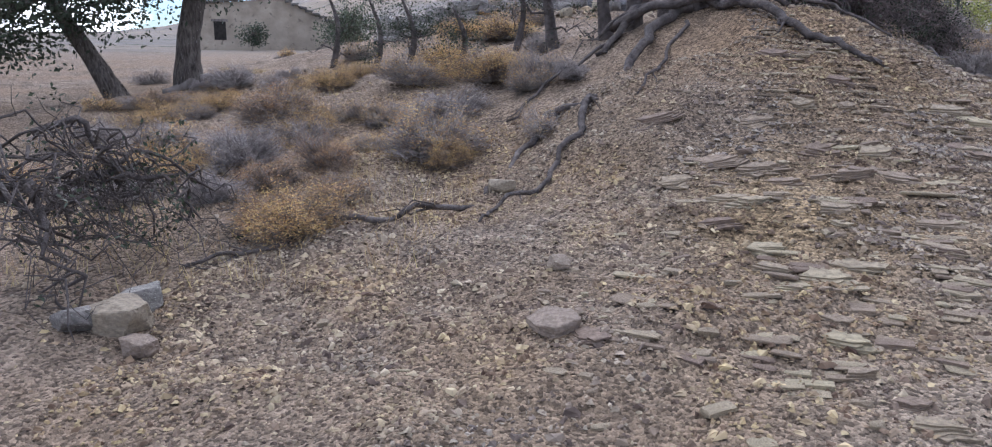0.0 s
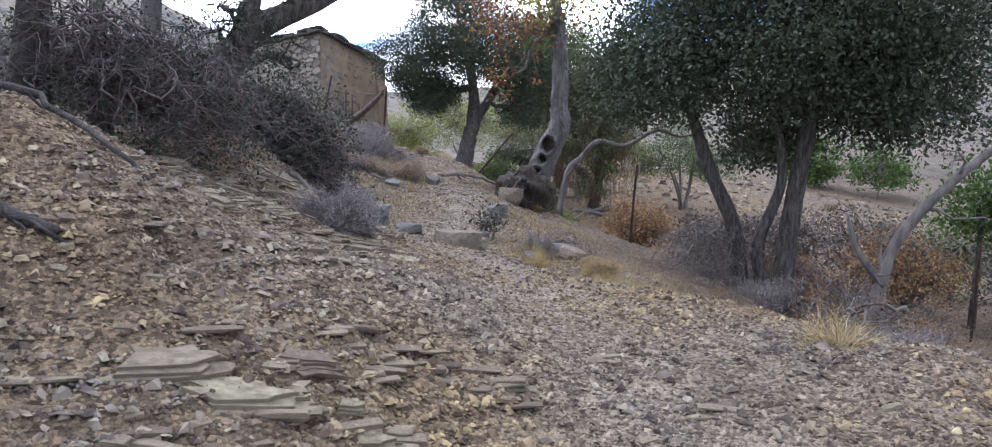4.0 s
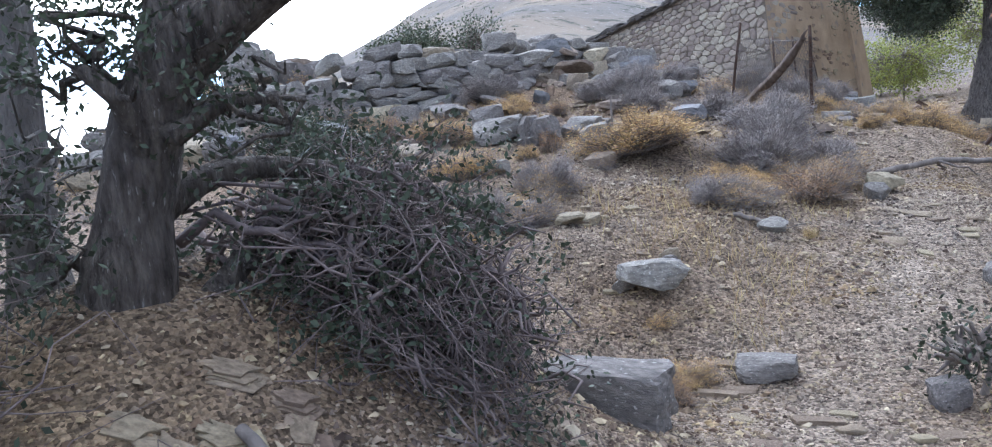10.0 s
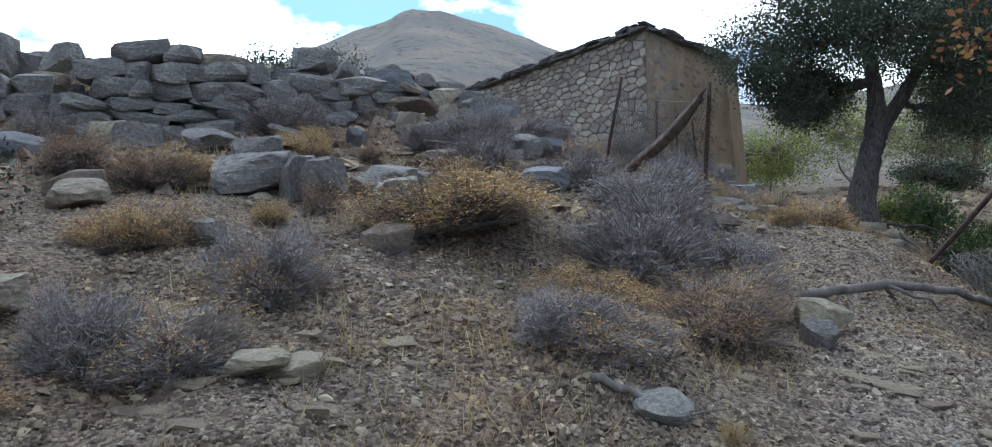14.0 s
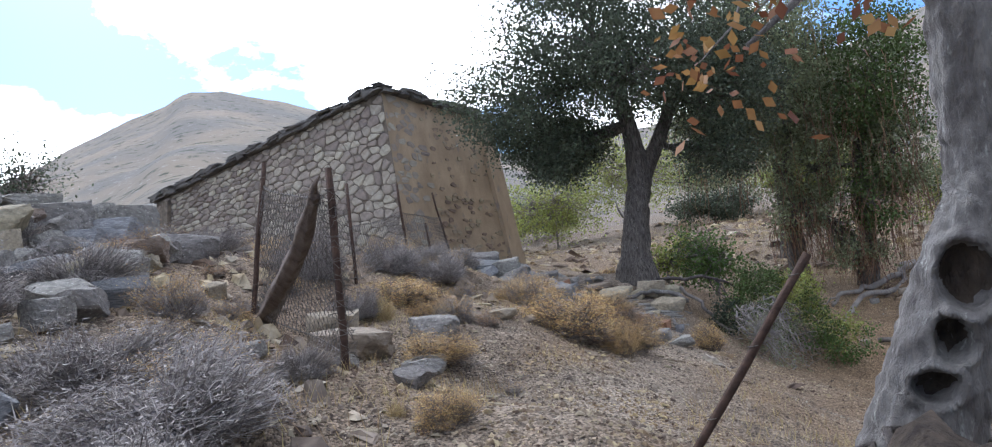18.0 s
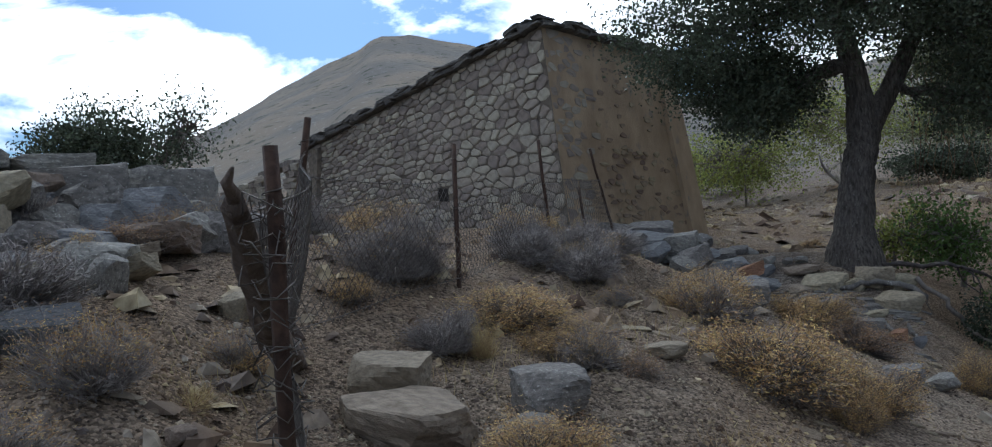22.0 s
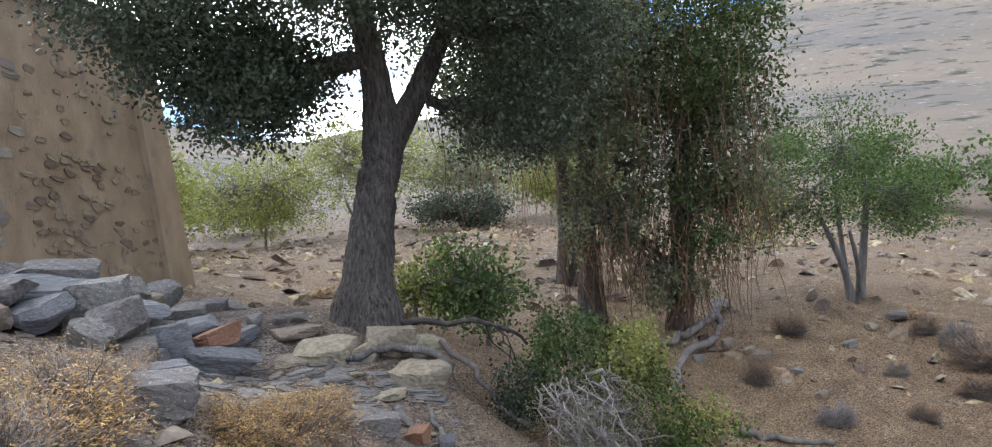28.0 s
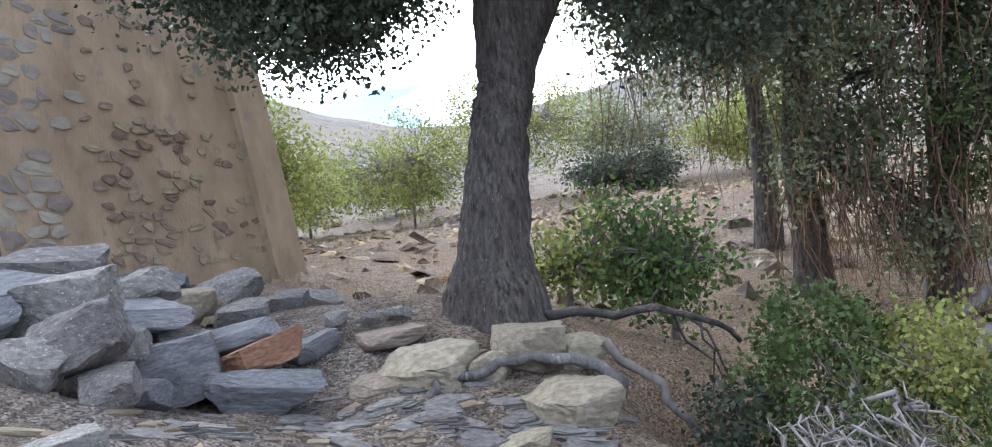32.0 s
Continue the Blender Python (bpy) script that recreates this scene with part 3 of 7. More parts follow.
FAR, CORNER, EAST, BACK = (7.55, 39.2), (14.0, 33.25), (17.75, 34.75), (12.6, 42.6)
CORNER_TOP, FAR_TOP, EAST_TOP = (13.85, 33.7, 6.55), (8.0, 39.0, 4.75), (17.25, 35.15, 5.75)
BACK_TOP = (12.4, 41.8, 4.6)


def slab_between(k, foot_a, foot_b, top_a, top_b, inward, thick=0.6):
    """A wall with its own thickness between two feet and two tops."""
    n = Vector(inward).normalized() * thick
    c = [Vector(foot_a), Vector(foot_b), Vector(top_b), Vector(top_a)]
    s = len(k.v)
    k.v += [tuple(p) for p in c] + [tuple(p + n) for p in c]
    k.f += [(s, s + 1, s + 2, s + 3), (s + 7, s + 6, s + 5, s + 4), (s, s + 4, s + 5, s + 1), (s + 3, s + 2, s + 6, s + 7), (s, s + 3, s + 7, s + 4), (s + 1, s + 5, s + 6, s + 2)]


def foot(p, z):
    return (p[0], p[1], z)


house = tagged(new("stone_building"), "abandoned rubble stone building with one tall plastered buttress end", "building")
house.location = (13.0, 36.5, 1.5)
HOUSE_INV = Matrix.Translation((-13.0, -36.5, -1.5))


def of_house(name, me, label="", kind=""):
    return child(name, me, house, label, HOUSE_INV, kind)


HOUSE = {}


def build_house():
    for name, a, b, ta, tb, inward, mat in (
        ("side_wall", foot(FAR, 1.9), foot(CORNER, 0.9), FAR_TOP, CORNER_TOP, (0.68, 0.73, 0), M["mortar"]),
        ("buttress_wall", foot(CORNER, 0.9), foot(EAST, 0.5), CORNER_TOP, EAST_TOP, (-0.37, 0.93, 0), M["plaster"]),
        ("rear_wall", foot(EAST, 0.5), foot(BACK, 0.8), EAST_TOP, BACK_TOP, (-0.8, -0.55, 0), M["plaster"]),
        ("end_wall", foot(BACK, 0.8), foot(FAR, 1.5), BACK_TOP, FAR_TOP, (0.5, -0.8, 0), M["mortar"]),
    ):
        k = Kit()
        slab_between(k, a, b, ta, tb, inward)
        HOUSE[name] = of_house(name, k.mesh(name, mat, shade=False), {"side_wall": "rubble stones bedded in earth mortar", "buttress_wall": "battered wall with ochre lime plaster, partly fallen"}.get(name, "rubble wall"))
    k = Kit()
    tops = [Vector(p) for p in (FAR_TOP, CORNER_TOP, EAST_TOP, BACK_TOP)]
    s = [tuple(p + Vector((0, 0, 0.02))) for p in tops] + [tuple(p + Vector((0, 0, 0.16))) for p in tops]
    k.v, k.f = s, [(3, 2, 1, 0), (4, 5, 6, 7)] + [(i, (i + 1) % 4, 4 + (i + 1) % 4, 4 + i) for i in range(4)]
    HOUSE["roof"] = of_house("roof", k.mesh("roof", M["slab"], shade=False), "earth roof under loose stone slabs")


build_house()


# ---- masonry of the building ----
def bilinear(fa, fb, ta, tb, u, v):
    fa, fb, ta, tb = map(Vector, (fa, fb, ta, tb))
    return fa.lerp(fb, u).lerp(ta.lerp(tb, u), v)


def clipped(poly, px, py, nx, ny):
    """The part of a polygon on the side of a line that n points away from."""
    out = []
    for (ax, ay), (bx, by) in zip(poly, poly[1:] + poly[:1]):
        da, db = (ax - px) * nx + (ay - py) * ny, (bx - px) * nx + (by - py) * ny
        if da <= 0:
            out.append((ax, ay))
        if da * db < 0:
            t = da / (da - db)
            out.append((ax + (bx - ax) * t, ay + (by - ay) * t))
    return out


def rubble(quad, height, rng, size, proud, joint, keep):
    """Random rubble fitted to a battered wall, each stone cut by its neighbours: yields u, v, centre and one small mesh kit each."""
    fa, fb, ta, tb = map(Vector, quad)
    length = (fb - fa).length
    normal = (fb - fa).cross(ta - fa).normalized()
    if normal.y > 0:
        normal = -normal
    dx, dy = size
    rows, cols = int(height / dy) + 1, int(length / dx) + 1
    sites = {}
    for j in range(-1, rows + 1):
        for i in range(-1, cols + 1):
            if rng.random() > 0.14:
                sites[i, j] = ((i + 0.5 * (j % 2) + 0.5 + rng.uniform(-.42, .42)) * dx, (j + 0.5 + rng.uniform(-.36, .36)) * dy)
    squash = dx / dy
    for (i, j), (sx, sy) in sites.items():
        poly = [(max(sx - dx * 1.3, 0), max(sy - dy * 1.3, 0)), (min(sx + dx * 1.3, length), max(sy - dy * 1.3, 0)), (min(sx + dx * 1.3, length), min(sy + dy * 1.3, height)), (max(sx - dx * 1.3, 0), min(sy + dy * 1.3, height))]
        if not (0 < sx < length and 0 < sy < height):
            continue
        for di in range(-3, 4):
            for dj in range(-2, 3):
                o = sites.get((i + di, j + dj))
                if o and (di or dj) and len(poly) > 2:
                    ex, ey = o[0] - sx, (o[1] - sy) * squash
                    poly = clipped(poly, (sx + o[0]) / 2, (sy + o[1]) / 2, ex, ey * squash)
        if len(poly) < 3:
            continue
        uc, vc = sum(p[0] for p in poly) / len(poly) / length, sum(p[1] for p in poly) / len(poly) / height
        if rng.random() > keep(uc, vc):
            continue
        c = bilinear(*quad, uc, vc)
        pts = [bilinear(*quad, p[0] / length, p[1] / height) for p in poly]
        # corners knocked off
        ring = []
        for a, b in zip(pts, pts[1:] + pts[:1]):
            if (b - a).length > 0.05:
                ring += [a.lerp(b, rng.uniform(0.12, 0.26)), a.lerp(b, rng.uniform(0.74, 0.88))]
        n = len(ring)
        if n < 4 or max((p - c).length for p in ring) < 0.05:
            continue
        rise = rng.uniform(*proud)
        tilt = Vector([rng.uniform(-.06, .06) for _ in range(3)])
        kit = Kit()
        for shrink, lift in ((joint, -0.03), (joint, rise * 0.5), (joint + 0.03, rise)):
            for p in ring:
                d = p - c
                kit.v.append(tuple(d * max(1 - shrink / max(d.length, 0.03) * rng.uniform(0.6, 1.4), 0.3) + normal * (lift + d.dot(tilt))))
        kit.v.append(tuple(normal * (rise + rng.uniform(-.006, .014))))
        kit.f = [(a * n + q, a * n + (q + 1) % n, a * n + n + (q + 1) % n, a * n + n + q) for a in (0, 1) for q in range(n)] + [(2 * n + q, 2 * n + (q + 1) % n, 3 * n) for q in range(n)]
        yield uc, vc, c, kit


def clad():
    rng = random.Random(90)
    quad = (foot(CORNER, 0.9), foot(FAR, 1.9), CORNER_TOP, FAR_TOP)
    d = (Vector(quad[1]) - Vector(quad[0]))
    out = Vector((-0.68, -0.73, 0))
    holder = HOUSE["side_wall"]
    rest, count = Kit(), 0
    for uc, vc, c, kit in rubble(quad, 5.2, rng, (0.29, 0.19), (0.014, 0.055), 0.013, lambda u, v: 0.0 if abs(u - 0.40) < 0.022 and abs(v - 0.40) < 0.045 else 1.0):
        if uc < 0.5 and count < 300 and (uc < 0.3 or vc < 0.5):
            child("stone", kit.mesh("stone", M["wall_stone"], shade=False), holder, "", Matrix.Translation(c))
            count += 1
        else:
            s = len(rest.v)
            rest.v += [tuple(Vector(q) + c) for q in kit.v]
            rest.f += [tuple(s + i for i in f) for f in kit.f]
    of_house("far_stone", rest.mesh("far_stone", M["wall_rest"], shade=False), "rubble stones of the side wall", "stuff")
    # small square vent: a near-black block for the shade inside
    k = Kit()
    p = bilinear(*quad, 0.40, 0.40)
    a = d.normalized() * 0.15
    k.v = [tuple(p + out * 0.03 + q + r) for r in (Vector((0, 0, 0)), -out * 0.3) for q in (a + Vector((0, 0, .16)), -a + Vector((0, 0, .16)), -a - Vector((0, 0, .16)), a - Vector((0, 0, .16)))]
    k.f = [(0, 1, 2, 3), (0, 4, 5, 1), (1, 5, 6, 2), (2, 6, 7, 3), (3, 7, 4, 0)]
    of_house("vent", k.mesh("vent", M["dark"], shade=False), "near-black block painted as the shade in a small vent")
    # stones of the corner under grey render, and those that show through the plaster
    quad = (foot(CORNER, 0.9), foot(EAST, 0.5), CORNER_TOP, EAST_TOP)
    show = HOUSE["buttress_wall"]
    for uc, vc, c, kit in rubble(quad, 5.4, rng, (0.24, 0.165), (0.002, 0.008), 0.02, lambda u, v: 0.62 if u < 0.14 else max(0.0, 0.62 - (u - 0.14) / 0.3)):
        child("stone", kit.mesh("stone", M["grey_face"], shade=False), show, "", Matrix.Translation(c))
    for uc, vc, c, kit in rubble(quad, 5.4, rng, (0.17, 0.115), (0.002, 0.007), 0.018, lambda u, v: 0.0 if u < 0.3 else 0.7 if u > 0.94 else 0.5 if v < 0.1 else 0.33 if v < 0.55 else 0.15):
        child("stone", kit.mesh("stone", M["plaster_stone"], shade=False), show, "", Matrix.Translation(c))
    # loose slabs along the verge, two deep
    roof = HOUSE["roof"]
    for a, b, n in ((FAR_TOP, CORNER_TOP, 34), (CORNER_TOP, EAST_TOP, 14), (BACK_TOP, EAST_TOP, 12)):
        a, b = Vector(a), Vector(b)
        ang = math.degrees(math.atan2(b.y - a.y, b.x - a.x))
        sl = math.degrees(math.atan2(b.z - a.z, math.hypot(b.x - a.x, b.y - a.y)))
        for layer in range(2):
            for i in range(n):
                if layer and rng.random() < 0.3:
                    continue
                p = a.lerp(b, (i + rng.uniform(0.2, 0.8)) / n)
                m = Matrix.Translation(p + Vector((0, 0, 0.06 + layer * 0.10))) @ pose(0, 0, 0, rng.uniform(-6, 6), -sl + rng.uniform(-7, 7), ang + rng.uniform(-14, 14)) @ Matrix.Diagonal((rng.uniform(0.28, 0.5), rng.uniform(0.35, 0.55), rng.uniform(0.06, 0.14), 1))
                child("slab", PIECE0["slab"][i % 6], roof, "", m)


PIECE0 = {k: [piece_mesh(k + "_piece", 50 + s, M[m], 0.2) for s in range(6)] for k, m in (("wall", "wall_stone"), ("slab", "slab"))}
clad()


def annex():
    """The lower wall beyond, with its doorway."""
    a, b = (7.45, 39.3), (4.6, 42.1)
    rng = random.Random(93)
    root = tagged(new("annex_wall"), "lower rubble wall with a roofless doorway", "ruin")
    root.location = g3(*a)
    fr = wall_matrix(b, a)
    length = math.hypot(b[0] - a[0], b[1] - a[1])
    inv = Matrix.Translation(-root.location)
    base = gz(6, 40.5)
    door = (length - 1.35, length - 0.35)
    def top(x):
        return 3.75 + 0.7 * x / length - base

    for x0, x1 in ((0, door[0]), (door[1], length)):
        k = Kit()
        k.v = [tuple(fr @ Vector((x, y, base + z))) for low in (True, False) for x, y in ((x0, 0.05), (x1, 0.05), (x1, 0.55), (x0, 0.55)) for z in ((-0.3 if low else top(x)),)]
        k.f = [(0, 1, 5, 4), (1, 2, 6, 5), (2, 3, 7, 6), (3, 0, 4, 7), (4, 5, 6, 7)]
        child("core", k.mesh("core", M["mortar"], shade=False), root, "", inv)
    k = Kit()
    c = [(-0.2, 2.6), (length + 1.2, 2.6), (length + 1.2, 3.1), (-0.2, 3.1)]
    k.v = [tuple(fr @ Vector((x, y, zz))) for zz in (base - 0.5, 3.6) for x, y in c]
    k.f = [(0, 1, 5, 4), (1, 2, 6, 5), (2, 3, 7, 6), (3, 0, 4, 7), (4, 5, 6, 7)]
    child("inner_wall", k.mesh("inner_wall", M["mortar"], shade=False), root, "", inv)
    n = 0
    z = -0.1
    while z < 2.4:
        h = rng.uniform(0.14, 0.24)
        x = 0.0
        while x < length:
            w = rng.uniform(0.2, 0.42)
            xc = x + w / 2
            if not (door[0] - 0.05 < xc < door[1] + 0.05) and z + h * 0.6 < top(xc):
                p = fr @ Vector((xc, 0.06, 0))
                m = Matrix.Translation((p.x, p.y, base + z + h / 2)) @ fr.to_3x3().to_4x4() @ pose(0, 0, 0, 0, rng.uniform(-5, 5), 0) @ Matrix.Diagonal((w, 0.2, h, 1))
                child("stone", PIECE0["wall"][n % 6], root, "", inv @ m)
                n += 1
            x += w
        z += h
    k = Kit()
    c = [(door[0] - 0.2, 0.0), (door[1] + 0.2, 0.0), (door[1] + 0.2, 0.5), (door[0] - 0.2, 0.5)]
    k.v = [tuple(fr @ Vector((x, y, base + top(x) + zz))) for zz in (0.0, 0.13) for x, y in c]
    k.f = [(0, 1, 5, 4), (1, 2, 6, 5), (2, 3, 7, 6), (3, 0, 4, 7), (4, 5, 6, 7), (3, 2, 1, 0)]
    child("lintel", k.mesh("lintel", M["dead"], shade=False), root, "weathered timber lintel", inv)


annex()


def far_house():
    """The roofless house up the hill."""
    root = tagged(new("far_house"), "distant ruined stone house with a squat chimney", "house")
    root.matrix_basis = pose(-25.9, 78.6, -0.2, 0, 0, 28) @ Matrix.Scale(1.5, 4)

    def block(name, x0, x1, y0, y1, z0, zl, zr, mat, label=""):
        k = Kit()
        k.v = [(x0, y0, z0), (x1, y0, z0), (x1, y1, z0), (x0, y1, z0), (x0, y0, zl), (x1, y0, zr), (x1, y1, zr), (x0, y1, zl)]
        k.f = [(0, 1, 5, 4), (1, 2, 6, 5), (2, 3, 7, 6), (3, 0, 4, 7), (4, 5, 6, 7)]
        child(name, k.mesh(name, mat, shade=False), root, label)
    block("wall", -4.6, 0.5, -2.5, 2.5, -3, 3.6, 4.1, M["far_wall"])
    block("wall", 0.5, 4.6, -2.5, 2.5, -3, 4.1, 2.3, M["far_wall"])
    block("chimney", 0.3, 1.5, -0.6, 0.6, 3.4, 5.0, 5.0, M["far_wall"])
    # no opening is cut: a near-black block paints the window's inner shade
    block("window", -3.6, -2.9, -2.54, -2.3, 1.5, 2.6, 2.6, M["dark"], "near-black block painted as the shade in an empty window")
    block("lintel", -3.75, -2.75, -2.56, -2.3, 2.6, 2.75, 2.75, M["dead"], "weathered timber lintel")
    rng = random.Random(5)
    for i in range(22):
        xx = -4.5 + i * 0.42
        top = 3.6 + (xx + 4.6) * 0.125 if xx < 0.5 else 4.1 - (xx - 0.5) * 0.44
        m = pose(xx, -2.4, top + 0.04, 0, rng.uniform(-5, 8), rng.uniform(-10, 10)) @ Matrix.Diagonal((0.5, 0.6, 0.16, 1))
        child("coping_stone", PIECE0["slab"][i % 6], root, "", m)


far_house()


# ---- trees ----
def part_at(parent, name, me, label="", kind=""):
    return child(name, me, parent, label, Matrix.Translation(-parent.location), kind)


def trunk_kit(pts, radii, rng, sides=14, ribs=0.12, seed=0.0, rings=8):
    """A trunk whose section is ribbed and flares into root spurs at its foot."""
    k = Kit()
    pts = [Vector(p) for p in pts]
    path, rad = [], []
    for i in range(len(pts) - 1):
        for j in range(rings):
            u = j / rings
            p0, p1, p2, p3 = pts[max(i - 1, 0)], pts[i], pts[i + 1], pts[min(i + 2, len(pts) - 1)]
            path.append(0.5 * ((2 * p1) + (p2 - p0) * u + (2 * p0 - 5 * p1 + 4 * p2 - p3) * u * u + (3 * p1 - p0 - 3 * p2 + p3) * u ** 3))
            rad.append(radii[i] + (radii[i + 1] - radii[i]) * smooth(u))
    path.append(pts[-1])
    rad.append(radii[-1])
    k.tube(path, rad, sides)
    for i, p in enumerate(path):
        for s in range(sides):
            v = Vector(k.v[i * sides + s])
            d = v - p
            a = 2 * math.pi * s / sides
            flare = max(0.0, 1 - i / (rings * 1.2))
            w = 1 + ribs * math.sin(5 * a + seed) * (0.4 + 1.6 * flare) + ribs * 0.8 * noise.noise(v * 4 + Vector((seed, 0, 0))) + 0.05 * noise.noise(v * 13) + (0.035 * math.sin(13 * a + 5 * noise.noise(Vector((v.x * 2, v.y * 2, v.z * 1.2)))) if sides > 20 else 0)
            k.v[i * sides + s] = tuple(p + d * w)
    return k


def grow(name, label, category, base, stems, lobes, leaf, leaf_size, per, bark, seed, group="", limb_r=0.09, strands=0, slim=0.55, second=None, thick=1.6, sides=14):
    """A tree: stems as (points, radii), limbs to every lobe of the crown, twigs to its clumps, and small leaves."""
    rng, g = random.Random(seed), np.random.RandomState(seed)
    root = tagged(new(name), label, category, group)
    root.location = base
    ends = []
    for i, (pts, radii) in enumerate(stems):
        k = trunk_kit(pts, radii, rng, sides, 0.1 if sides > 20 else 0.12, seed + i, 18 if sides > 20 else 8)
        part_at(root, "trunk" if i == 0 else "stem", k.mesh("trunk", bark))
        ends += [(Vector(p), r) for p, r in list(zip(pts, radii))[len(pts) // 2:]]
    crown = Kit()
    second_kit, sprays = Kit(), Kit()
    lobes = [(*b[:6], int(b[6] * thick)) for b in lobes]
    for li, lobe in enumerate(lobes):
        c = Vector(lobe[:3])
        clumps = in_lobes(g, [lobe])
        start, r = min(ends, key=lambda e: (e[0] - c).length + (3 if e[0].z < min(c.z, 4.0) or e[0].z > c.z + 2.2 else 0))
        limb = bent(start, c, 6, 0.5, rng)
        k = Kit()
        k.tube(limb, [max(min(limb_r, r * 0.8) * (1 - 0.14 * i), 0.012) for i in range(7)], 6)
        part_at(root, "limb", k.mesh("limb", bark))
        for p in clumps[:: max(1, len(clumps) // 26)]:
            s = rng.choice(limb[2:])
            sprays.tube(bent(s, p, 4, 0.5, rng), [0.022, 0.017, 0.013, 0.009, 0.004], 4, caps=False)
        if len(clumps) and per:
            q = leaves(g, clumps, per, 0.2 * (sum(lobe[3:6]) / 3) ** 0.5, leaf_size * 1.35, slim)
            if second and li % second[1] == second[2]:
                second_kit.bulk(q, 4)
            else:
                crown.bulk(q, 4)
    part_at(root, "sprays", sprays.mesh("sprays", bark), "", "stuff")
    if crown.f:
        part_at(root, "crown", crown.mesh("crown", leaf, shade=False), "many small leaves with gaps of sky")
    if second_kit.f:
        part_at(root, "crown", second_kit.mesh("crown_patch", second[0], shade=False), "patch of turning leaves")
    if strands:
        k = Kit()
        for _ in range(strands):
            x, y, z, rx, ry, rz, _n = rng.choice(lobes)
            a, d = rng.uniform(0, 6.28), rng.uniform(0.2, 1)
            px, py = x + rx * d * math.cos(a), y + ry * d * math.sin(a)
            top = z - rz * rng.uniform(-0.3, 0.6)
            low = max(gz(px, py) + rng.uniform(0.0, 0.8), top - rng.uniform(1.0, 3.2))
            k.tube(bent((px, py, top), (px + rng.uniform(-.3, .3), py + rng.uniform(-.3, .3), low), 5, 0.35, rng), [0.011, 0.010, 0.009, 0.007, 0.006, 0.003], 3, caps=False)
        part_at(root, "hanging_twig", k.mesh("hanging_twig", M["vine"]), "dry twigs hanging from the crown", "stuff")
    return root


OAK = grow(
    "holm_oak", "large dark green holm oak with a thick ribbed trunk", "tree", (17.9, 29.2, 1.15),
    [([(17.9, 29.2, 0.75), (17.92, 29.2, 1.25), (18.02, 29.25, 1.9), (18.25, 29.35, 2.8), (18.45, 29.45, 3.5), (18.4, 29.5, 4.6), (18.1, 29.6, 6.0)], [0.74, 0.46, 0.31, 0.265, 0.255, 0.18, 0.1]),
     ([(18.3, 29.38, 3.0), (18.62, 29.42, 3.6), (18.98, 29.35, 4.2), (19.5, 29.2, 5.2), (20.0, 29.0, 6.0)], [0.2, 0.19, 0.16, 0.12, 0.07])],
    [(15.9, 30.1, 5.5, 1.5, 1.4, 1.0, 130), (16.3, 30.0, 4.7, 1.1, 1.0, 0.75, 90), (16.7, 29.9, 4.05, 0.8, 0.9, 0.6, 80), (17.3, 30.0, 4.35, 0.75, 0.8, 0.55, 60), (20.9, 29.4, 6.2, 1.5, 1.5, 1.2, 130), (17.3, 29.5, 6.7, 1.8, 1.8, 1.3, 190), (19.2, 29.2, 6.5, 1.8, 1.8, 1.5, 190), (20.3, 28.6, 5.0, 1.4, 1.4, 1.2, 140),
     (18.3, 31.2, 5.8, 2.0, 1.5, 1.4, 120), (18.0, 28.0, 5.6, 1.5, 1.1, 1.0, 100), (19.9, 28.4, 3.7, 0.9, 0.9, 0.6, 46), (17.6, 29.9, 8.0, 1.3, 1.3, 0.8, 80)],
    M["leaf_oak"], 0.052, 66, M["bark"], 3, limb_r=0.1, sides=40)

grow("ivied_oak", "grey-green oak hung with dry creeper beside the gully", "tree", (23.4, 30.6, 0.4),
     [([(23.4, 30.6, 0.1), (23.5, 30.6, 1.2), (23.3, 30.5, 2.6), (23.5, 30.3, 4.6)], [0.3, 0.22, 0.18, 0.1]), ([(24.6, 29.5, 0.1), (24.7, 29.4, 1.5), (24.6, 29.3, 3.2), (24.9, 29.0, 5.0)], [0.26, 0.2, 0.16, 0.09])],
     [(22.2, 31.5, 5.2, 1.4, 1.4, 1.2, 80), (23.3, 30.4, 5.3, 1.9, 1.7, 1.7, 170), (24.9, 29.0, 5.2, 1.3, 1.4, 1.8, 140), (25.1, 28.7, 3.4, 0.9, 0.9, 1.2, 50), (23.0, 30.6, 6.9, 1.8, 1.8, 1.1, 110), (23.7, 29.9, 3.2, 1.2, 1.0, 1.0, 34), (24.4, 28.8, 2.3, 0.8, 0.8, 0.9, 20), (23.2, 29.9, 2.2, 0.8, 0.8, 0.7, 16), (24.1, 29.2, 1.1, 0.7, 0.6, 0.5, 14)],
     M["leaf_grey"], 0.07, 60, M["bark"], 5, strands=620, second=(M["leaf_ivy"], 4, 2), thick=2.0)
grow("gully_oak", "dark oak standing behind the creeper", "tree", (25.4, 33.2, 0.8),
     [([(25.4, 33.2, 0.3), (25.4, 33.1, 2.0), (25.2, 33.0, 4.0)], [0.28, 0.2, 0.12])],
     [(24.2, 33.0, 4.6, 1.7, 1.6, 1.5, 110), (26.4, 33.0, 4.8, 1.8, 1.6, 1.6, 120), (25.3, 33.2, 6.4, 1.7, 1.6, 1.1, 90)], M["leaf_grey"], 0.07, 44, M["bark"], 6)
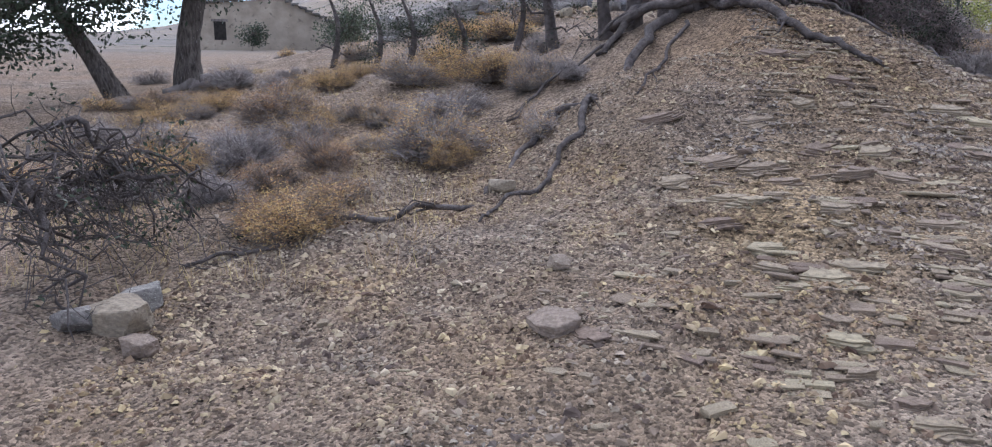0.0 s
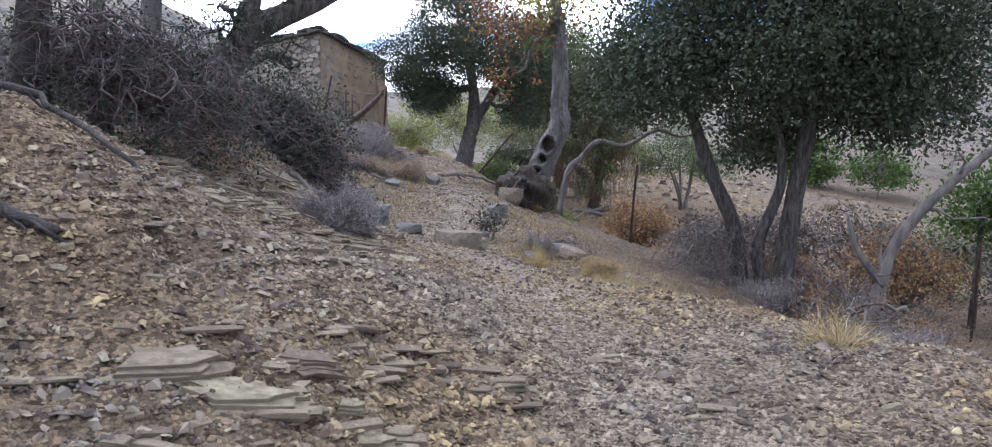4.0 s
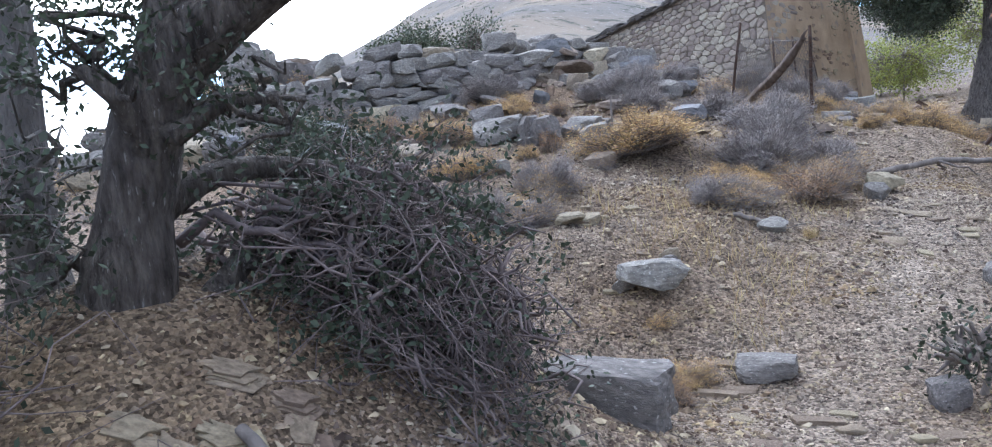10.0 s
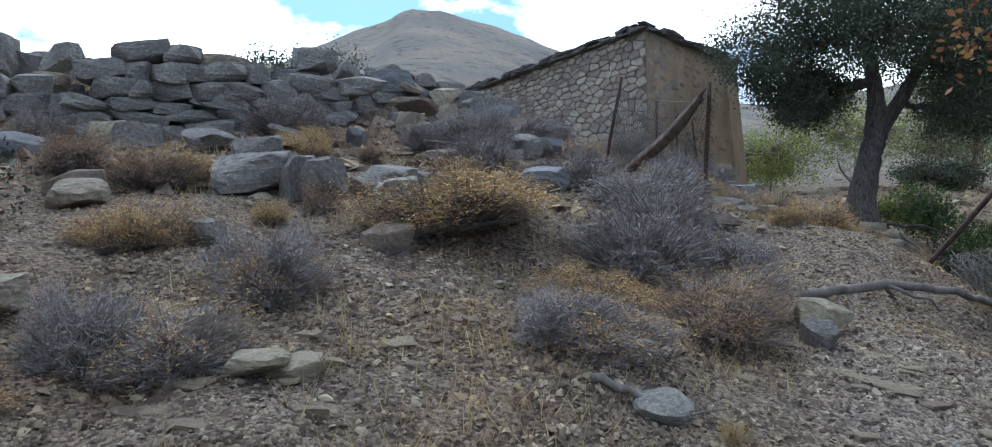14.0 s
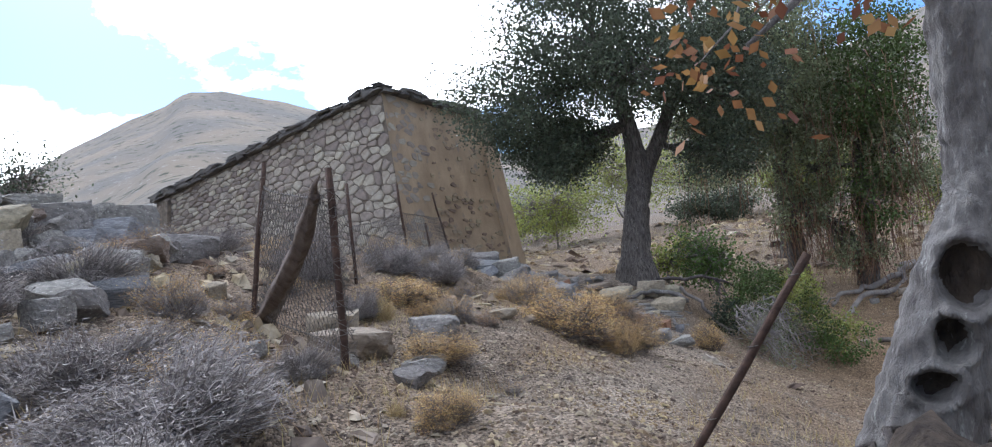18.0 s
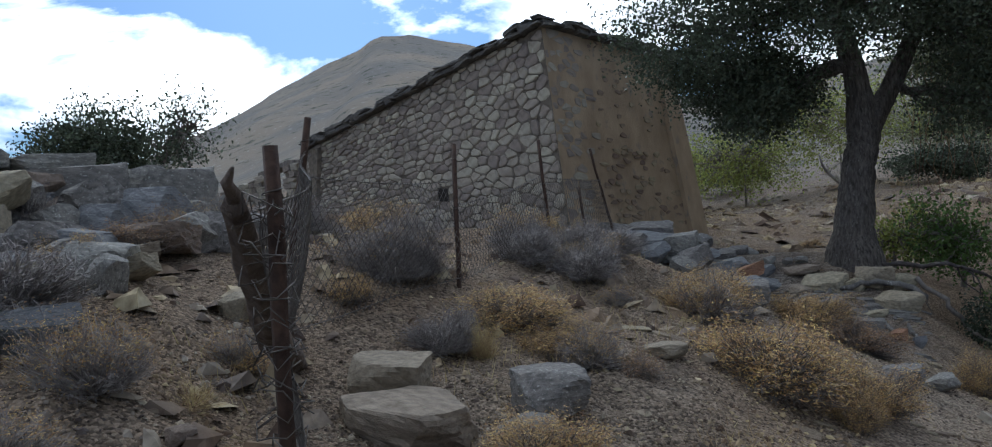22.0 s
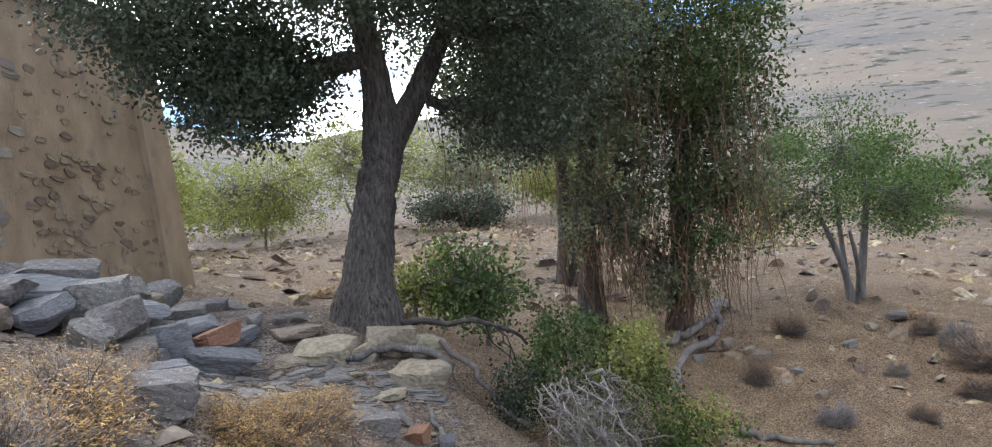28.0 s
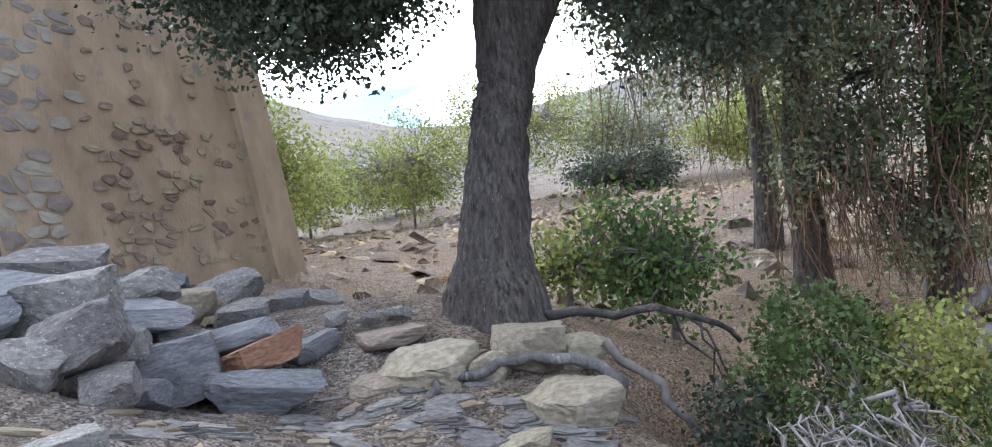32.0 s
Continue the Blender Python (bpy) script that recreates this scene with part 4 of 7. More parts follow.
grow("small_tree", "small many-stemmed tree with thin green and orange leaves", "tree", (28.2, 28.0, 0.35),
     [([(28.2, 28.0, 0.2), (28.1, 28.1, 1.0), (27.7, 28.4, 2.2)], [0.09, 0.07, 0.04]), ([(28.3, 27.95, 0.2), (28.5, 27.9, 1.2), (28.6, 27.8, 2.6)], [0.11, 0.08, 0.05]), ([(28.15, 27.9, 0.2), (27.7, 27.6, 1.0), (27.2, 27.5, 1.8)], [0.06, 0.05, 0.03]), ([(28.25, 28.05, 0.2), (28.3, 28.2, 1.3), (28.2, 28.3, 2.9)], [0.07, 0.05, 0.03])],
     [(27.3, 28.6, 2.4, 1.2, 1.2, 0.8, 60), (29.1, 27.5, 2.4, 1.4, 1.3, 0.8, 66), (28.3, 28.1, 3.5, 1.3, 1.3, 0.9, 70), (26.6, 28.8, 2.2, 0.7, 0.8, 0.7, 26), (28.5, 27.2, 2.2, 0.9, 0.7, 0.6, 26)],
     M["leaf_green"], 0.05, 44, M["bark_grey"], 7, limb_r=0.035, second=(M["leaf_yellow"], 5, 3), sides=8)
THICKET = grow("thicket_tree", "leaning dark green tree at the edge of the path", "tree", (12.35, 11.4, 0.3),
               [([(12.35, 11.4, 0.1), (12.3, 11.5, 1.0), (12.0, 11.8, 1.9), (11.7, 12.1, 3.0)], [0.15, 0.11, 0.1, 0.06]), ([(12.75, 10.9, 0.1), (12.78, 10.9, 1.2), (12.85, 10.8, 2.4), (12.9, 10.7, 3.6)], [0.17, 0.13, 0.11, 0.07]), ([(12.6, 11.1, 0.1), (12.5, 11.2, 0.8), (12.65, 11.0, 1.8), (12.5, 11.2, 3.0)], [0.1, 0.09, 0.07, 0.04])],
               [(12.7, 11.1, 3.5, 1.7, 1.5, 1.1, 170), (11.2, 12.2, 3.2, 1.0, 1.0, 0.85, 80), (13.6, 10.0, 3.1, 1.2, 1.3, 0.9, 90), (12.2, 11.8, 4.7, 1.8, 1.8, 1.0, 130), (13.2, 9.6, 4.2, 1.3, 1.3, 0.8, 70), (12.9, 11.6, 2.3, 0.7, 0.7, 0.4, 20)],
               M["leaf_oak"], 0.056, 62, M["bark"], 8, limb_r=0.06, sides=10, thick=2.3)


def hollow_tree():
    """The old trunk with three holes through its shell, and its mat of bare roots."""
    rng = random.Random(11)
    base = (12.7, 17.4, 0.8)
    root = tagged(new("hollow_tree"), "old grey tree with three hollows in its bent trunk", "tree")
    root.location = base
    pts = [(12.6, 17.4, 0.55), (12.68, 17.35, 1.0), (12.83, 17.22, 1.6), (13.0, 17.1, 2.15), (13.16, 17.0, 2.62), (13.12, 17.0, 3.1), (13.1, 17.0, 3.7), (13.0, 17.0, 4.6), (12.75, 16.95, 5.4)]
    radii = [0.42, 0.31, 0.265, 0.245, 0.22, 0.175, 0.165, 0.13, 0.08]
    k = trunk_kit(pts, radii, rng, 64, ribs=0.06, seed=2.0, rings=22)
    # push the bark inwards to make the hollows
    look_dir = Vector((-0.72, -0.69, 0)).normalized()
    holes = [(Vector((13.01, 17.1, 2.22)), 0.13, 0.17), (Vector((12.93, 17.16, 1.92)), 0.095, 0.11), (Vector((12.84, 17.22, 1.68)), 0.11, 0.085)]
    side = Vector((-look_dir.y, look_dir.x, 0))
    for i, v in enumerate(k.v):
        v = Vector(v)
        for c, w, h in holes:
            d = v - c
            if d.dot(look_dir) > 0.05:
                a, b = d.dot(side) / w, d.z / h
                q = math.sqrt(a * a + b * b)
                if q < 1.0:
                    v = v - look_dir * 0.2 * min(1.0, (1 - q) * 3.2)
                elif q < 1.5:
                    v = v + look_dir * 0.045 * math.sin((q - 1) * 2 * math.pi)
        rel = Vector((noise.noise(v * 9), noise.noise(v * 9 + Vector((7, 0, 0))), noise.noise(v * 9 + Vector((0, 7, 0)))))
        fine = Vector((noise.noise(v * 34), noise.noise(v * 28 + Vector((7, 0, 0))), 0))
        k.v[i] = tuple(v + rel * 0.02 + fine * 0.012)
    part_at(root, "trunk", k.mesh("hollow_trunk", M["bark_grey"]), "grey bent trunk with rims round the hollows")
    for c, w, h in holes:
        deep = Kit()
        n = 14
        for ring, (s, dep) in enumerate(((0.98, 0.17), (0.72, 0.10), (0.4, 0.08), (0.1, 0.07))):
            for j in range(n):
                a = 2 * math.pi * j / n
                p = c + side * math.cos(a) * w * s + Vector((0, 0, math.sin(a) * h * s)) + look_dir * (dep + 0.02 * math.sin(3 * a + ring))
                deep.v.append(tuple(p))
        for ring in range(3):
            for j in range(n):
                deep.f.append((ring * n + j, ring * n + (j + 1) % n, (ring + 1) * n + (j + 1) % n, (ring + 1) * n + j))
        deep.f.append(tuple(3 * n + j for j in range(n)))
        part_at(root, "hollow", deep.mesh("hollow", M["hollow"]), "dark rotten heartwood in the hollow")
    # bare roots clutching the bank towards the path, over a mound of dark earth
    bm = bmesh.new()
    bmesh.ops.create_icosphere(bm, subdivisions=4, radius=1)
    for v in bm.verts:
        q = Vector((v.co.x * 1.15, v.co.y * 0.5, v.co.z * 0.5)) * (1 + 0.3 * noise.noise(v.co * 2.2) + 0.14 * noise.noise(v.co * 6))
        v.co = Matrix.Rotation(radians(42), 3, "Z") @ q + Vector((11.85, 16.25, gz(11.85, 16.25) + 0.2))
    me = bpy.data.meshes.new("root_mound")
    bm.to_mesh(me)
    bm.free()
    me.materials.append(M["hollow"])
    me.shade_smooth()
    part_at(root, "root_mound", me, "dark earth held between the roots")
    for i in range(130):
        a = (rng.uniform(10.75, 13.0), 0)
        x = a[0]
        u = (x - 10.75) / 2.25
        y = 15.35 + 1.9 * u + rng.uniform(-0.35, 0.35)
        z = gz(x, y)
        s = Vector((12.6 + rng.uniform(-.3, .3), 17.3 + rng.uniform(-.3, .3), 1.05 + rng.uniform(-.1, .25))) if i % 3 else Vector((x + .5, y + .4, z + rng.uniform(.25, .5)))
        kk = Kit()
        e = Vector((x, y, z + rng.uniform(-0.08, 0.12)))
        n = 12
        rr = rng.uniform(0.012, 0.042)
        kk.tube(bent(s, e, n, 0.9, rng, sag=-rng.uniform(0.0, 0.16)), [rr * (1 - 0.07 * j) for j in range(n + 1)], 7)
        part_at(root, "root", kk.mesh("root", M["root"]))
    # crown of thin rust and green leaves
    g = np.random.RandomState(4)
    for j, (lobe, mat) in enumerate((((12.7, 16.9, 5.2, 1.1, 1.1, 0.9, 60), M["leaf_rust"]), ((11.9, 17.3, 4.6, 0.9, 0.8, 0.7, 42), M["leaf_rust"]), ((12.0, 17.3, 3.5, 0.5, 0.5, 0.35, 9), M["leaf_rust"]), ((13.4, 17.6, 4.8, 1.2, 1.1, 0.9, 60), M["leaf_green"]), ((12.2, 16.2, 5.0, 0.9, 0.9, 0.7, 40), M["leaf_yellow"]))):
        c = in_lobes(g, [lobe])
        kk = Kit()
        kk.bulk(leaves(g, c, 16, 0.16, 0.085, 0.6), 4)
        part_at(root, "crown", kk.mesh("crown", mat, shade=False))
        kk = Kit()
        mid = bent((12.85, 17.1, 4.6), lobe[:3], 6, 0.5, rng)
        kk.tube(mid, [0.06, 0.05, 0.04, 0.035, 0.03, 0.02, 0.012], 6)
        for p in c[::3]:
            kk.tube(bent(rng.choice(mid[2:]), p, 4, 0.5, rng), [0.014, 0.011, 0.009, 0.006, 0.003], 4, caps=False)
        part_at(root, "limb", kk.mesh("limb", M["bark_grey"]))


hollow_tree()


def crooked(name, label, category, base, stems, twigs, seed, mat, group="", leaf=None, leaf_n=0, spread=0.5):
    """Dead or wind-bent wood: thick crooked stems with forking branches and fine twigs, each stem a part."""
    rng, g = random.Random(seed), np.random.RandomState(seed)
    root = tagged(new(name), label, category, group)
    root.location = base
    tips, fine = [], Kit()
    for i, (pts, radii) in enumerate(stems):
        k = trunk_kit(pts, radii, rng, 14, ribs=0.1, seed=seed + i, rings=5)
        part_at(root, "trunk" if i == 0 else "stem", k.mesh("stem", mat))
        for _ in range(twigs):
            j = rng.randrange(1, len(pts))
            a = Vector(pts[j - 1]).lerp(Vector(pts[j]), rng.random())
            d = Vector((rng.uniform(-1, 1), rng.uniform(-1, 1), rng.uniform(-0.3, 1.0))).normalized() * rng.uniform(0.4, 1.0) * spread
            b = a + d
            r = radii[j] * rng.uniform(0.25, 0.5)
            k = Kit()
            path = bent(a, b, 6, 0.9, rng)
            k.tube(path, [r, r * .85, r * .7, r * .6, r * .45, r * .3, r * .15], 5)
            for _ in range(7):
                s = rng.choice(path[2:])
                e = s + Vector((rng.uniform(-1, 1), rng.uniform(-1, 1), rng.uniform(-.5, .9))) * spread * 0.45
                fine.tube(bent(s, e, 4, 0.9, rng), [r * .28, r * .22, r * .17, r * .12, r * .05], 4, caps=False)
                tips.append(tuple(e))
            part_at(root, "branch", k.mesh("branch", mat))
    if fine.f:
        part_at(root, "twig_tangle", fine.mesh("twig_tangle", mat), "fine dead twigs", "stuff")
    if leaf and tips:
        k = Kit()
        pick = [tips[rng.randrange(len(tips))] for _ in range(leaf_n)]
        k.bulk(leaves(g, pick, 30, 0.08, 0.034, 0.5), 4)
        part_at(root, "foliage", k.mesh("foliage", leaf, shade=False), "small tufts of dark leaves")
    return root


# the wind-bent juniper over the path and the brushwood that sweeps down from it
crooked("bent_juniper", "leaning grey juniper with a thick twisted trunk", "tree", g3(4.76, 10.68), [
    ([g3(4.72, 10.66, -0.25), g3(4.76, 10.68, -0.02), (4.83, 10.7, 2.22), (4.92, 10.7, 2.5), (5.06, 10.7, 2.72), (5.36, 10.7, 2.92), (5.75, 10.7, 3.15), (6.4, 10.7, 3.7), (6.9, 10.8, 4.4)], [0.2, 0.17, 0.13, 0.13, 0.125, 0.1, 0.085, 0.06, 0.03]),
    ([(4.95, 10.7, 2.55), (5.04, 10.72, 2.85), (5.12, 10.75, 3.2), (5.2, 10.8, 4.0)], [0.1, 0.085, 0.07, 0.04]),
    ([(4.82, 10.72, 2.15), (5.05, 10.95, 2.3), (5.4, 11.2, 2.26), (5.8, 11.35, 2.12), (6.15, 11.4, 1.9)], [0.06, 0.05, 0.042, 0.03, 0.014]),
    ([g3(5.0, 10.8, -0.05), (5.08, 10.95, 1.95), (5.25, 11.15, 2.2)], [0.06, 0.05, 0.035])], 5, 21, M["bark"], leaf=M["leaf_dark"], leaf_n=150, spread=0.6)
crooked("grey_juniper", "upright grey juniper trunk on the bank", "tree", g3(4.3, 10.9), [
    ([g3(4.28, 10.88, -0.15), g3(4.3, 10.9, 0.3), (4.31, 10.92, 2.5), (4.32, 10.95, 3.1), (4.3, 11.0, 4.4)], [0.15, 0.1, 0.085, 0.08, 0.05])], 5, 22, M["bark_grey"], leaf=M["leaf_dark"], leaf_n=80, spread=0.6)


def brushwood(name, label, origin, fan, count, seed, mat, leaf_n=0, leaf=None, reach=1.5, fine=5, hang=(0.0, 0.25)):
    """A fan of dead branches that arch over and come down to the ground."""
    rng, g = random.Random(seed), np.random.RandomState(seed)
    o = Vector(origin)
    root = tagged(new(name), label, "brushwood")
    root.location = o
    tips, twigs = [], Kit()
    for i in range(count):
        a = radians(rng.uniform(*fan))
        ln = reach * rng.uniform(0.35, 1.0)
        ex, ey = o.x + math.cos(a) * ln, o.y + math.sin(a) * ln
        e = Vector((ex, ey, gz(ex, ey) + rng.uniform(*hang)))
        s = o + Vector((rng.uniform(-.45, .45), rng.uniform(-.3, .3), rng.uniform(-.3, .25)))
        k = Kit()
        r = rng.uniform(0.005, 0.012) if i % 8 else rng.uniform(0.016, 0.028)
        path = bent(s, e, 9, 0.75, rng, sag=-rng.uniform(0.02, 0.3))
        k.tube(path, [r * (1 - 0.09 * j) for j in range(10)], 5)
        for _ in range(fine):
            p = rng.choice(path[2:])
            q = p + Vector((rng.uniform(-1, 1), rng.uniform(-1, 1), rng.uniform(-0.9, 0.6))) * 0.34
            q.z = max(q.z, gz(q.x, q.y) + 0.01)
            twigs.tube(bent(p, q, 4, 0.9, rng), [r * .4, r * .34, r * .26, r * .2, r * .1], 4, caps=False)
            tips.append(tuple(q))
        part_at(root, "branch", k.mesh("branch", mat))
    part_at(root, "twig_tangle", twigs.mesh("twig_tangle", mat), "fine dead twigs", "stuff")
    if leaf_n:
        k = Kit()
        k.bulk(leaves(g, [tips[rng.randrange(len(tips))] for _ in range(leaf_n)], 26, 0.08, 0.036, 0.5), 4)
        part_at(root, "foliage", k.mesh("foliage", leaf, shade=False), "tufts of small grey-green leaves")
    return root


brushwood("dead_brushwood", "heap of dead juniper branches arching to the ground", (5.3, 11.15, 2.02), (-45, 30), 130, 31, M["brush"], 300, M["leaf_dark"], 0.95, 16)
brushwood("dead_brushwood", "tangled grey dead branches on the bank", (4.15, 9.9, 2.2), (-175, -5), 120, 32, M["brush"], 200, M["leaf_dark"], 0.95, 16, (0.1, 0.6))
brushwood("brush_pile", "low pile of dry brown brushwood under the trees", (12.0, 11.6, 0.75), (120, 330), 70, 33, M["twig"], 0, None, 0.9, 6)
brushwood("dead_brushwood", "dark tangled branches over rocks", (-2.4, 4.3, 0.75), (-60, 90), 50, 34, M["root"], 40, M["leaf_dark"], 1.2, 6)
brushwood("heath_branches", "grey bare heath branches at the gully edge", (18.7, 26.3, 0.55), (-150, 60), 60, 35, M["heath"], 160, M["leaf_grey"], 1.0, 7)

# old junipers on the knoll whose roots hang bare
for i, (x, y, lean, h, r) in enumerate(((2.2, 8.8, 0.05, 2.2, 0.075), (2.45, 8.95, 0.25, 2.4, 0.07), (1.55, 8.95, -0.1, 2.0, 0.07), (1.3, 9.4, -0.3, 1.9, 0.06), (2.9, 9.3, 0.35, 2.0, 0.08), (3.4, 9.7, 0.1, 2.2, 0.1), (2.0, 9.6, 0.0, 2.2, 0.07), (0.7, 9.9, -0.25, 1.6, 0.06), (3.9, 10.3, -0.1, 2.2, 0.06))):
    crooked("knoll_juniper", "dead grey juniper with crooked bare stems", "tree", g3(x, y), [
        ([g3(x, y, -0.1), g3(x + lean * 0.3, y, h * 0.3), g3(x + lean * 0.7, y + 0.1, h * 0.65), g3(x + lean * 1.3, y + 0.15, h)], [r * 1.5, r, r * 0.75, r * 0.4])], 6, 60 + i, M["root"], "junipers on the knoll", M["leaf_dark"], 7, 0.6)
for i, (x, y, h) in enumerate(((-1.15, 10.0, 0.9), (-0.5, 9.9, 0.8), (-1.8, 11.2, 1.0), (0.2, 10.8, 1.1), (-2.6, 12.0, 1.1))):
    crooked("scrub_juniper", "small dark juniper scrub on the slope", "shrub", g3(x, y), [
        ([g3(x, y, -0.05), g3(x + 0.1, y, h * 0.5), g3(x - 0.05, y, h)], [0.05, 0.035, 0.015])], 9, 80 + i, M["root"], "junipers on the slope", M["leaf_dark"], 36, 0.5)
grow("slope_oak", "dark evergreen tree with two leaning trunks", "tree", (-5.3, 12.7, 0.8),
     [([g3(-5.2, 12.8, -0.1), (-5.15, 12.8, 1.6), (-4.9, 12.9, 2.6), (-4.6, 13.0, 3.6)], [0.25, 0.18, 0.16, 0.1]), ([g3(-6.1, 12.3, -0.1), (-6.5, 12.1, 1.4), (-6.9, 11.9, 2.2)], [0.18, 0.13, 0.08])],
     [(-6.8, 11.8, 2.25, 1.5, 1.2, 0.75, 110), (-5.4, 12.6, 3.0, 1.6, 1.4, 0.95, 120), (-8.0, 11.3, 1.85, 1.2, 1.1, 0.85, 90)], M["leaf_dark"], 0.06, 40, M["bark"], 9)
crooked("dead_tree", "pale barkless dead tree beside the path", "tree", g3(12.2, 9.15), [
    ([g3(12.15, 9.25, -0.1), g3(12.2, 9.15, 0.6), g3(12.3, 9.0, 1.3), g3(12.75, 8.5, 2.3), g3(13.2, 7.9, 3.0)], [0.1, 0.075, 0.065, 0.05, 0.02]),
    ([g3(12.2, 9.1, 0.7), g3(11.9, 9.3, 1.1), g3(11.75, 9.35, 1.5)], [0.05, 0.04, 0.015])], 6, 41, M["dead"], spread=0.9)
grow("round_pine", "bright green young pine beyond the dead tree", "tree", (15.4, 9.6, -0.3), [([g3(15.4, 9.6, -0.1), g3(15.4, 9.6, 1.2), g3(15.4, 9.6, 2.0)], [0.05, 0.04, 0.02])],
     [(15.4, 9.6, 1.5, 0.6, 0.6, 0.55, 60)], M["leaf_green"], 0.07, 22, M["bark"], 42, limb_r=0.03)
# arching dead branch that springs from the root mat
crooked("arching_branch", "crooked grey dead branch arching over the bank", "branch", g3(11.75, 14.9), [
    ([g3(11.7, 14.9, 0.1), (11.8, 14.85, 1.7), (12.0, 14.75, 1.95), (12.15, 14.5, 2.25), (12.6, 14.3, 2.2), (12.95, 13.9, 2.5), (13.4, 13.7, 2.42), (13.9, 13.3, 2.7)], [0.06, 0.055, 0.05, 0.045, 0.04, 0.035, 0.025, 0.012])], 6, 43, M["dead"], spread=0.6)


def bush(name, label, x, y, rx, rz, leaf, seed, size=0.08, per=16, n=60, group="", twiggy=0.03):
    z = gz(x, y)
    lobes = []
    r = random.Random(seed)
    for _ in range(4):
        lobes.append((x + r.uniform(-.5, .5) * rx, y + r.uniform(-.5, .5) * rx, z + rz * r.uniform(0.75, 1.15), rx * r.uniform(.55, .8), rx * r.uniform(.55, .8), rz * r.uniform(.5, .8), n // 4))
    return grow(name, label, "bush", (x, y, z), [([(x, y, z - 0.05), (x + .05, y, z + rz * 0.6), (x, y, z + rz)], [twiggy * 2, twiggy, twiggy * .5])], lobes, leaf, size, per, M["twig"], seed, group, limb_r=twiggy, sides=6)


for i, (x, y, rx, rz, mat) in enumerate(((18.2, 46.0, 3.0, 2.0, "leaf_yellow"), (21.5, 50.0, 2.8, 1.5, "leaf_yellow"), (24.6, 48.0, 3.0, 2.4, "leaf_yellow"), (29.5, 49.0, 3.4, 2.9, "leaf_yellow"), (33.5, 48.0, 3.2, 2.2, "leaf_grey"), (38.0, 46.0, 2.8, 1.7, "leaf_yellow"), (18.0, 41.0, 1.7, 2.3, "leaf_yellow"), (31.0, 44.5, 1.7, 0.8, "leaf_oak"), (26.5, 55.0, 2.6, 1.4, "leaf_oak"), (35.5, 42.5, 2.4, 1.5, "leaf_yellow"))):
    bush("valley_bush", {"leaf_yellow": "yellow-green bush in the dry field", "leaf_grey": "grey-green bush in the dry field", "leaf_oak": "dark green bush in the dry field"}[mat], x, y, rx, rz, M[mat], 100 + i, 0.09, 44, 130, "bushes in the field")
for i, (x, y, rx) in enumerate(((45.0, 33.5, 1.6), (50.0, 38.0, 2.2), (46.0, 30.0, 2.6), (56.0, 46.0, 1.8))):
    bush("hill_bush", "rounded green bush on the far slope", x, y, rx, rx * 0.7, M["leaf_green"], 120 + i, 0.16, 20, 90, "bushes on the slope")
crooked("bare_fig", "small bare whitish tree in the field", "tree", g3(26.6, 44.0), [([g3(26.6, 44, -.1), g3(26.6, 44, .7), g3(26.9, 44, 1.6)], [.1, .08, .04]), ([g3(26.6, 44, .5), g3(26.0, 44.1, 1.2), g3(25.8, 44.1, 1.8)], [.06, .05, .02])], 7, 44, M["dead"], leaf=M["leaf_grey"], leaf_n=20, spread=0.9)
bush("mastic_bush", "glossy green leafy sapling beside the oak", 20.3, 29.7, 0.95, 0.95, M["leaf_green"], 45, 0.062, 22, 110)
bush("mastic_bush", "pale green leafy sapling at the oak's foot", 19.3, 30.2, 0.55, 0.6, M["leaf_yellow"], 46, 0.06, 20, 50)
bush("ruin_bush", "round dark evergreen bush behind the ruin", 1.7, 41.8, 2.5, 1.75, M["leaf_oak"], 47, 0.09, 60, 210)
bush("ruin_sapling", "thin leafy sapling above the ruin", 4.2, 41.2, 1.3, 2.0, M["leaf_oak"], 48, 0.085, 14, 110)
bush("sprig", "stunted dark green shrub on the slope", 8.35, 11.85, 0.2, 0.25, M["leaf_dark"], 49, 0.03, 5, 46, twiggy=0.012)


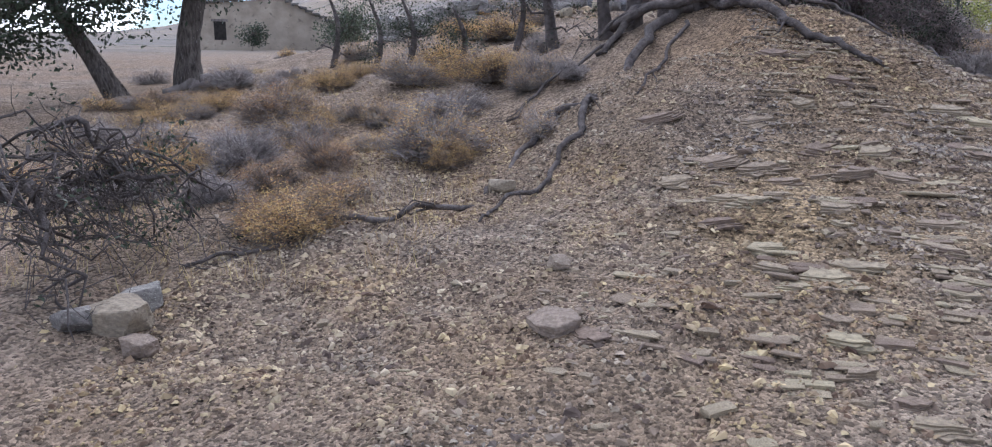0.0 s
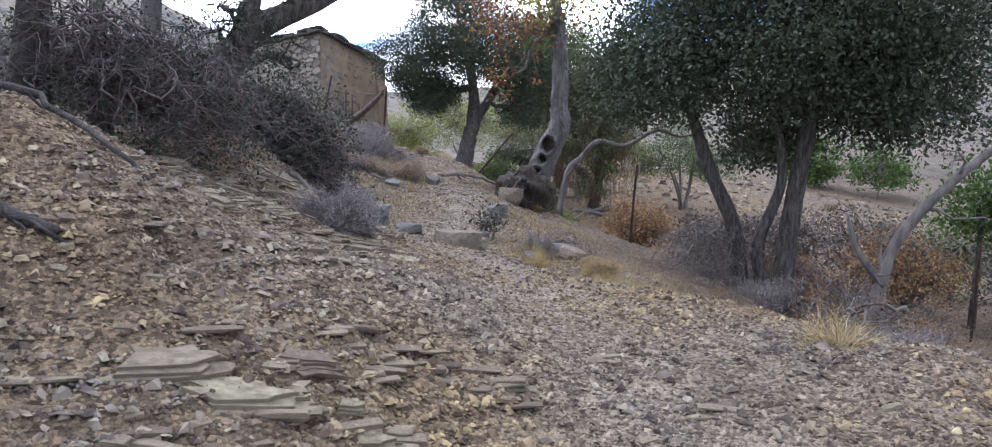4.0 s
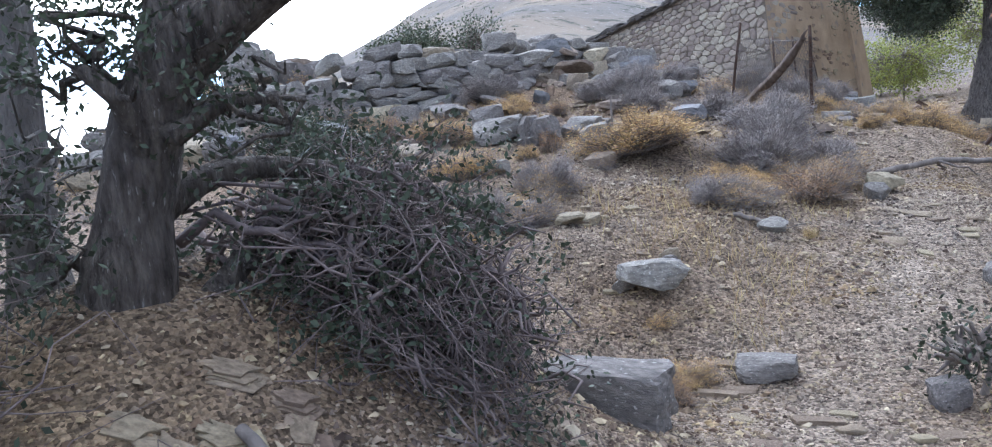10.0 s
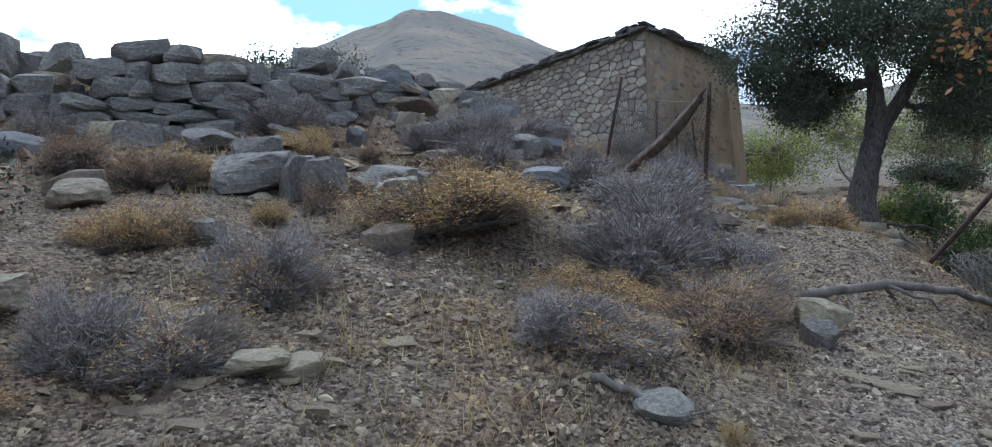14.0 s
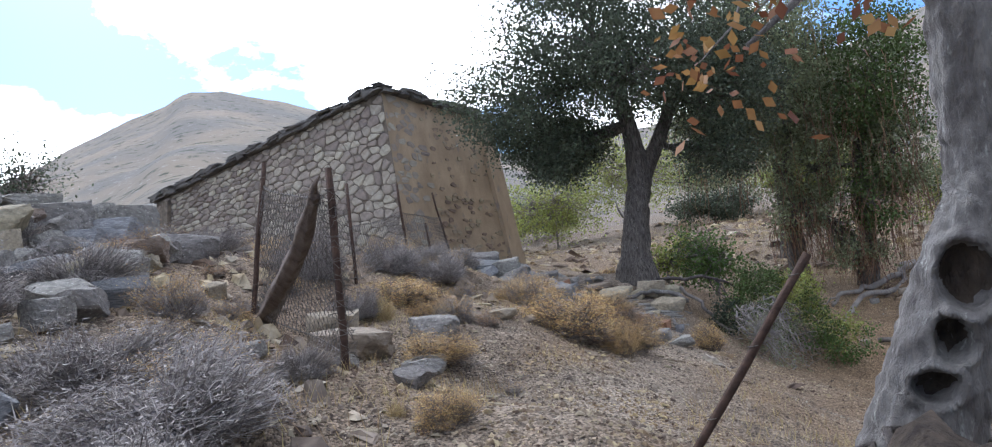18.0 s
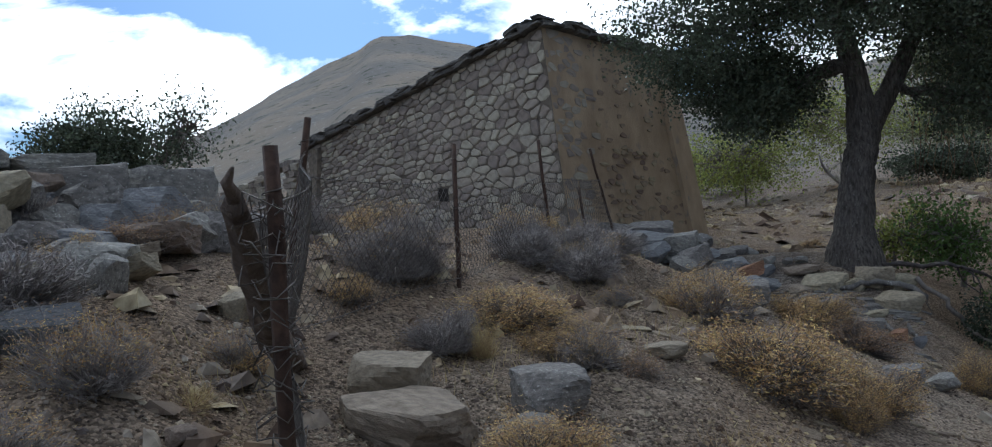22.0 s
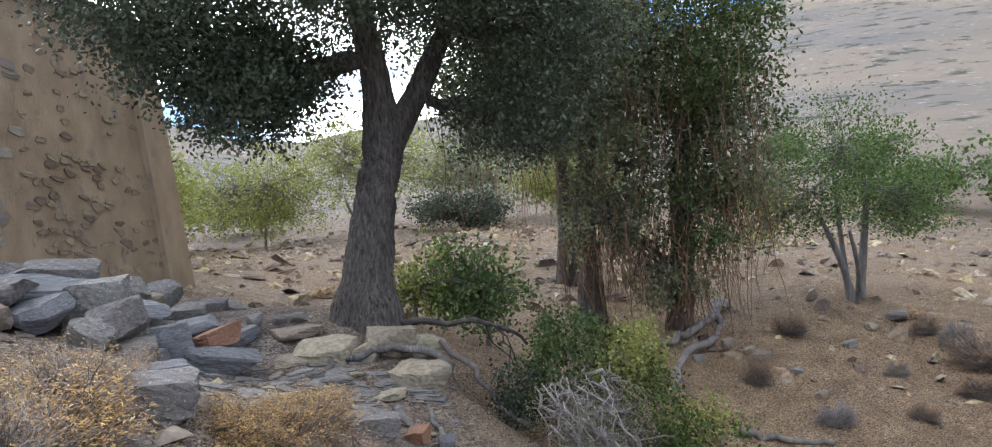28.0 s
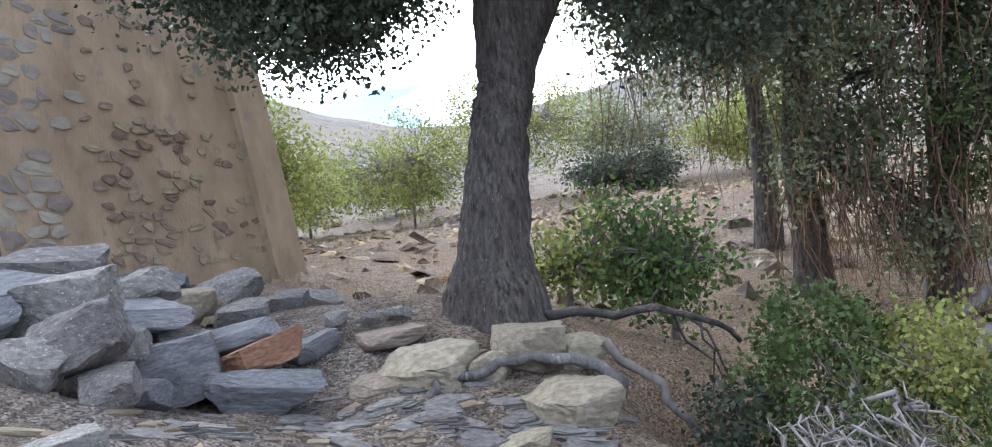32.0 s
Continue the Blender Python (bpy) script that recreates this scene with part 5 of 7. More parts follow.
def creeper():
    """Bramble and bindweed pouring over the lip of the gully."""
    g, rng = np.random.RandomState(51), random.Random(51)
    root = tagged(new("creeper"), "green and yellow creeper hanging over the gully edge", "creeper")
    root.location = (19.4, 26.8, 0.5)
    # the shade in the hollow is coloured in with the dark juniper leaf
    for mat, cx, cy, cz, rx, ry, rz, n, lab in (("leaf_ivy", 19.2, 26.9, 0.75, 0.55, 0.6, 0.5, 70, "green creeper leaves"), ("leaf_ivy", 19.8, 26.3, 0.15, 0.6, 0.6, 0.6, 70, "green creeper leaves"), ("leaf_yellow", 19.75, 26.5, 0.55, 0.5, 0.5, 0.6, 46, "yellowing creeper leaves"), ("leaf_dark", 18.8, 27.2, 0.45, 0.4, 0.4, 0.35, 50, "creeper leaves coloured dark for the shade in the hollow"), ("leaf_yellow", 20.2, 25.9, 0.0, 0.5, 0.4, 0.4, 30, "yellowing creeper leaves"), ("leaf_green", 20.2, 25.7, -0.2, 0.5, 0.5, 0.4, 40, "green creeper leaves"), ("leaf_ivy", 19.5, 27.1, 1.0, 0.5, 0.45, 0.3, 60, "green creeper leaves"), ("leaf_yellow", 20.0, 26.6, 0.8, 0.35, 0.4, 0.4, 50, "yellowing creeper leaves")):
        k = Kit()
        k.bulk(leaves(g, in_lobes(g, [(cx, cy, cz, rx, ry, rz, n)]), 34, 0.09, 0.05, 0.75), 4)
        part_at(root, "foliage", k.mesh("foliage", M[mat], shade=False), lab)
    k = Kit()
    for _ in range(60):
        a = (19.0 + rng.random() * 0.9, 26.4 + rng.random() * 0.8, 0.5 + rng.random() * 0.5)
        b = (a[0] + rng.uniform(0, .8), a[1] + rng.uniform(-.9, .1), gz(a[0] + .4, a[1] - .4) + rng.uniform(0, .4))
        k.tube(bent(a, b, 6, 0.6, rng), [0.007] * 7, 4, caps=False)
    part_at(root, "runner", k.mesh("runner", M["twig"]), "thin dry runners", "stuff")


creeper()

bush("house_bush", "dark bush against the wall of the far house", -23.2, 66.5, 1.3, 1.4, M["leaf_dark"], 150, 0.14, 14, 70)
bush("house_bush", "round dark green bush beside the far house", -13.4, 58.4, 2.2, 1.9, M["leaf_oak"], 151, 0.14, 24, 120)
bush("slope_juniper", "low dark juniper on the slope", 4.3, 15.6, 0.4, 0.3, M["leaf_dark"], 152, 0.03, 26, 110)
bush("slope_juniper", "low dark juniper below the ruin", 3.6, 16.6, 0.45, 0.36, M["leaf_dark"], 153, 0.03, 26, 110)
brushwood("brush_pile", "tangled dry brown scrub below the track", (10.9, 8.6, gz(10.9, 8.6) + 0.35), (0, 360), 46, 160, M["twig"], 40, M["leaf_rust"], 0.85, 6)
brushwood("brush_pile", "tangled dry brown scrub below the track", (13.6, 11.2, gz(13.6, 11.2) + 0.4), (0, 360), 46, 161, M["twig"], 40, M["leaf_rust"], 0.85, 6)
brushwood("brush_pile", "tangled dry brown scrub below the track", (12.0, 9.9, gz(12.0, 9.9) + 0.4), (0, 360), 46, 162, M["twig"], 40, M["leaf_rust"], 0.85, 6)
for i, (x, y, rx, rz, mat) in enumerate(((14.6, 13.6, 1.0, 0.7, "twig"), (16.2, 12.0, 1.1, 0.8, "twig"), (15.2, 10.6, 0.9, 0.7, "rust_tips"), (17.2, 14.6, 1.2, 0.9, "twig"), (16.6, 9.2, 1.1, 0.8, "twig"), (14.0, 15.6, 0.8, 0.55, "rust_tips"), (18.5, 11.5, 1.3, 1.0, "leaf_grey"), (19.0, 16.5, 1.2, 0.8, "twig"))):
    bush("dry_thicket", "dense dry brown scrub below the trees", x, y, rx, rz, M[mat], 170 + i, 0.05, 26, 120, "scrub below the track")


# ---- bare roots and fallen wood ----
def limb_on_ground(name, label, category, pts, r0, r1, mat, seed, lift=0.03, forks=2, group=""):
    rng = random.Random(seed)
    path = []
    pts = [Vector(g3(x, y, h)) for x, y, h in pts]
    for a, b in zip(pts, pts[1:]):
        path += bent(a, b, 4, 0.35, rng)[:-1]
    path.append(pts[-1])
    n = len(path)
    k = Kit()
    k.tube(path, [r0 + (r1 - r0) * i / (n - 1) for i in range(n)], 9, wobble=0.12, rng=rng)
    ob = thing(name, k.mesh(name, mat), label, category, group)
    for _ in range(forks):
        i = rng.randrange(n // 3, n - 1)
        s = path[i]
        d = (path[min(i + 1, n - 1)] - path[i - 1]).normalized()
        e = s + (d + Vector((rng.uniform(-.8, .8), rng.uniform(-.8, .8), 0))) * rng.uniform(0.2, 0.5)
        e.z = gz(e.x, e.y) + lift
        kk = Kit()
        r = (r0 + (r1 - r0) * i / n) * 0.5
        kk.tube(bent(s, e, 5, 0.6, rng), [r, r * .85, r * .7, r * .5, r * .35, r * .15], 6)
        child("side_shoot", kk.mesh("side_shoot", mat), ob)
    return ob


ROOTS = "bare roots of the knoll"
limb_on_ground("bare_root", "thick dark bare root running down the bank", "root", [(2.1, 8.7, 0.05), (1.8, 8.36, 0.08), (1.37, 7.66, 0.06), (0.96, 7.17, 0.05), (0.88, 6.67, 0.04), (0.66, 6.26, 0.0)], 0.06, 0.02, M["root"], 1, group=ROOTS)
limb_on_ground("bare_root", "crooked dark bare root running down the bank", "root", [(0.96, 7.17, 0.04), (0.56, 7.23, 0.05), (0.50, 6.95, 0.05), (0.32, 6.64, 0.03), (-0.07, 5.62, 0.02), (-0.5, 5.2, 0.0)], 0.04, 0.018, M["root"], 2, group=ROOTS)
limb_on_ground("bare_root", "thick dark bare root with a forked end", "root", [(2.2, 8.75, 0.15), (2.5, 8.2, 0.1), (2.7, 7.79, 0.08), (2.93, 7.35, 0.05), (3.15, 7.1, 0.03), (3.42, 6.95, 0.01)], 0.06, 0.02, M["root"], 3, forks=3, group=ROOTS)
limb_on_ground("bare_root", "arched dark root over the lip of the bank", "root", [(1.3, 8.8, 0.1), (1.7, 8.5, 0.2), (2.2, 8.45, 0.2), (2.7, 8.4, 0.16), (3.0, 8.3, 0.02)], 0.055, 0.03, M["root"], 4, group=ROOTS)
limb_on_ground("bare_root", "short dark root under the junipers", "root", [(1.9, 9.0, 0.15), (1.4, 8.6, 0.12), (1.1, 8.4, 0.02)], 0.06, 0.025, M["root"], 5, group=ROOTS)
limb_on_ground("fallen_branch", "pale fallen branch lying across the track", "branch", [(9.75, 16.25, 0.04), (10.2, 16.3, 0.10), (10.75, 16.3, 0.12), (11.25, 16.25, 0.10)], 0.036, 0.024, M["dead"], 6, forks=3)
limb_on_ground("fallen_branch", "grey fallen branch on the broken schist", "branch", [(5.3, 10.2, 0.04), (5.55, 10.1, 0.05), (5.8, 9.95, 0.03), (5.95, 9.9, 0.03)], 0.022, 0.013, M["dead"], 7, forks=2)
limb_on_ground("oak_root", "grey surface root of the oak crossing the rock", "root", [(16.5, 27.9, 0.0), (16.9, 28.2, 0.06), (17.4, 28.15, 0.14), (17.9, 27.95, 0.2), (18.2, 27.75, 0.24)], 0.032, 0.05, M["bark_grey"], 8, forks=1, group="roots of the oak")
limb_on_ground("oak_root", "pale crooked root over the gully hollow", "root", [(18.3, 28.1, 0.35), (18.5, 27.7, 0.35), (18.65, 27.45, 0.3), (18.45, 27.2, 0.22), (18.6, 26.9, 0.12)], 0.038, 0.03, M["dead"], 9, forks=1, group="roots of the oak")
limb_on_ground("oak_root", "dark arching root above the gully", "root", [(18.2, 28.9, 0.1), (18.7, 28.5, 0.4), (19.1, 28.1, 0.75), (19.5, 27.9, 0.7)], 0.045, 0.02, M["root"], 10, forks=3, group="roots of the oak")
limb_on_ground("oak_root", "short grey root lying on the rock shelf", "root", [(16.9, 26.9, 0.02), (16.75, 26.5, 0.04), (16.6, 26.0, 0.02)], 0.04, 0.03, M["bark_grey"], 11, forks=0, group="roots of the oak")
limb_on_ground("oak_root", "thin grey root lying on the rock shelf", "root", [(17.3, 26.9, 0.02), (17.1, 26.5, 0.04), (16.95, 26.1, 0.02)], 0.03, 0.022, M["bark_grey"], 12, forks=0, group="roots of the oak")
limb_on_ground("bleached_stick", "long bleached branch on the clay bank", "branch", [(26.4, 29.7, 0.08), (24.6, 29.1, 0.12), (23.4, 28.9, 0.1), (22.5, 28.5, 0.05)], 0.09, 0.04, M["dead"], 13, forks=2, group="branches on the clay bank")
limb_on_ground("bleached_stick", "long bleached branch on the clay bank", "branch", [(26.3, 29.6, 0.08), (24.2, 28.6, 0.1), (22.6, 28.0, 0.1), (21.6, 27.5, 0.05)], 0.08, 0.04, M["dead"], 14, forks=2, group="branches on the clay bank")
limb_on_ground("bleached_stick", "short grey stick on the clay bank", "branch", [(21.4, 26.2, 0.04), (22.0, 25.8, 0.05), (22.4, 25.4, 0.03)], 0.05, 0.03, M["dead"], 15, forks=0, group="branches on the clay bank")
for i, (x, y, a, ln) in enumerate(((9.6, 12.1, 20, .4), (10.1, 12.5, 60, .5), (9.2, 10.9, -30, .3), (7.9, 14.1, -20, .3), (8.6, 11.2, 80, .35), (18.5, 31.0, 10, .8), (19.5, 32.5, 60, 1.0), (16.8, 31.5, -30, .7))):
    d = (math.cos(radians(a)) * ln / 2, math.sin(radians(a)) * ln / 2)
    limb_on_ground("dry_stick", "dry stick lying on the gravel", "stick", [(x - d[0], y - d[1], 0.02), (x, y, 0.035), (x + d[0], y + d[1], 0.02)], 0.02, 0.012, M["dead"], 20 + i, forks=1, group="dry sticks")
limb_on_ground("fallen_branch", "pale fallen limb below the leaning trees", "branch", [(-5.5, 12.5, 0.02), (-5.0, 12.75, 0.12), (-4.7, 13.2, 0.1), (-4.5, 13.7, 0.04)], 0.09, 0.04, M["dead"], 41, forks=2)
for i, pts in enumerate(([(-0.5, 5.2, 0.0), (-0.9, 4.95, 0.02), (-1.3, 4.5, 0.02), (-1.6, 4.3, 0.0)], [(0.66, 6.26, 0.01), (0.5, 5.9, 0.02), (0.2, 5.5, 0.01), (0.1, 5.2, 0.0)], [(2.0, 8.3, 0.03), (1.75, 7.8, 0.03), (1.6, 7.3, 0.02), (1.35, 6.9, 0.0)], [(1.5, 8.7, 0.1), (0.9, 8.2, 0.06), (0.5, 7.9, 0.03), (0.2, 7.5, 0.0)], [(2.9, 8.4, 0.12), (3.3, 8.2, 0.08), (3.6, 7.8, 0.03), (3.8, 7.5, 0.0)])):
    limb_on_ground("bare_root", "thin dark rootlet on the bank", "root", pts, 0.022, 0.01, M["root"], 50 + i, group=ROOTS)


# ---- loose rocks ----
ROCKS = {}
for kind, mat in (("pale", "pale_stone"), ("grey", "stone"), ("blue", "blue_stone"), ("rust", "rust_stone")):
    ROCKS[kind] = [rock_mesh(kind + "_rock", s + 7 * len(ROCKS), M[mat], b) for s, b in ((1, 0.9), (2, 0.7), (3, 1.0), (4, 0.6))]
WORDS = {"pale": "pale ochre limestone", "grey": "grey lichen-spotted stone", "blue": "blue-grey schist", "rust": "rust-red stone"}


def rock(kind, x, y, r, h, seed, turn=None, tilt=8, group="", sink=0.25, deep=None, label="", z=None):
    rng = random.Random(seed)
    me = ROCKS[kind][seed % 4]
    d = deep if deep else r * rng.uniform(0.6, 0.95)
    rz = turn if turn is not None else rng.uniform(-40, 40)
    base = gz(x, y) if z is None else z
    m = pose(x, y, base + h * 0.5 - h * sink * 0.5, rng.uniform(-tilt, tilt), rng.uniform(-tilt, tilt), rz) @ Matrix.Diagonal((r, d, h * 0.5, 1))
    size = "small" if r < 0.13 else "large" if r > 0.3 else ""
    shape = "flat" if h < r * 0.75 else "blocky"
    ob = thing("rock", me, label or " ".join(w for w in (size, shape, WORDS[kind], "rock lying on the gravel") if w), "rock", group)
    ob.matrix_basis = m
    return ob


def rocks(kind, rows, seed, group=""):
    for i, (x, y, r, h) in enumerate(rows):
        rock(kind, x, y, r, max(h, 0.08), seed + i, group=group)


rocks("grey", [(-1.78, 3.55, .13, .13), (-1.6, 3.8, .12, .14)], 97, "loose rocks")
rocks("pale", [(-1.6, 3.6, .15, .17), (-1.42, 3.4, .09, .1), (.22, 6.01, .1, .1), (.61, 4.11, .06, .07), (.57, 3.37, .1, .08), (7.21, 10.86, .1, .09), (7.43, 10.75, .15, .13), (8.78, 10.82, .19, .12), (6.91, 15.95, .15, .16), (7.13, 13.47, .07, .12), (5.31, 14.47, .16, .13), (4.9, 16.47, .17, .19), (7.48, 18.91, .29, .14), (4.77, 16.77, .19, .24), (7.28, 16.37, .17, .09), (6.48, 14.07, .11, .09), (6.63, 14.09, .09, .08)], 100, "loose rocks")
rocks("pale", [(10.29, 21.17, .22, .26), (9.49, 19.92, .06, .08), (9.35, 21.77, .1, .16), (12.18, 21.96, .14, .1), (11.53, 22.87, .13, .09), (16.07, 26.14, .12, .15), (24.36, 27.63, .15, .18), (24.52, 27.96, .11, .14), (24.56, 28.42, .11, .16), (27.0, 27.07, .17, .13), (21.07, 26.21, .1, .12), (23.67, 26.25, .1, .13)], 130, "loose rocks")
rocks("grey", [(7.41, 12.19, .16, .13), (7.09, 13.33, .07, .11), (6.82, 13.15, .07, .1), (7.86, 10.31, .09, .13), (8.8, 11.01, .1, .11), (6.76, 13.06, .08, .12), (9.27, 13.17, .15, .2), (9.31, 15.24, .12, .17), (5.87, 17.34, .3, .3), (6.38, 17.03, .19, .36), (6.21, 17.15, .13, .33), (8.01, 14.04, .12, .09), (6.89, 17.55, .2, .21), (5.88, 15.69, .12, .17), (4.54, 18.76, .19, .28), (5.08, 18.94, .26, .21), (5.69, 18.41, .22, .26), (6.15, 17.72, .12, .2), (6.15, 14.48, .08, .09)], 160, "loose rocks")
rocks("grey", [(6.94, 16.89, .16, .2), (6.69, 17.24, .13, .16), (7.06, 17.68, .17, .17), (8.48, 19.97, .2, .25), (8.36, 19.78, .14, .21), (10.39, 18.64, .13, .13), (11.19, 21.08, .21, .26), (10.55, 19.15, .16, .12), (10.84, 20.22, .18, .13), (8.34, 20.35, .25, .26), (9.52, 19.13, .09, .12), (10.13, 19.6, .1, .11), (8.06, 19.4, .16, .12), (10.98, 20.78, .19, .13), (14.75, 23.2, .17, .18), (15.19, 23.33, .18, .17), (16.12, 25.98, .2, .2), (9.15, 23.91, .27, .3), (8.93, 22.93, .14, .26)], 190, "loose rocks")
rocks("grey", [(13.47, 24.92, .11, .09), (15.4, 25.48, .1, .14), (25.86, 26.9, .11, .12), (24.23, 26.95, .1, .11), (23.46, 28.22, .1, .13), (27.67, 26.88, .19, .19), (14.66, 26.51, .16, .12), (16.86, 29.42, .09, .11), (16.59, 29.51, .09, .11), (17.08, 29.39, .12, .12), (14.22, 25.25, .26, .27)], 220, "loose rocks")
rocks("grey", [(8.16, 11.76, .09, .15)], 236, "loose rocks")
rocks("blue", [(8.25, 18.14, .21, .23), (8.69, 20.6, .2, .23), (13.3, 22.29, .13, .17), (14.38, 25.5, .2, .26), (14.5, 26.0, .09, .13), (16.82, 25.97, .08, .18)], 240, "loose rocks")
rock("rust", 16.56, 26.01, .11, .14, 250)
# marked stones beside the track
rock("pale", 7.23, 10.72, 0.22, 0.3, 302, turn=-4, tilt=3, z=0.76, deep=0.13, label="squared pale limestone block beside the track")
rock("grey", 6.42, 11.6, 0.4, 0.34, 302, turn=-34, tilt=4, z=0.93, deep=0.17, label="long grey quarried block half sunk in the slope")
rock("grey", 6.96, 13.15, 0.15, 0.2, 301, turn=-50, tilt=6, deep=0.28, label="tilted grey block with a dark lower edge")
rock("pale", 10.8, 15.15, 0.18, 0.3, 306, label="rounded pinkish stone against the bare roots")
rock("pale", 9.55, 15.7, 0.17, 0.22, 307, turn=20, label="squared pale stone among dry shrubs")
rock("pale", 10.35, 20.7, 0.34, 0.24, 308, turn=-35, tilt=10, deep=0.26, label="lichen-covered pale boulder beside the fence")

# the tumbled heap against the buttress
HEAP = "stones heaped at the buttress"
for i, (kind, x, y, r, h, lift) in enumerate((("blue", 14.3, 28.9, .5, .16, .3), ("blue", 15.0, 29.0, .45, .2, .28), ("grey", 14.72, 28.6, .27, .4, .3), ("grey", 14.5, 28.0, .22, .3, .02), ("grey", 14.75, 28.05, .25, .34, .2), ("grey", 14.95, 28.5, .22, .34, .1), ("blue", 15.25, 28.55, .27, .4, .05), ("blue", 15.05, 28.15, .16, .2, .0), ("grey", 14.87, 27.85, .15, .22, .0), ("blue", 15.75, 28.35, .36, .32, .0), ("rust", 15.8, 28.75, .33, .2, .2), ("blue", 15.7, 29.3, .42, .22, .1), ("grey", 15.35, 29.0, .2, .28, .12), ("grey", 15.1, 29.5, .3, .32, .2), ("grey", 14.55, 29.7, .4, .4, .2), ("grey", 13.9, 28.7, .32, .26, .15), ("pale", 13.75, 28.3, .2, .2, .0), ("blue", 14.2, 28.4, .25, .26, .1), ("grey", 14.05, 29.9, .34, .3, .1), ("grey", 15.9, 29.9, .25, .25, 0), ("blue", 16.3, 29.2, .2, .16, 0), ("pale", 15.5, 30.2, .25, .3, 0), ("grey", 16.4, 30.4, .2, .18, 0), ("grey", 16.9, 31.2, .26, .2, 0), ("grey", 16.1, 31.6, .3, .3, 0), ("blue", 15.3, 31.0, .35, .35, 0))):
    rock(kind, x, y, r, h, 400 + i, tilt=16, group=HEAP, sink=0.3, z=gz(x, y) + lift, label="%s %s heaped against the wall" % ("flat slab of" if h < r * 0.75 else "rough block of", WORDS[kind]))
SHELF = "rock shelf under the oak"
for i, (x, y, r, h) in enumerate(((16.96, 28.45, .32, .28), (17.35, 28.25, .18, .24), (17.72, 28.3, .27, .36), (18.15, 28.3, .24, .3), (17.65, 27.6, .3, .3), (17.1, 27.3, .22, .1), (16.9, 29.1, .25, .14), (16.5, 28.4, .2, .1))):
    rock("pale", x, y, r, h, 500 + i, tilt=7, group=SHELF, sink=0.6, label="weathered pale ledge of the rock shelf")

# ---- the ruined dry-stone wall on the slope ----
RUINED = "stones of the ruin"
PIECE = [rock_mesh("ruin_block", 330 + s, M["stone"], 0.88, 4) for s in range(8)]


def dry_wall(name, label, a, b, height, seed, back=0.7):
    """A dry-stone wall of uneven courses, broken along its top."""
    rng = random.Random(seed)
    root = tagged(new(name), label, "ruin")
    root.location = g3(*a)
    fr = wall_matrix(a, b)
    length = math.hypot(b[0] - a[0], b[1] - a[1])
    z = -0.1
    n = 0
    while z < max(height):
        hgt = rng.uniform(0.12, 0.27)
        x = rng.uniform(-0.1, 0.1)
        while x < length:
            w = rng.uniform(0.22, 0.6)
            u = min(max((x + w / 2) / length, 0), 1) * (len(height) - 1)
            i = min(int(u), len(height) - 2)
            top = height[i] + (height[i + 1] - height[i]) * (u - i) + rng.uniform(-0.12, 0.12)
            if z + hgt * 0.4 < top:
                p = fr @ Vector((x + w / 2, rng.uniform(-0.05, 0.06) + 0.25 * z, 0))
                m = Matrix.Translation((p.x, p.y, gz(p.x, p.y) + z + hgt / 2)) @ fr.to_3x3().to_4x4() @ pose(0, 0, 0, rng.uniform(-9, 9), rng.uniform(-11, 11), rng.uniform(-14, 14)) @ Matrix.Diagonal((w * 0.56, rng.uniform(0.2, 0.32), hgt * 0.58, 1))
                child("stone", PIECE[(n * 5 + n // 7) % 8], root, "", Matrix.Translation(-root.location) @ m)
                n += 1
            x += w
        z += hgt
    # earth and rubble behind the face
    k = Kit()
    steps = 12
    for i in range(steps + 1):
        u = i / steps
        f = u * (len(height) - 1)
        j = min(int(f), len(height) - 2)
        t = height[j] + (height[j + 1] - height[j]) * (f - j) - 0.12
        for off, zz in ((0.2, -0.3), (0.34, max(t, 0)), (back, max(t - 0.1, 0)), (back + 1.2, -0.3)):
            p = fr @ Vector((u * length, off, 0))
            k.v.append((p.x, p.y, gz(p.x, p.y) + zz))
    for i in range(steps):
        for j in range(3):
            k.f.append((i * 4 + j, i * 4 + j + 1, i * 4 + 5 + j, i * 4 + 4 + j)[::-1])
    child("rubble_core", k.mesh("rubble_core", M["mortar"]), root, "earth and rubble core", Matrix.Translation(-root.location))
    return root


dry_wall("ruined_wall", "tumbled dry-stone wall of grey blocks on the slope", (3.3, 20.0), (6.2, 21.2), (0.35, 0.75, 0.95, 0.8, 0.55, 0.35), 61)
dry_wall("ruined_wall", "low remains of a dry-stone wall", (0.2, 19.0), (3.3, 20.0), (0.3, 0.35, 0.5, 0.4), 62)
dry_wall("ruined_wall", "low overgrown end of the dry-stone wall", (-3.2, 18.6), (0.2, 19.0), (0.4, 0.6, 0.5, 0.4), 65)
dry_wall("ruined_wall", "broken dry-stone wall beside the fence", (6.1, 22.6), (8.2, 24.0), (0.5, 0.9, 0.75, 0.55), 63)
dry_wall("ruined_wall", "collapsed grey stone wall above the fence", (7.0, 23.2), (9.0, 25.2), (0.3, 0.55, 0.45, 0.2), 64)
rock("grey", 7.75, 23.5, 0.46, 0.4, 602, turn=15, tilt=3, deep=0.14, label="upright dark slab set on the ruin", z=gz(7.75, 23.5) + 0.22)
rock("grey", 8.5, 23.95, 0.32, 0.44, 602, turn=20, tilt=4, deep=0.18, label="upright dark slab set on the ruin", z=gz(8.5, 23.95) + 0.2)
rng_r = random.Random(66)
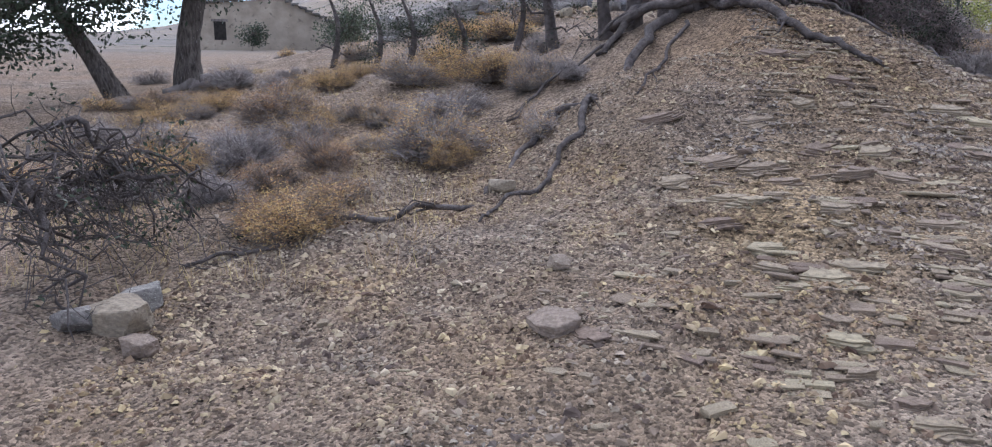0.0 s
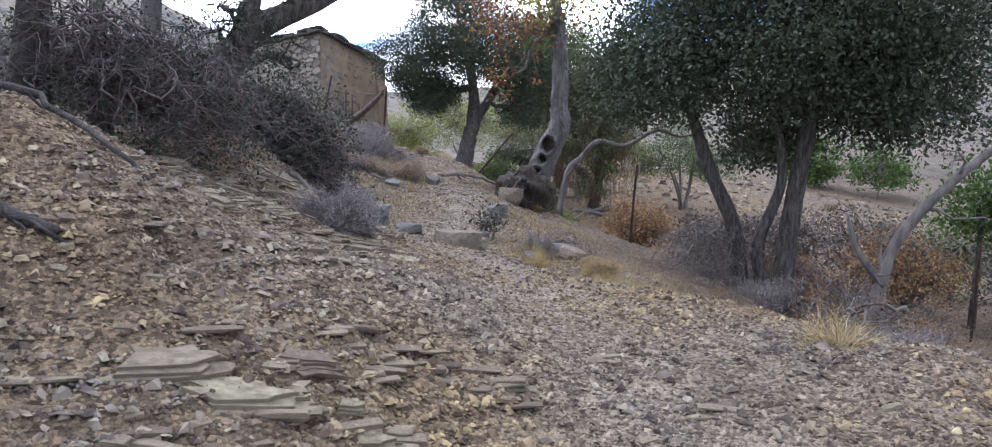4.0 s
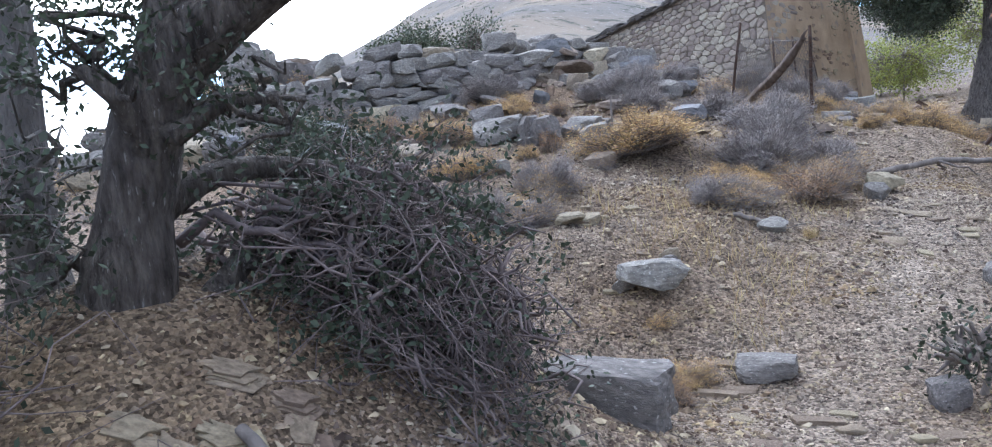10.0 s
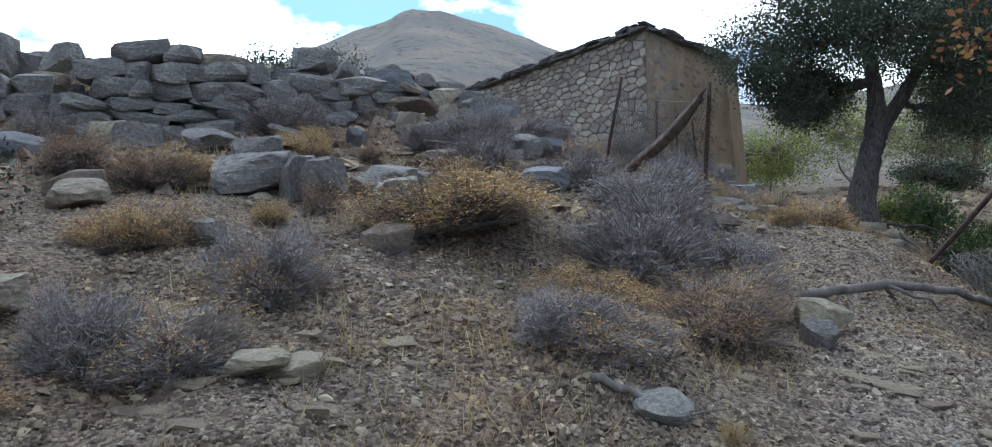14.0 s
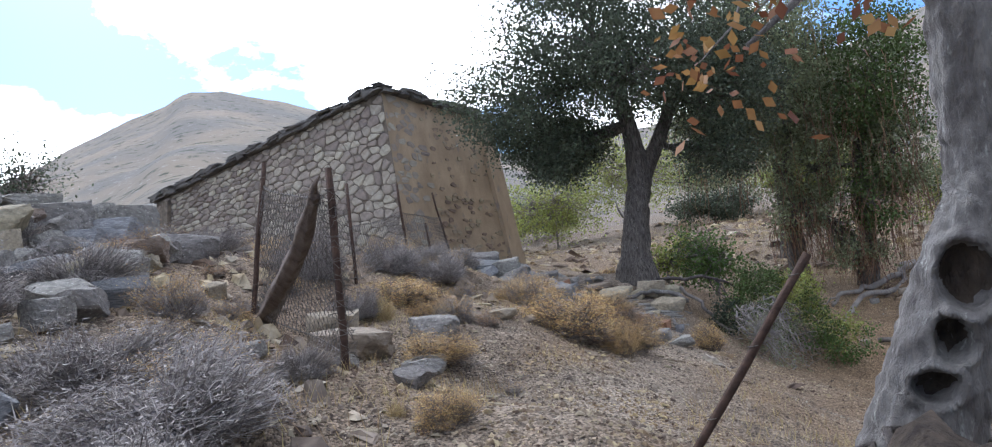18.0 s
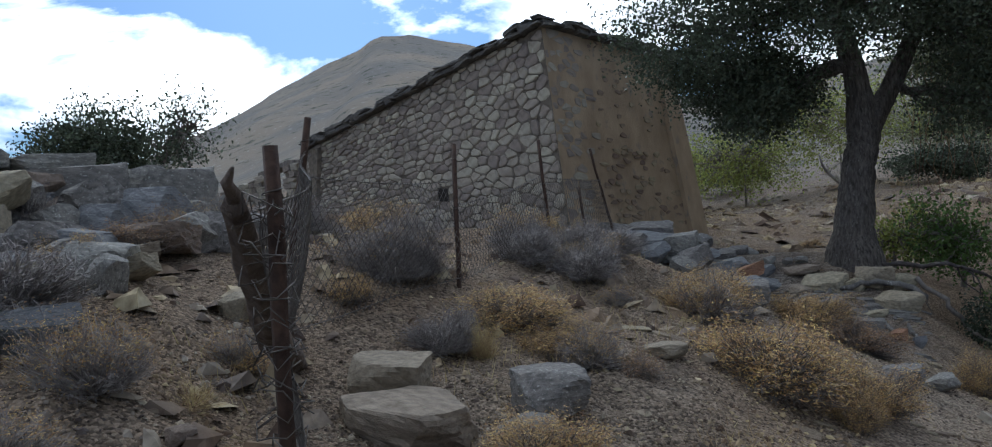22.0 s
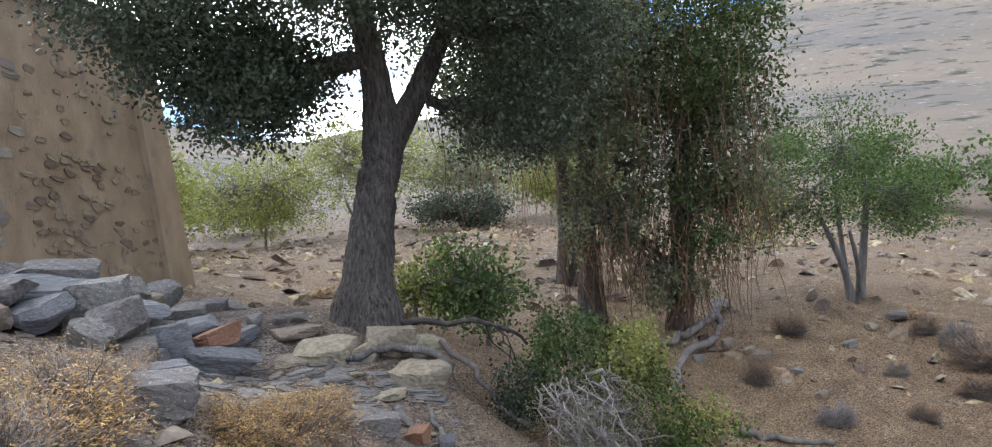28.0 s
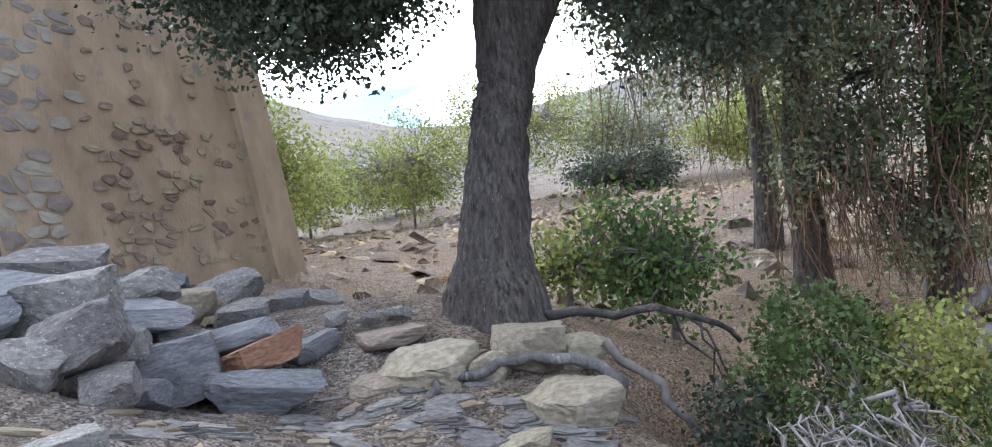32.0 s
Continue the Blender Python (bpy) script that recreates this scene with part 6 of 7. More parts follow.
for i in range(70):
    x = rng_r.uniform(0.5, 9.2)
    y = 19.6 + (x - 3) * 0.52 + rng_r.uniform(-1.4, 1.0)
    rock(("grey", "grey", "pale", "blue")[i % 4], x, y, rng_r.uniform(0.1, 0.3), rng_r.uniform(0.12, 0.34), 620 + i, tilt=18, group=RUINED, label="fallen block of the ruined wall")

# the collapsed corner above the fence: blocks piled on one another
for i in range(58):
    u = rng_r.random()
    x, y = 5.6 + 3.2 * u + rng_r.gauss(0, 0.25), 22.3 + 1.9 * u + rng_r.gauss(0, 0.35)
    lift = rng_r.random() ** 1.5 * (0.75 - 0.55 * u)
    rock(("grey", "grey", "blue", "pale")[i % 4], x, y, rng_r.uniform(0.16, 0.36), rng_r.uniform(0.18, 0.36), 720 + i, tilt=20, group=RUINED, z=gz(x, y) + lift, label="rough block heaped on the collapsed wall")
for i in range(34):
    u = rng_r.random()
    x, y = 3.0 + 3.4 * u + rng_r.gauss(0, 0.2), 20.0 + 1.3 * u + rng_r.gauss(0, 0.2)
    lift = rng_r.random() * 0.75
    rock(("grey", "pale")[i % 2], x, y + 0.35, rng_r.uniform(0.15, 0.32), rng_r.uniform(0.15, 0.3), 790 + i, tilt=15, group=RUINED, z=gz(x, y) + lift, label="rough block fallen from the ruined wall")


# a squat capped stone stack on the ruin, added for the far house's chimney
stack = tagged(new("stone_stack"), "squat capped stone stack, stand-in for the chimney of the far house", "ruin")
stack.location = g3(1.0, 22.9)
top_z = 4.3 - stack.location.z
child("stone", PIECE[1], stack, "", pose(0, 0, top_z * 0.35, 0, 0, 8) @ Matrix.Diagonal((0.5, 0.45, top_z * 0.5, 1)))
child("stone", PIECE[4], stack, "", pose(0, 0, top_z * 0.8, 0, 0, 2) @ Matrix.Diagonal((0.32, 0.3, top_z * 0.24, 1)))
child("cap_stone", PIECE[2], stack, "", pose(0, 0, top_z, 0, 0, 20) @ Matrix.Diagonal((0.26, 0.24, 0.1, 1)))
rock("pale", 1.75, 23.4, 0.42, 0.5, 641, tilt=5, group=RUINED, z=3.6, label="rounded pale boulder topping the ruin")
rock("grey", 1.7, 23.5, 0.6, 1.6, 642, tilt=5, group=RUINED, z=2.6, label="large half-buried grey boulder under the ruin")


# ---- cushion shrubs and dry grass ----
def cushion(seed, twig_mat, tip_mat, twigs, tips, kind="top", flat=1.0, name="cushion"):
    """Twigs that branch out of one foot into a dome, and dry tips on its skin: two unit meshes, 1 m wide and 1 m high."""
    g = np.random.RandomState(seed)
    a = g.uniform(0, 2 * np.pi, twigs)
    el = np.arcsin(g.uniform(0.03, 1, twigs))
    r = g.uniform(0.72, 1.05, twigs) * (1 + 0.22 * np.sin(a * 3 + seed) + 0.12 * np.sin(a * 5 + el * 4))
    end = np.stack([0.5 * r * np.cos(a) * np.cos(el) ** 0.7, 0.5 * r * np.sin(a) * np.cos(el) ** 0.7, r * np.sin(el) ** 0.8 * flat * (0.85 + 0.2 * np.sin(a * 4 + seed))], axis=1)
    foot = end * g.uniform(0.05, 0.6, (twigs, 1)) * [1, 1, 0.8]
    mid = (foot + end) / 2 + g.normal(0, 0.045, (twigs, 3))
    side = np.cross(end - foot, g.normal(0, 1, (twigs, 3)))
    side /= np.linalg.norm(side, axis=1)[:, None] + 1e-9
    w = g.uniform(0.0025, 0.0055, (twigs, 1))
    k = Kit()
    k.bulk(np.stack([foot - side * w, foot + side * w, mid + side * w, mid - side * w], axis=1), 4)
    k.bulk(np.stack([mid - side * w, mid + side * w, end], axis=1), 3)
    # side sprigs
    for _ in range(3):
        s = mid + (end - mid) * g.uniform(0, 0.9, (twigs, 1))
        e = s + g.normal(0, 0.075, (twigs, 3)) + [0, 0, 0.03]
        k.bulk(np.stack([s - side * w * 0.7, s + side * w * 0.7, e], axis=1), 3)
    me = k.mesh(name + "_twigs", twig_mat, shade=False)
    t = Kit()
    pick = g.randint(0, twigs, tips)
    pos = end[pick] * g.uniform(0.8, 1.03, (tips, 1)) + g.normal(0, 0.04, (tips, 3))
    keep = pos[:, 2] > g.uniform(0.1, 0.75, tips) * (0.5 if kind == 'full' else 1)
    tri = leaves(g, pos[keep], 3 if twigs > 600 else 2, 0.03, 0.036 if twigs > 600 else 0.06, 0.5, droop=-0.5)
    t.bulk(np.ascontiguousarray(tri[:, :3]), 3)
    return me, t.mesh(name + "_tips", tip_mat, shade=False)


CUSHIONS = {
    "ochre": [cushion(s, M["twig"], M["tips"], 1500, 5200, "full") for s in (1, 2, 3)],
    "heath": [cushion(s, M["heath"], M["heath"], 2600, 2600) for s in (4, 5, 6)],
    "mixed": [cushion(s, M["heath"], M["tips"], 2000, 2600) for s in (7, 8, 9)],
    "rust": [cushion(s, M["twig"], M["rust_tips"], 1500, 3800) for s in (10, 11)],
    "straw": [cushion(s, M["straw"], M["straw"], 520, 260) for s in (12, 13)],
}
LIGHT = {
    "ochre": [cushion(s, M["twig"], M["tips"], 560, 1700, "full") for s in (21, 22)],
    "heath": [cushion(s, M["heath"], M["heath"], 900, 800) for s in (23, 24)],
    "mixed": [cushion(s, M["heath"], M["tips"], 700, 1000) for s in (25, 26)],
    "rust": [cushion(s, M["twig"], M["rust_tips"], 560, 1300) for s in (27, 28)],
    "straw": [cushion(s, M["straw"], M["straw"], 260, 100) for s in (29,)],
}
SAYS = {"ochre": "dry ochre-yellow cushion shrub on the gravel", "heath": "grey leafless heath shrub with fine twigs", "mixed": "grey cushion shrub with ochre dry tips", "rust": "dry rust-brown cushion shrub", "straw": "tuft of pale dry grass"}


def shrub(kind, x, y, r, h, seed):
    rng = random.Random(seed)
    pool = (LIGHT if seed >= 3000 else CUSHIONS)[kind]
    tw, tip = pool[seed % len(pool)]
    ob = thing("grass_tuft" if kind == "straw" else "cushion_shrub", tw, SAYS[kind], "grass" if kind == "straw" else "shrub", kind + " shrubs on the slope")
    ob.matrix_basis = pose(x, y, gz(x, y) - 0.03, rng.uniform(-8, 8), rng.uniform(-8, 8), rng.uniform(0, 360)) @ Matrix.Diagonal((2.1 * r, 2.1 * r * rng.uniform(0.75, 1.0), h * 0.85, 1))
    child("dry_top", tip, ob, kind="stuff")


def shrubs(kind, rows, seed):
    for i, row in enumerate(rows):
        shrub(kind, *row, seed + i)


shrubs("rust", [(-1.3, 4.95, 0.27, 0.36), (-1.02, 5.75, 0.26, 0.3), (-1.7, 6.1, 0.3, 0.3), (-2.3, 7.3, 0.36, 0.36)], 990)
shrubs("ochre", [(-1.12, 4.88, 0.34, 0.42), (-0.3, 6.83, 0.21, 0.31), (-1.86, 8.23, 0.31, 0.34), (-3.08, 6.41, 0.27, 0.33), (-4.14, 9.06, 0.25, 0.23), (8.56, 10, 0.2, 0.29), (6.94, 12.2, 0.19, 0.18), (7.35, 16.34, 0.64, 0.44), (8.72, 10.28, 0.19, 0.19), (5.59, 15.49, 0.28, 0.33), (6.18, 16.2, 0.16, 0.21), (5.95, 19.2, 0.32, 0.31), (6.03, 18.85, 0.37, 0.31), (10.31, 17.68, 0.17, 0.22), (13.34, 21.58, 0.21, 0.34), (14.85, 24.91, 0.39, 0.43)], 1000)
shrubs("ochre", [(15.78, 23.59, 0.23, 0.51), (8.43, 19.07, 0.1, 0.14), (8.38, 21.82, 0.22, 0.3), (8.68, 18.96, 0.28, 0.14), (10.04, 22.32, 0.18, 0.25), (9.97, 27.52, 0.53, 0.54), (14.78, 25.28, 0.27, 0.17)], 1040)
shrubs("heath", [(-2.12, 6.67, 0.41, 0.45), (-1.92, 5.63, 0.27, 0.27), (-3.18, 7.63, 0.38, 0.3), (-0.2, 9.91, 0.32, 0.35), (-4.37, 8.44, 0.32, 0.35), (5.25, 8.9, 0.33, 0.42), (9, 17.12, 0.49, 0.59), (11.72, 10.37, 0.5, 0.6), (9.34, 16.57, 0.42, 0.46), (8.41, 10.95, 0.22, 0.37), (8.57, 16.26, 0.49, 0.6), (6.35, 14.98, 0.33, 0.45), (3.35, 19.37, 0.35, 0.52), (7.74, 18.75, 0.4, 0.44), (5.84, 14.16, 0.26, 0.4), (4.97, 14.41, 0.25, 0.4), (7.24, 19.93, 0.34, 0.42), (5.64, 20.21, 0.54, 0.52), (13.15, 22.28, 0.33, 0.4), (9.77, 18.77, 0.21, 0.25)], 1080)
shrubs("heath", [(9.1, 17.77, 0.6, 0.46), (9.04, 23.44, 0.37, 0.41), (10.31, 22.84, 0.35, 0.6), (12.17, 24.23, 0.38, 0.47), (7.77, 19.82, 0.48, 0.6), (10.64, 21.88, 0.29, 0.35), (11.68, 24.58, 0.38, 0.5), (7.97, 24.83, 0.47, 0.52), (8.29, 18.76, 0.28, 0.2), (10.37, 23.25, 0.43, 0.47), (9.65, 24.62, 0.32, 0.39), (7.5, 23.13, 0.35, 0.53), (13.38, 28.2, 0.34, 0.38), (12.3, 25.04, 0.29, 0.37), (13.84, 24.47, 0.19, 0.18), (27.08, 25.67, 0.35, 0.52), (22.96, 25.63, 0.27, 0.34), (23.71, 23.19, 0.35, 0.48)], 1120)
shrubs("mixed", [(-0.46, 7.17, 0.49, 0.57), (0.43, 8.22, 0.26, 0.29), (9.03, 15.9, 0.45, 0.33), (7.9, 14.52, 0.33, 0.27), (7.79, 15.31, 0.2, 0.22), (13.32, 24.08, 0.43, 0.57), (9.1, 20.14, 0.26, 0.43), (11.55, 21.71, 0.24, 0.35), (12.43, 24.75, 0.3, 0.37), (8.71, 23.18, 0.3, 0.33), (13.87, 25.29, 0.3, 0.36), (12.25, 23.75, 0.19, 0.21), (12.15, 24.71, 0.16, 0.26), (14.18, 25.52, 0.24, 0.35), (25.28, 25.91, 0.21, 0.35)], 1160)
shrubs("rust", [(-2.37, 8.46, 0.47, 0.47), (-1.31, 6.64, 0.31, 0.37), (-4.65, 10.48, 0.42, 0.31), (12.66, 10.31, 0.42, 0.46), (6.84, 11.89, 0.15, 0.21), (8.68, 15.11, 0.38, 0.35), (4.48, 17.56, 0.31, 0.4), (5.07, 17.37, 0.38, 0.38), (6.62, 19.1, 0.17, 0.25), (15.13, 24.49, 0.43, 0.42), (8.56, 22.47, 0.37, 0.37), (8.88, 24.01, 0.25, 0.46), (7.51, 24.24, 0.62, 0.57), (26.53, 24.91, 0.65, 0.6), (23.49, 27.17, 0.24, 0.6), (23.86, 23.63, 0.4, 0.49)], 1200)
shrubs("rust", [(25.35, 24.74, 0.36, 0.45), (23.98, 24.95, 0.23, 0.31), (25.65, 23.83, 0.31, 0.45), (27.26, 26.27, 0.3, 0.4), (25.88, 27.96, 0.35, 0.51)], 1240)
shrubs("straw", [(8, 10.44, 0.23, 0.31), (7.61, 8.84, 0.18, 0.2), (7.74, 10.07, 0.16, 0.22), (7.35, 9.49, 0.13, 0.22), (8.26, 13.93, 0.09, 0.17), (10.12, 17.88, 0.08, 0.17), (10.89, 21.72, 0.12, 0.41)], 1280)
# scattered growth where nothing is placed: denser on the slope above, thin on the track
rng_s = random.Random(77)
taken = [(o.location.x, o.location.y) for o in scene.objects if o.name.startswith("cushion_shrub")]
made = 0
while made < 60:
    x, y = rng_s.uniform(-7, 13.5), rng_s.uniform(4, 33)
    if away(np.array(x), np.array(y)) < 1.0 or bare(np.array(x), np.array(y)) > 0.3 or min((x - a) ** 2 + (y - b) ** 2 for a, b in taken) < 0.5:
        continue
    if math.hypot(x - 2.2, y - 7.6) < 2.2 or (x > 8 and y < 14) or (3 < x < 6 and 8 < y < 12) or (x - 4.5) ** 2 + (y - 20.6) ** 2 < 1.5 or (x > 12.6 and y > 31) or (6 < x < 10 and 10 < y < 16):
        continue
    r = rng_s.uniform(0.18, 0.45)
    shrub(rng_s.choice(("ochre", "heath", "heath", "mixed", "rust", "straw")), x, y, r, r * rng_s.uniform(0.8, 1.2), 3000 + made)
    taken.append((x, y))
    made += 1
made = 0
while made < 42:
    x, y = rng_s.uniform(16, 46), rng_s.uniform(22, 60)
    if math.hypot(x - 18, y - 29) < 2.2 or (x < 21 and y < 30) or math.hypot(x - 13, y - 38) < 6:
        continue
    r = rng_s.uniform(0.15, 0.45)
    shrub(rng_s.choice(("ochre", "straw", "straw", "rust", "mixed")), x, y, r, r * rng_s.uniform(0.6, 1.0), 3300 + made)
    made += 1


def grass(name, label, boxes, count, seed, size):
    """Thin dry blades strewn over stretches of the plan."""
    g = np.random.RandomState(seed)
    k = Kit()
    for x0, y0, x1, y1 in boxes:
        n = count
        x, y = g.uniform(x0, x1, n), g.uniform(y0, y1, n)
        clump = vnoise(x * 1.3, y * 1.3, 5)
        ok = (clump > 0.0) & (away(x, y) > 0.5)
        x, y = x[ok], y[ok]
        n = len(x)
        f = np.stack([x, y, ground_z(x, y) - 0.01], axis=1)
        d = g.normal(0, 0.5, (n, 3)) + [0, 0, 1]
        d /= np.linalg.norm(d, axis=1)[:, None]
        s = g.normal(0, 1, (n, 3)) * [1, 1, 0]
        s /= np.linalg.norm(s, axis=1)[:, None] + 1e-9
        h = size * g.uniform(0.4, 1.2, (n, 1))
        k.bulk(np.stack([f - s * 0.003, f + s * 0.003, f + d * h], axis=1), 3)
    thing(name, k.mesh(name, M["straw"], shade=False), label, "grass", kind="stuff")


for i in range(24):
    x, y = rng_s.uniform(-5.5, 0.9), rng_s.uniform(6.2, 13.5)
    r = rng_s.uniform(0.2, 0.46)
    shrub(("heath", "mixed", "ochre", "heath", "rust")[i % 5], x, y, r, r * 1.1, 3500 + i)


grass("dry_grass", "sparse dry grass blades on the stony slope", [(7, 8, 11, 14), (4, 13, 10, 20), (9, 18, 15, 26), (-5, 4, 0, 12)], 9000, 5, 0.16)
grass("field_grass", "bleached dry grass in the field", [(14, 31, 34, 48), (22, 26, 40, 40)], 26000, 6, 0.22)
shrub("ochre", 12.95, 22.0, 0.62, 0.58, 1)
shrub("ochre", 13.6, 21.9, 0.38, 0.42, 2)

shrubs("ochre", [(7.55, 16.75, 0.5, 0.4), (8.04, 15.44, 0.34, 0.3), (5.48, 15.6, 0.28, 0.25), (5.14, 17.85, 0.39, 0.33), (11.17, 22.42, 0.43, 0.37), (13.46, 24.5, 0.55, 0.48), (11.38, 21.94, 0.25, 0.22), (15.81, 26.35, 0.34, 0.3), (13.14, 24.31, 0.35, 0.32), (14.76, 25.1, 0.35, 0.32), (0.03, 8.97, 0.5, 0.45), (-0.26, 7.1, 0.24, 0.22), (-0.05, 13.12, 0.6, 0.5), (-0.86, 14.7, 0.55, 0.5), (9.35, 16.35, 0.2, 0.2), (11.0, 20.4, 0.36, 0.32)], 1300)
shrubs("mixed", [(3.32, 19.4, 0.42, 0.35), (8.8, 15.6, 0.36, 0.32), (10.24, 23.05, 0.46, 0.39), (9.2, 18.5, 0.4, 0.36), (8.93, 19.61, 0.28, 0.24), (8.23, 24.63, 0.48, 0.4), (11.69, 25.55, 0.45, 0.4), (13.77, 25.18, 0.44, 0.37), (13.2, 29.2, 0.5, 0.5), (0.51, 8.75, 0.4, 0.36), (-0.99, 9.55, 0.45, 0.39), (0.36, 17.05, 0.5, 0.45)], 1340)
shrubs("mixed", [(6.13, 14.2, 0.3, 0.3), (6.37, 14.9, 0.34, 0.32), (4.46, 15.36, 0.38, 0.34)], 1370)
shrubs("heath", [(7.72, 14.6, 0.3, 0.27), (8.39, 20.93, 0.5, 0.45), (8.67, 18.79, 0.55, 0.46), (9.28, 24.3, 0.6, 0.5), (10.49, 22.99, 0.36, 0.34), (12.56, 25.1, 0.44, 0.4), (13.6, 23.25, 0.42, 0.36), (7.75, 24.34, 0.5, 0.44), (13.76, 24.6, 0.26, 0.24), (-0.44, 7.9, 0.48, 0.42), (0.86, 8.1, 0.24, 0.22)], 1380)

# small clumps between the large ones
made = 0
while made < 52:
    x, y = rng_s.uniform(3.5, 12.5), rng_s.uniform(12.0, 25.0)
    if float(away(np.array(x), np.array(y))) < 0.75 or float(vnoise(np.array(x * 0.7), np.array(y * 0.7), 4)) < -0.25:
        continue
    r = rng_s.uniform(0.07, 0.2)
    shrub(rng_s.choice(("ochre", "heath", "mixed", "rust", "straw", "mixed")), x, y, r, r * rng_s.uniform(0.9, 1.5), 3700 + made)
    made += 1
# close growth of cushions on the first slope
for i in range(34):
    x, y = rng_s.uniform(-4.6, -0.7), rng_s.uniform(5.6, 12.5)
    r = rng_s.uniform(0.16, 0.36)
    shrub(("ochre", "heath", "mixed", "ochre", "mixed")[i % 5], x, y, r, r * rng_s.uniform(0.8, 1.1), 1500 + i)
shrubs("rust", [(9.9, 7.4, 0.5, 0.5), (11.6, 8.2, 0.6, 0.55), (13.6, 9.6, 0.7, 0.65), (14.3, 11.6, 0.7, 0.6), (10.6, 10.0, 0.4, 0.4), (15.6, 13.0, 0.8, 0.7), (9.2, 6.4, 0.35, 0.35)], 1400)
shrubs("heath", [(10.6, 8.1, 0.55, 0.5), (12.9, 9.9, 0.6, 0.6), (13.4, 12.6, 0.6, 0.5), (9.6, 8.6, 0.3, 0.32), (14.9, 10.6, 0.7, 0.6)], 1420)


# ---- the old fence ----
def fence_post(label, foot, top, r=0.022, group="fence posts"):
    k = Kit()
    a, b = Vector(foot), Vector(top)
    a = a - (b - a).normalized() * 0.25
    rng = random.Random(int(foot[0] * 100))
    k.tube(bent(a, b, 6, 0.03, rng), [r] * 7, 6, wobble=0.08, rng=rng)
    ob = thing("fence_post", k.mesh("fence_post", M["iron"]), label, "post", group)
    for u in (0.3, 0.6, 0.9):
        kk = Kit()
        p = a.lerp(b, u)
        pts = [p + Vector((math.cos(t) * (r + 0.005), math.sin(t) * (r + 0.005), 0.004 * t)) for t in [j * math.pi / 4 for j in range(10)]]
        kk.tube(pts, [0.003] * 10, 4)
        child("wire_tie", kk.mesh("wire_tie", M["wire"]), ob)
    return ob


LINE = [((10.05, 18.92), (10.11, 19.0, 3.26)), ((9.66, 21.6), (9.93, 21.77, 3.65)), ((10.84, 22.95), (10.95, 23.4, 3.5)), ((12.13, 25.75), (12.13, 25.9, 3.62)), ((13.0, 27.5), (12.95, 27.6, 3.0)), ((13.76, 28.7), (13.34, 28.3, 3.56))]
for (fx, fy), top in LINE:
    fence_post("thin rusted iron fence post standing among shrubs", g3(fx, fy), top, 0.024 if fy < 22 else 0.02)
fence_post("thin rusted iron post at the edge of the track", g3(12.95, 14.37), (12.97, 14.35, gz(12.95, 14.37) + 1.45), 0.022)
fence_post("thin rusted iron post beyond the dead tree", g3(14.6, 9.2), (14.6, 9.2, gz(14.6, 9.2) + 1.4), 0.022)
fence_post("dark wooden stake leaning over the track", g3(11.5, 17.45), (12.2, 17.3, 2.42), 0.024)


def netting(name, a0, a1, b0, b1, cols, rows, seed, sag=0.035, torn=0.0):
    """Chain-link between two posts: zigzag wires, loose and torn."""
    rng = random.Random(seed)
    a0, a1, b0, b1 = map(Vector, (a0, a1, b0, b1))
    normal = (b0 - a0).cross(a1 - a0).normalized()

    def at(u, v):
        p = a0.lerp(b0, u).lerp(a1.lerp(b1, u), v)
        return p + normal * sag * math.sin(u * 7 + v * 5) - Vector((0, 0, sag * 4 * u * (1 - u) * v))
    k = Kit()
    for i in range(cols):
        if rng.random() < torn:
            continue
        pts = []
        for j in range(rows + 1):
            u = (i + (0.52 if j % 2 else -0.02)) / cols + rng.uniform(-.002, .002)
            pts.append(at(u, j / rows))
        k.tube(pts, [0.0028] * len(pts), 3, caps=False)
        pts = []
        for j in range(rows + 1):
            u = (i + (0.5 if j % 2 else 1.02)) / cols
            pts.append(at(u, j / rows))
        k.tube(pts, [0.0028] * len(pts), 3, caps=False)
    ob = thing(name, k.mesh(name, M["wire"]), "loose rusty chain-link netting between iron posts", "fence", "fence netting")
    for v in (0.03, 0.98):
        k = Kit()
        k.tube([at(u / 12, v) for u in range(13)], [0.0035] * 13, 4, caps=False)
        child("straining_wire", k.mesh("straining_wire", M["wire"]), ob)
    return ob


netting("chain_link", g3(10.05, 18.92, 0.05), (10.11, 19.0, 3.1), g3(9.66, 21.6, 0.05), (9.93, 21.77, 3.45), 34, 22, 1, 0.05)
netting("chain_link", g3(9.66, 21.6, 0.05), (9.9, 21.75, 3.3), g3(10.84, 22.95, 0.05), (10.93, 23.3, 3.2), 24, 20, 2)
netting("chain_link", g3(10.84, 22.95, 0.02), (10.9, 23.2, 3.0), g3(12.13, 25.75, 0.02), (12.13, 25.86, 3.2), 34, 14, 3)
netting("chain_link", g3(12.13, 25.75, 0.02), (12.13, 25.86, 3.2), g3(13.76, 28.7, 0.02), (13.5, 28.4, 3.1), 34, 14, 4)
k = Kit()
rng_c = random.Random(9)
for i in range(26):
    c = Vector((10.07, 18.96, 2.1 + 0.04 * i))
    pts = [c + Vector((math.cos(t) * rng_c.uniform(.03, .09), math.sin(t) * rng_c.uniform(.03, .09), rng_c.uniform(-.04, .04))) for t in [j * 0.7 for j in range(11)]]
    k.tube(pts, [0.0026] * 11, 3, caps=False)
thing("wire_roll", k.mesh("wire_roll", M["wire"]), "snarl of loose rusty netting round the post", "wire", kind="stuff")


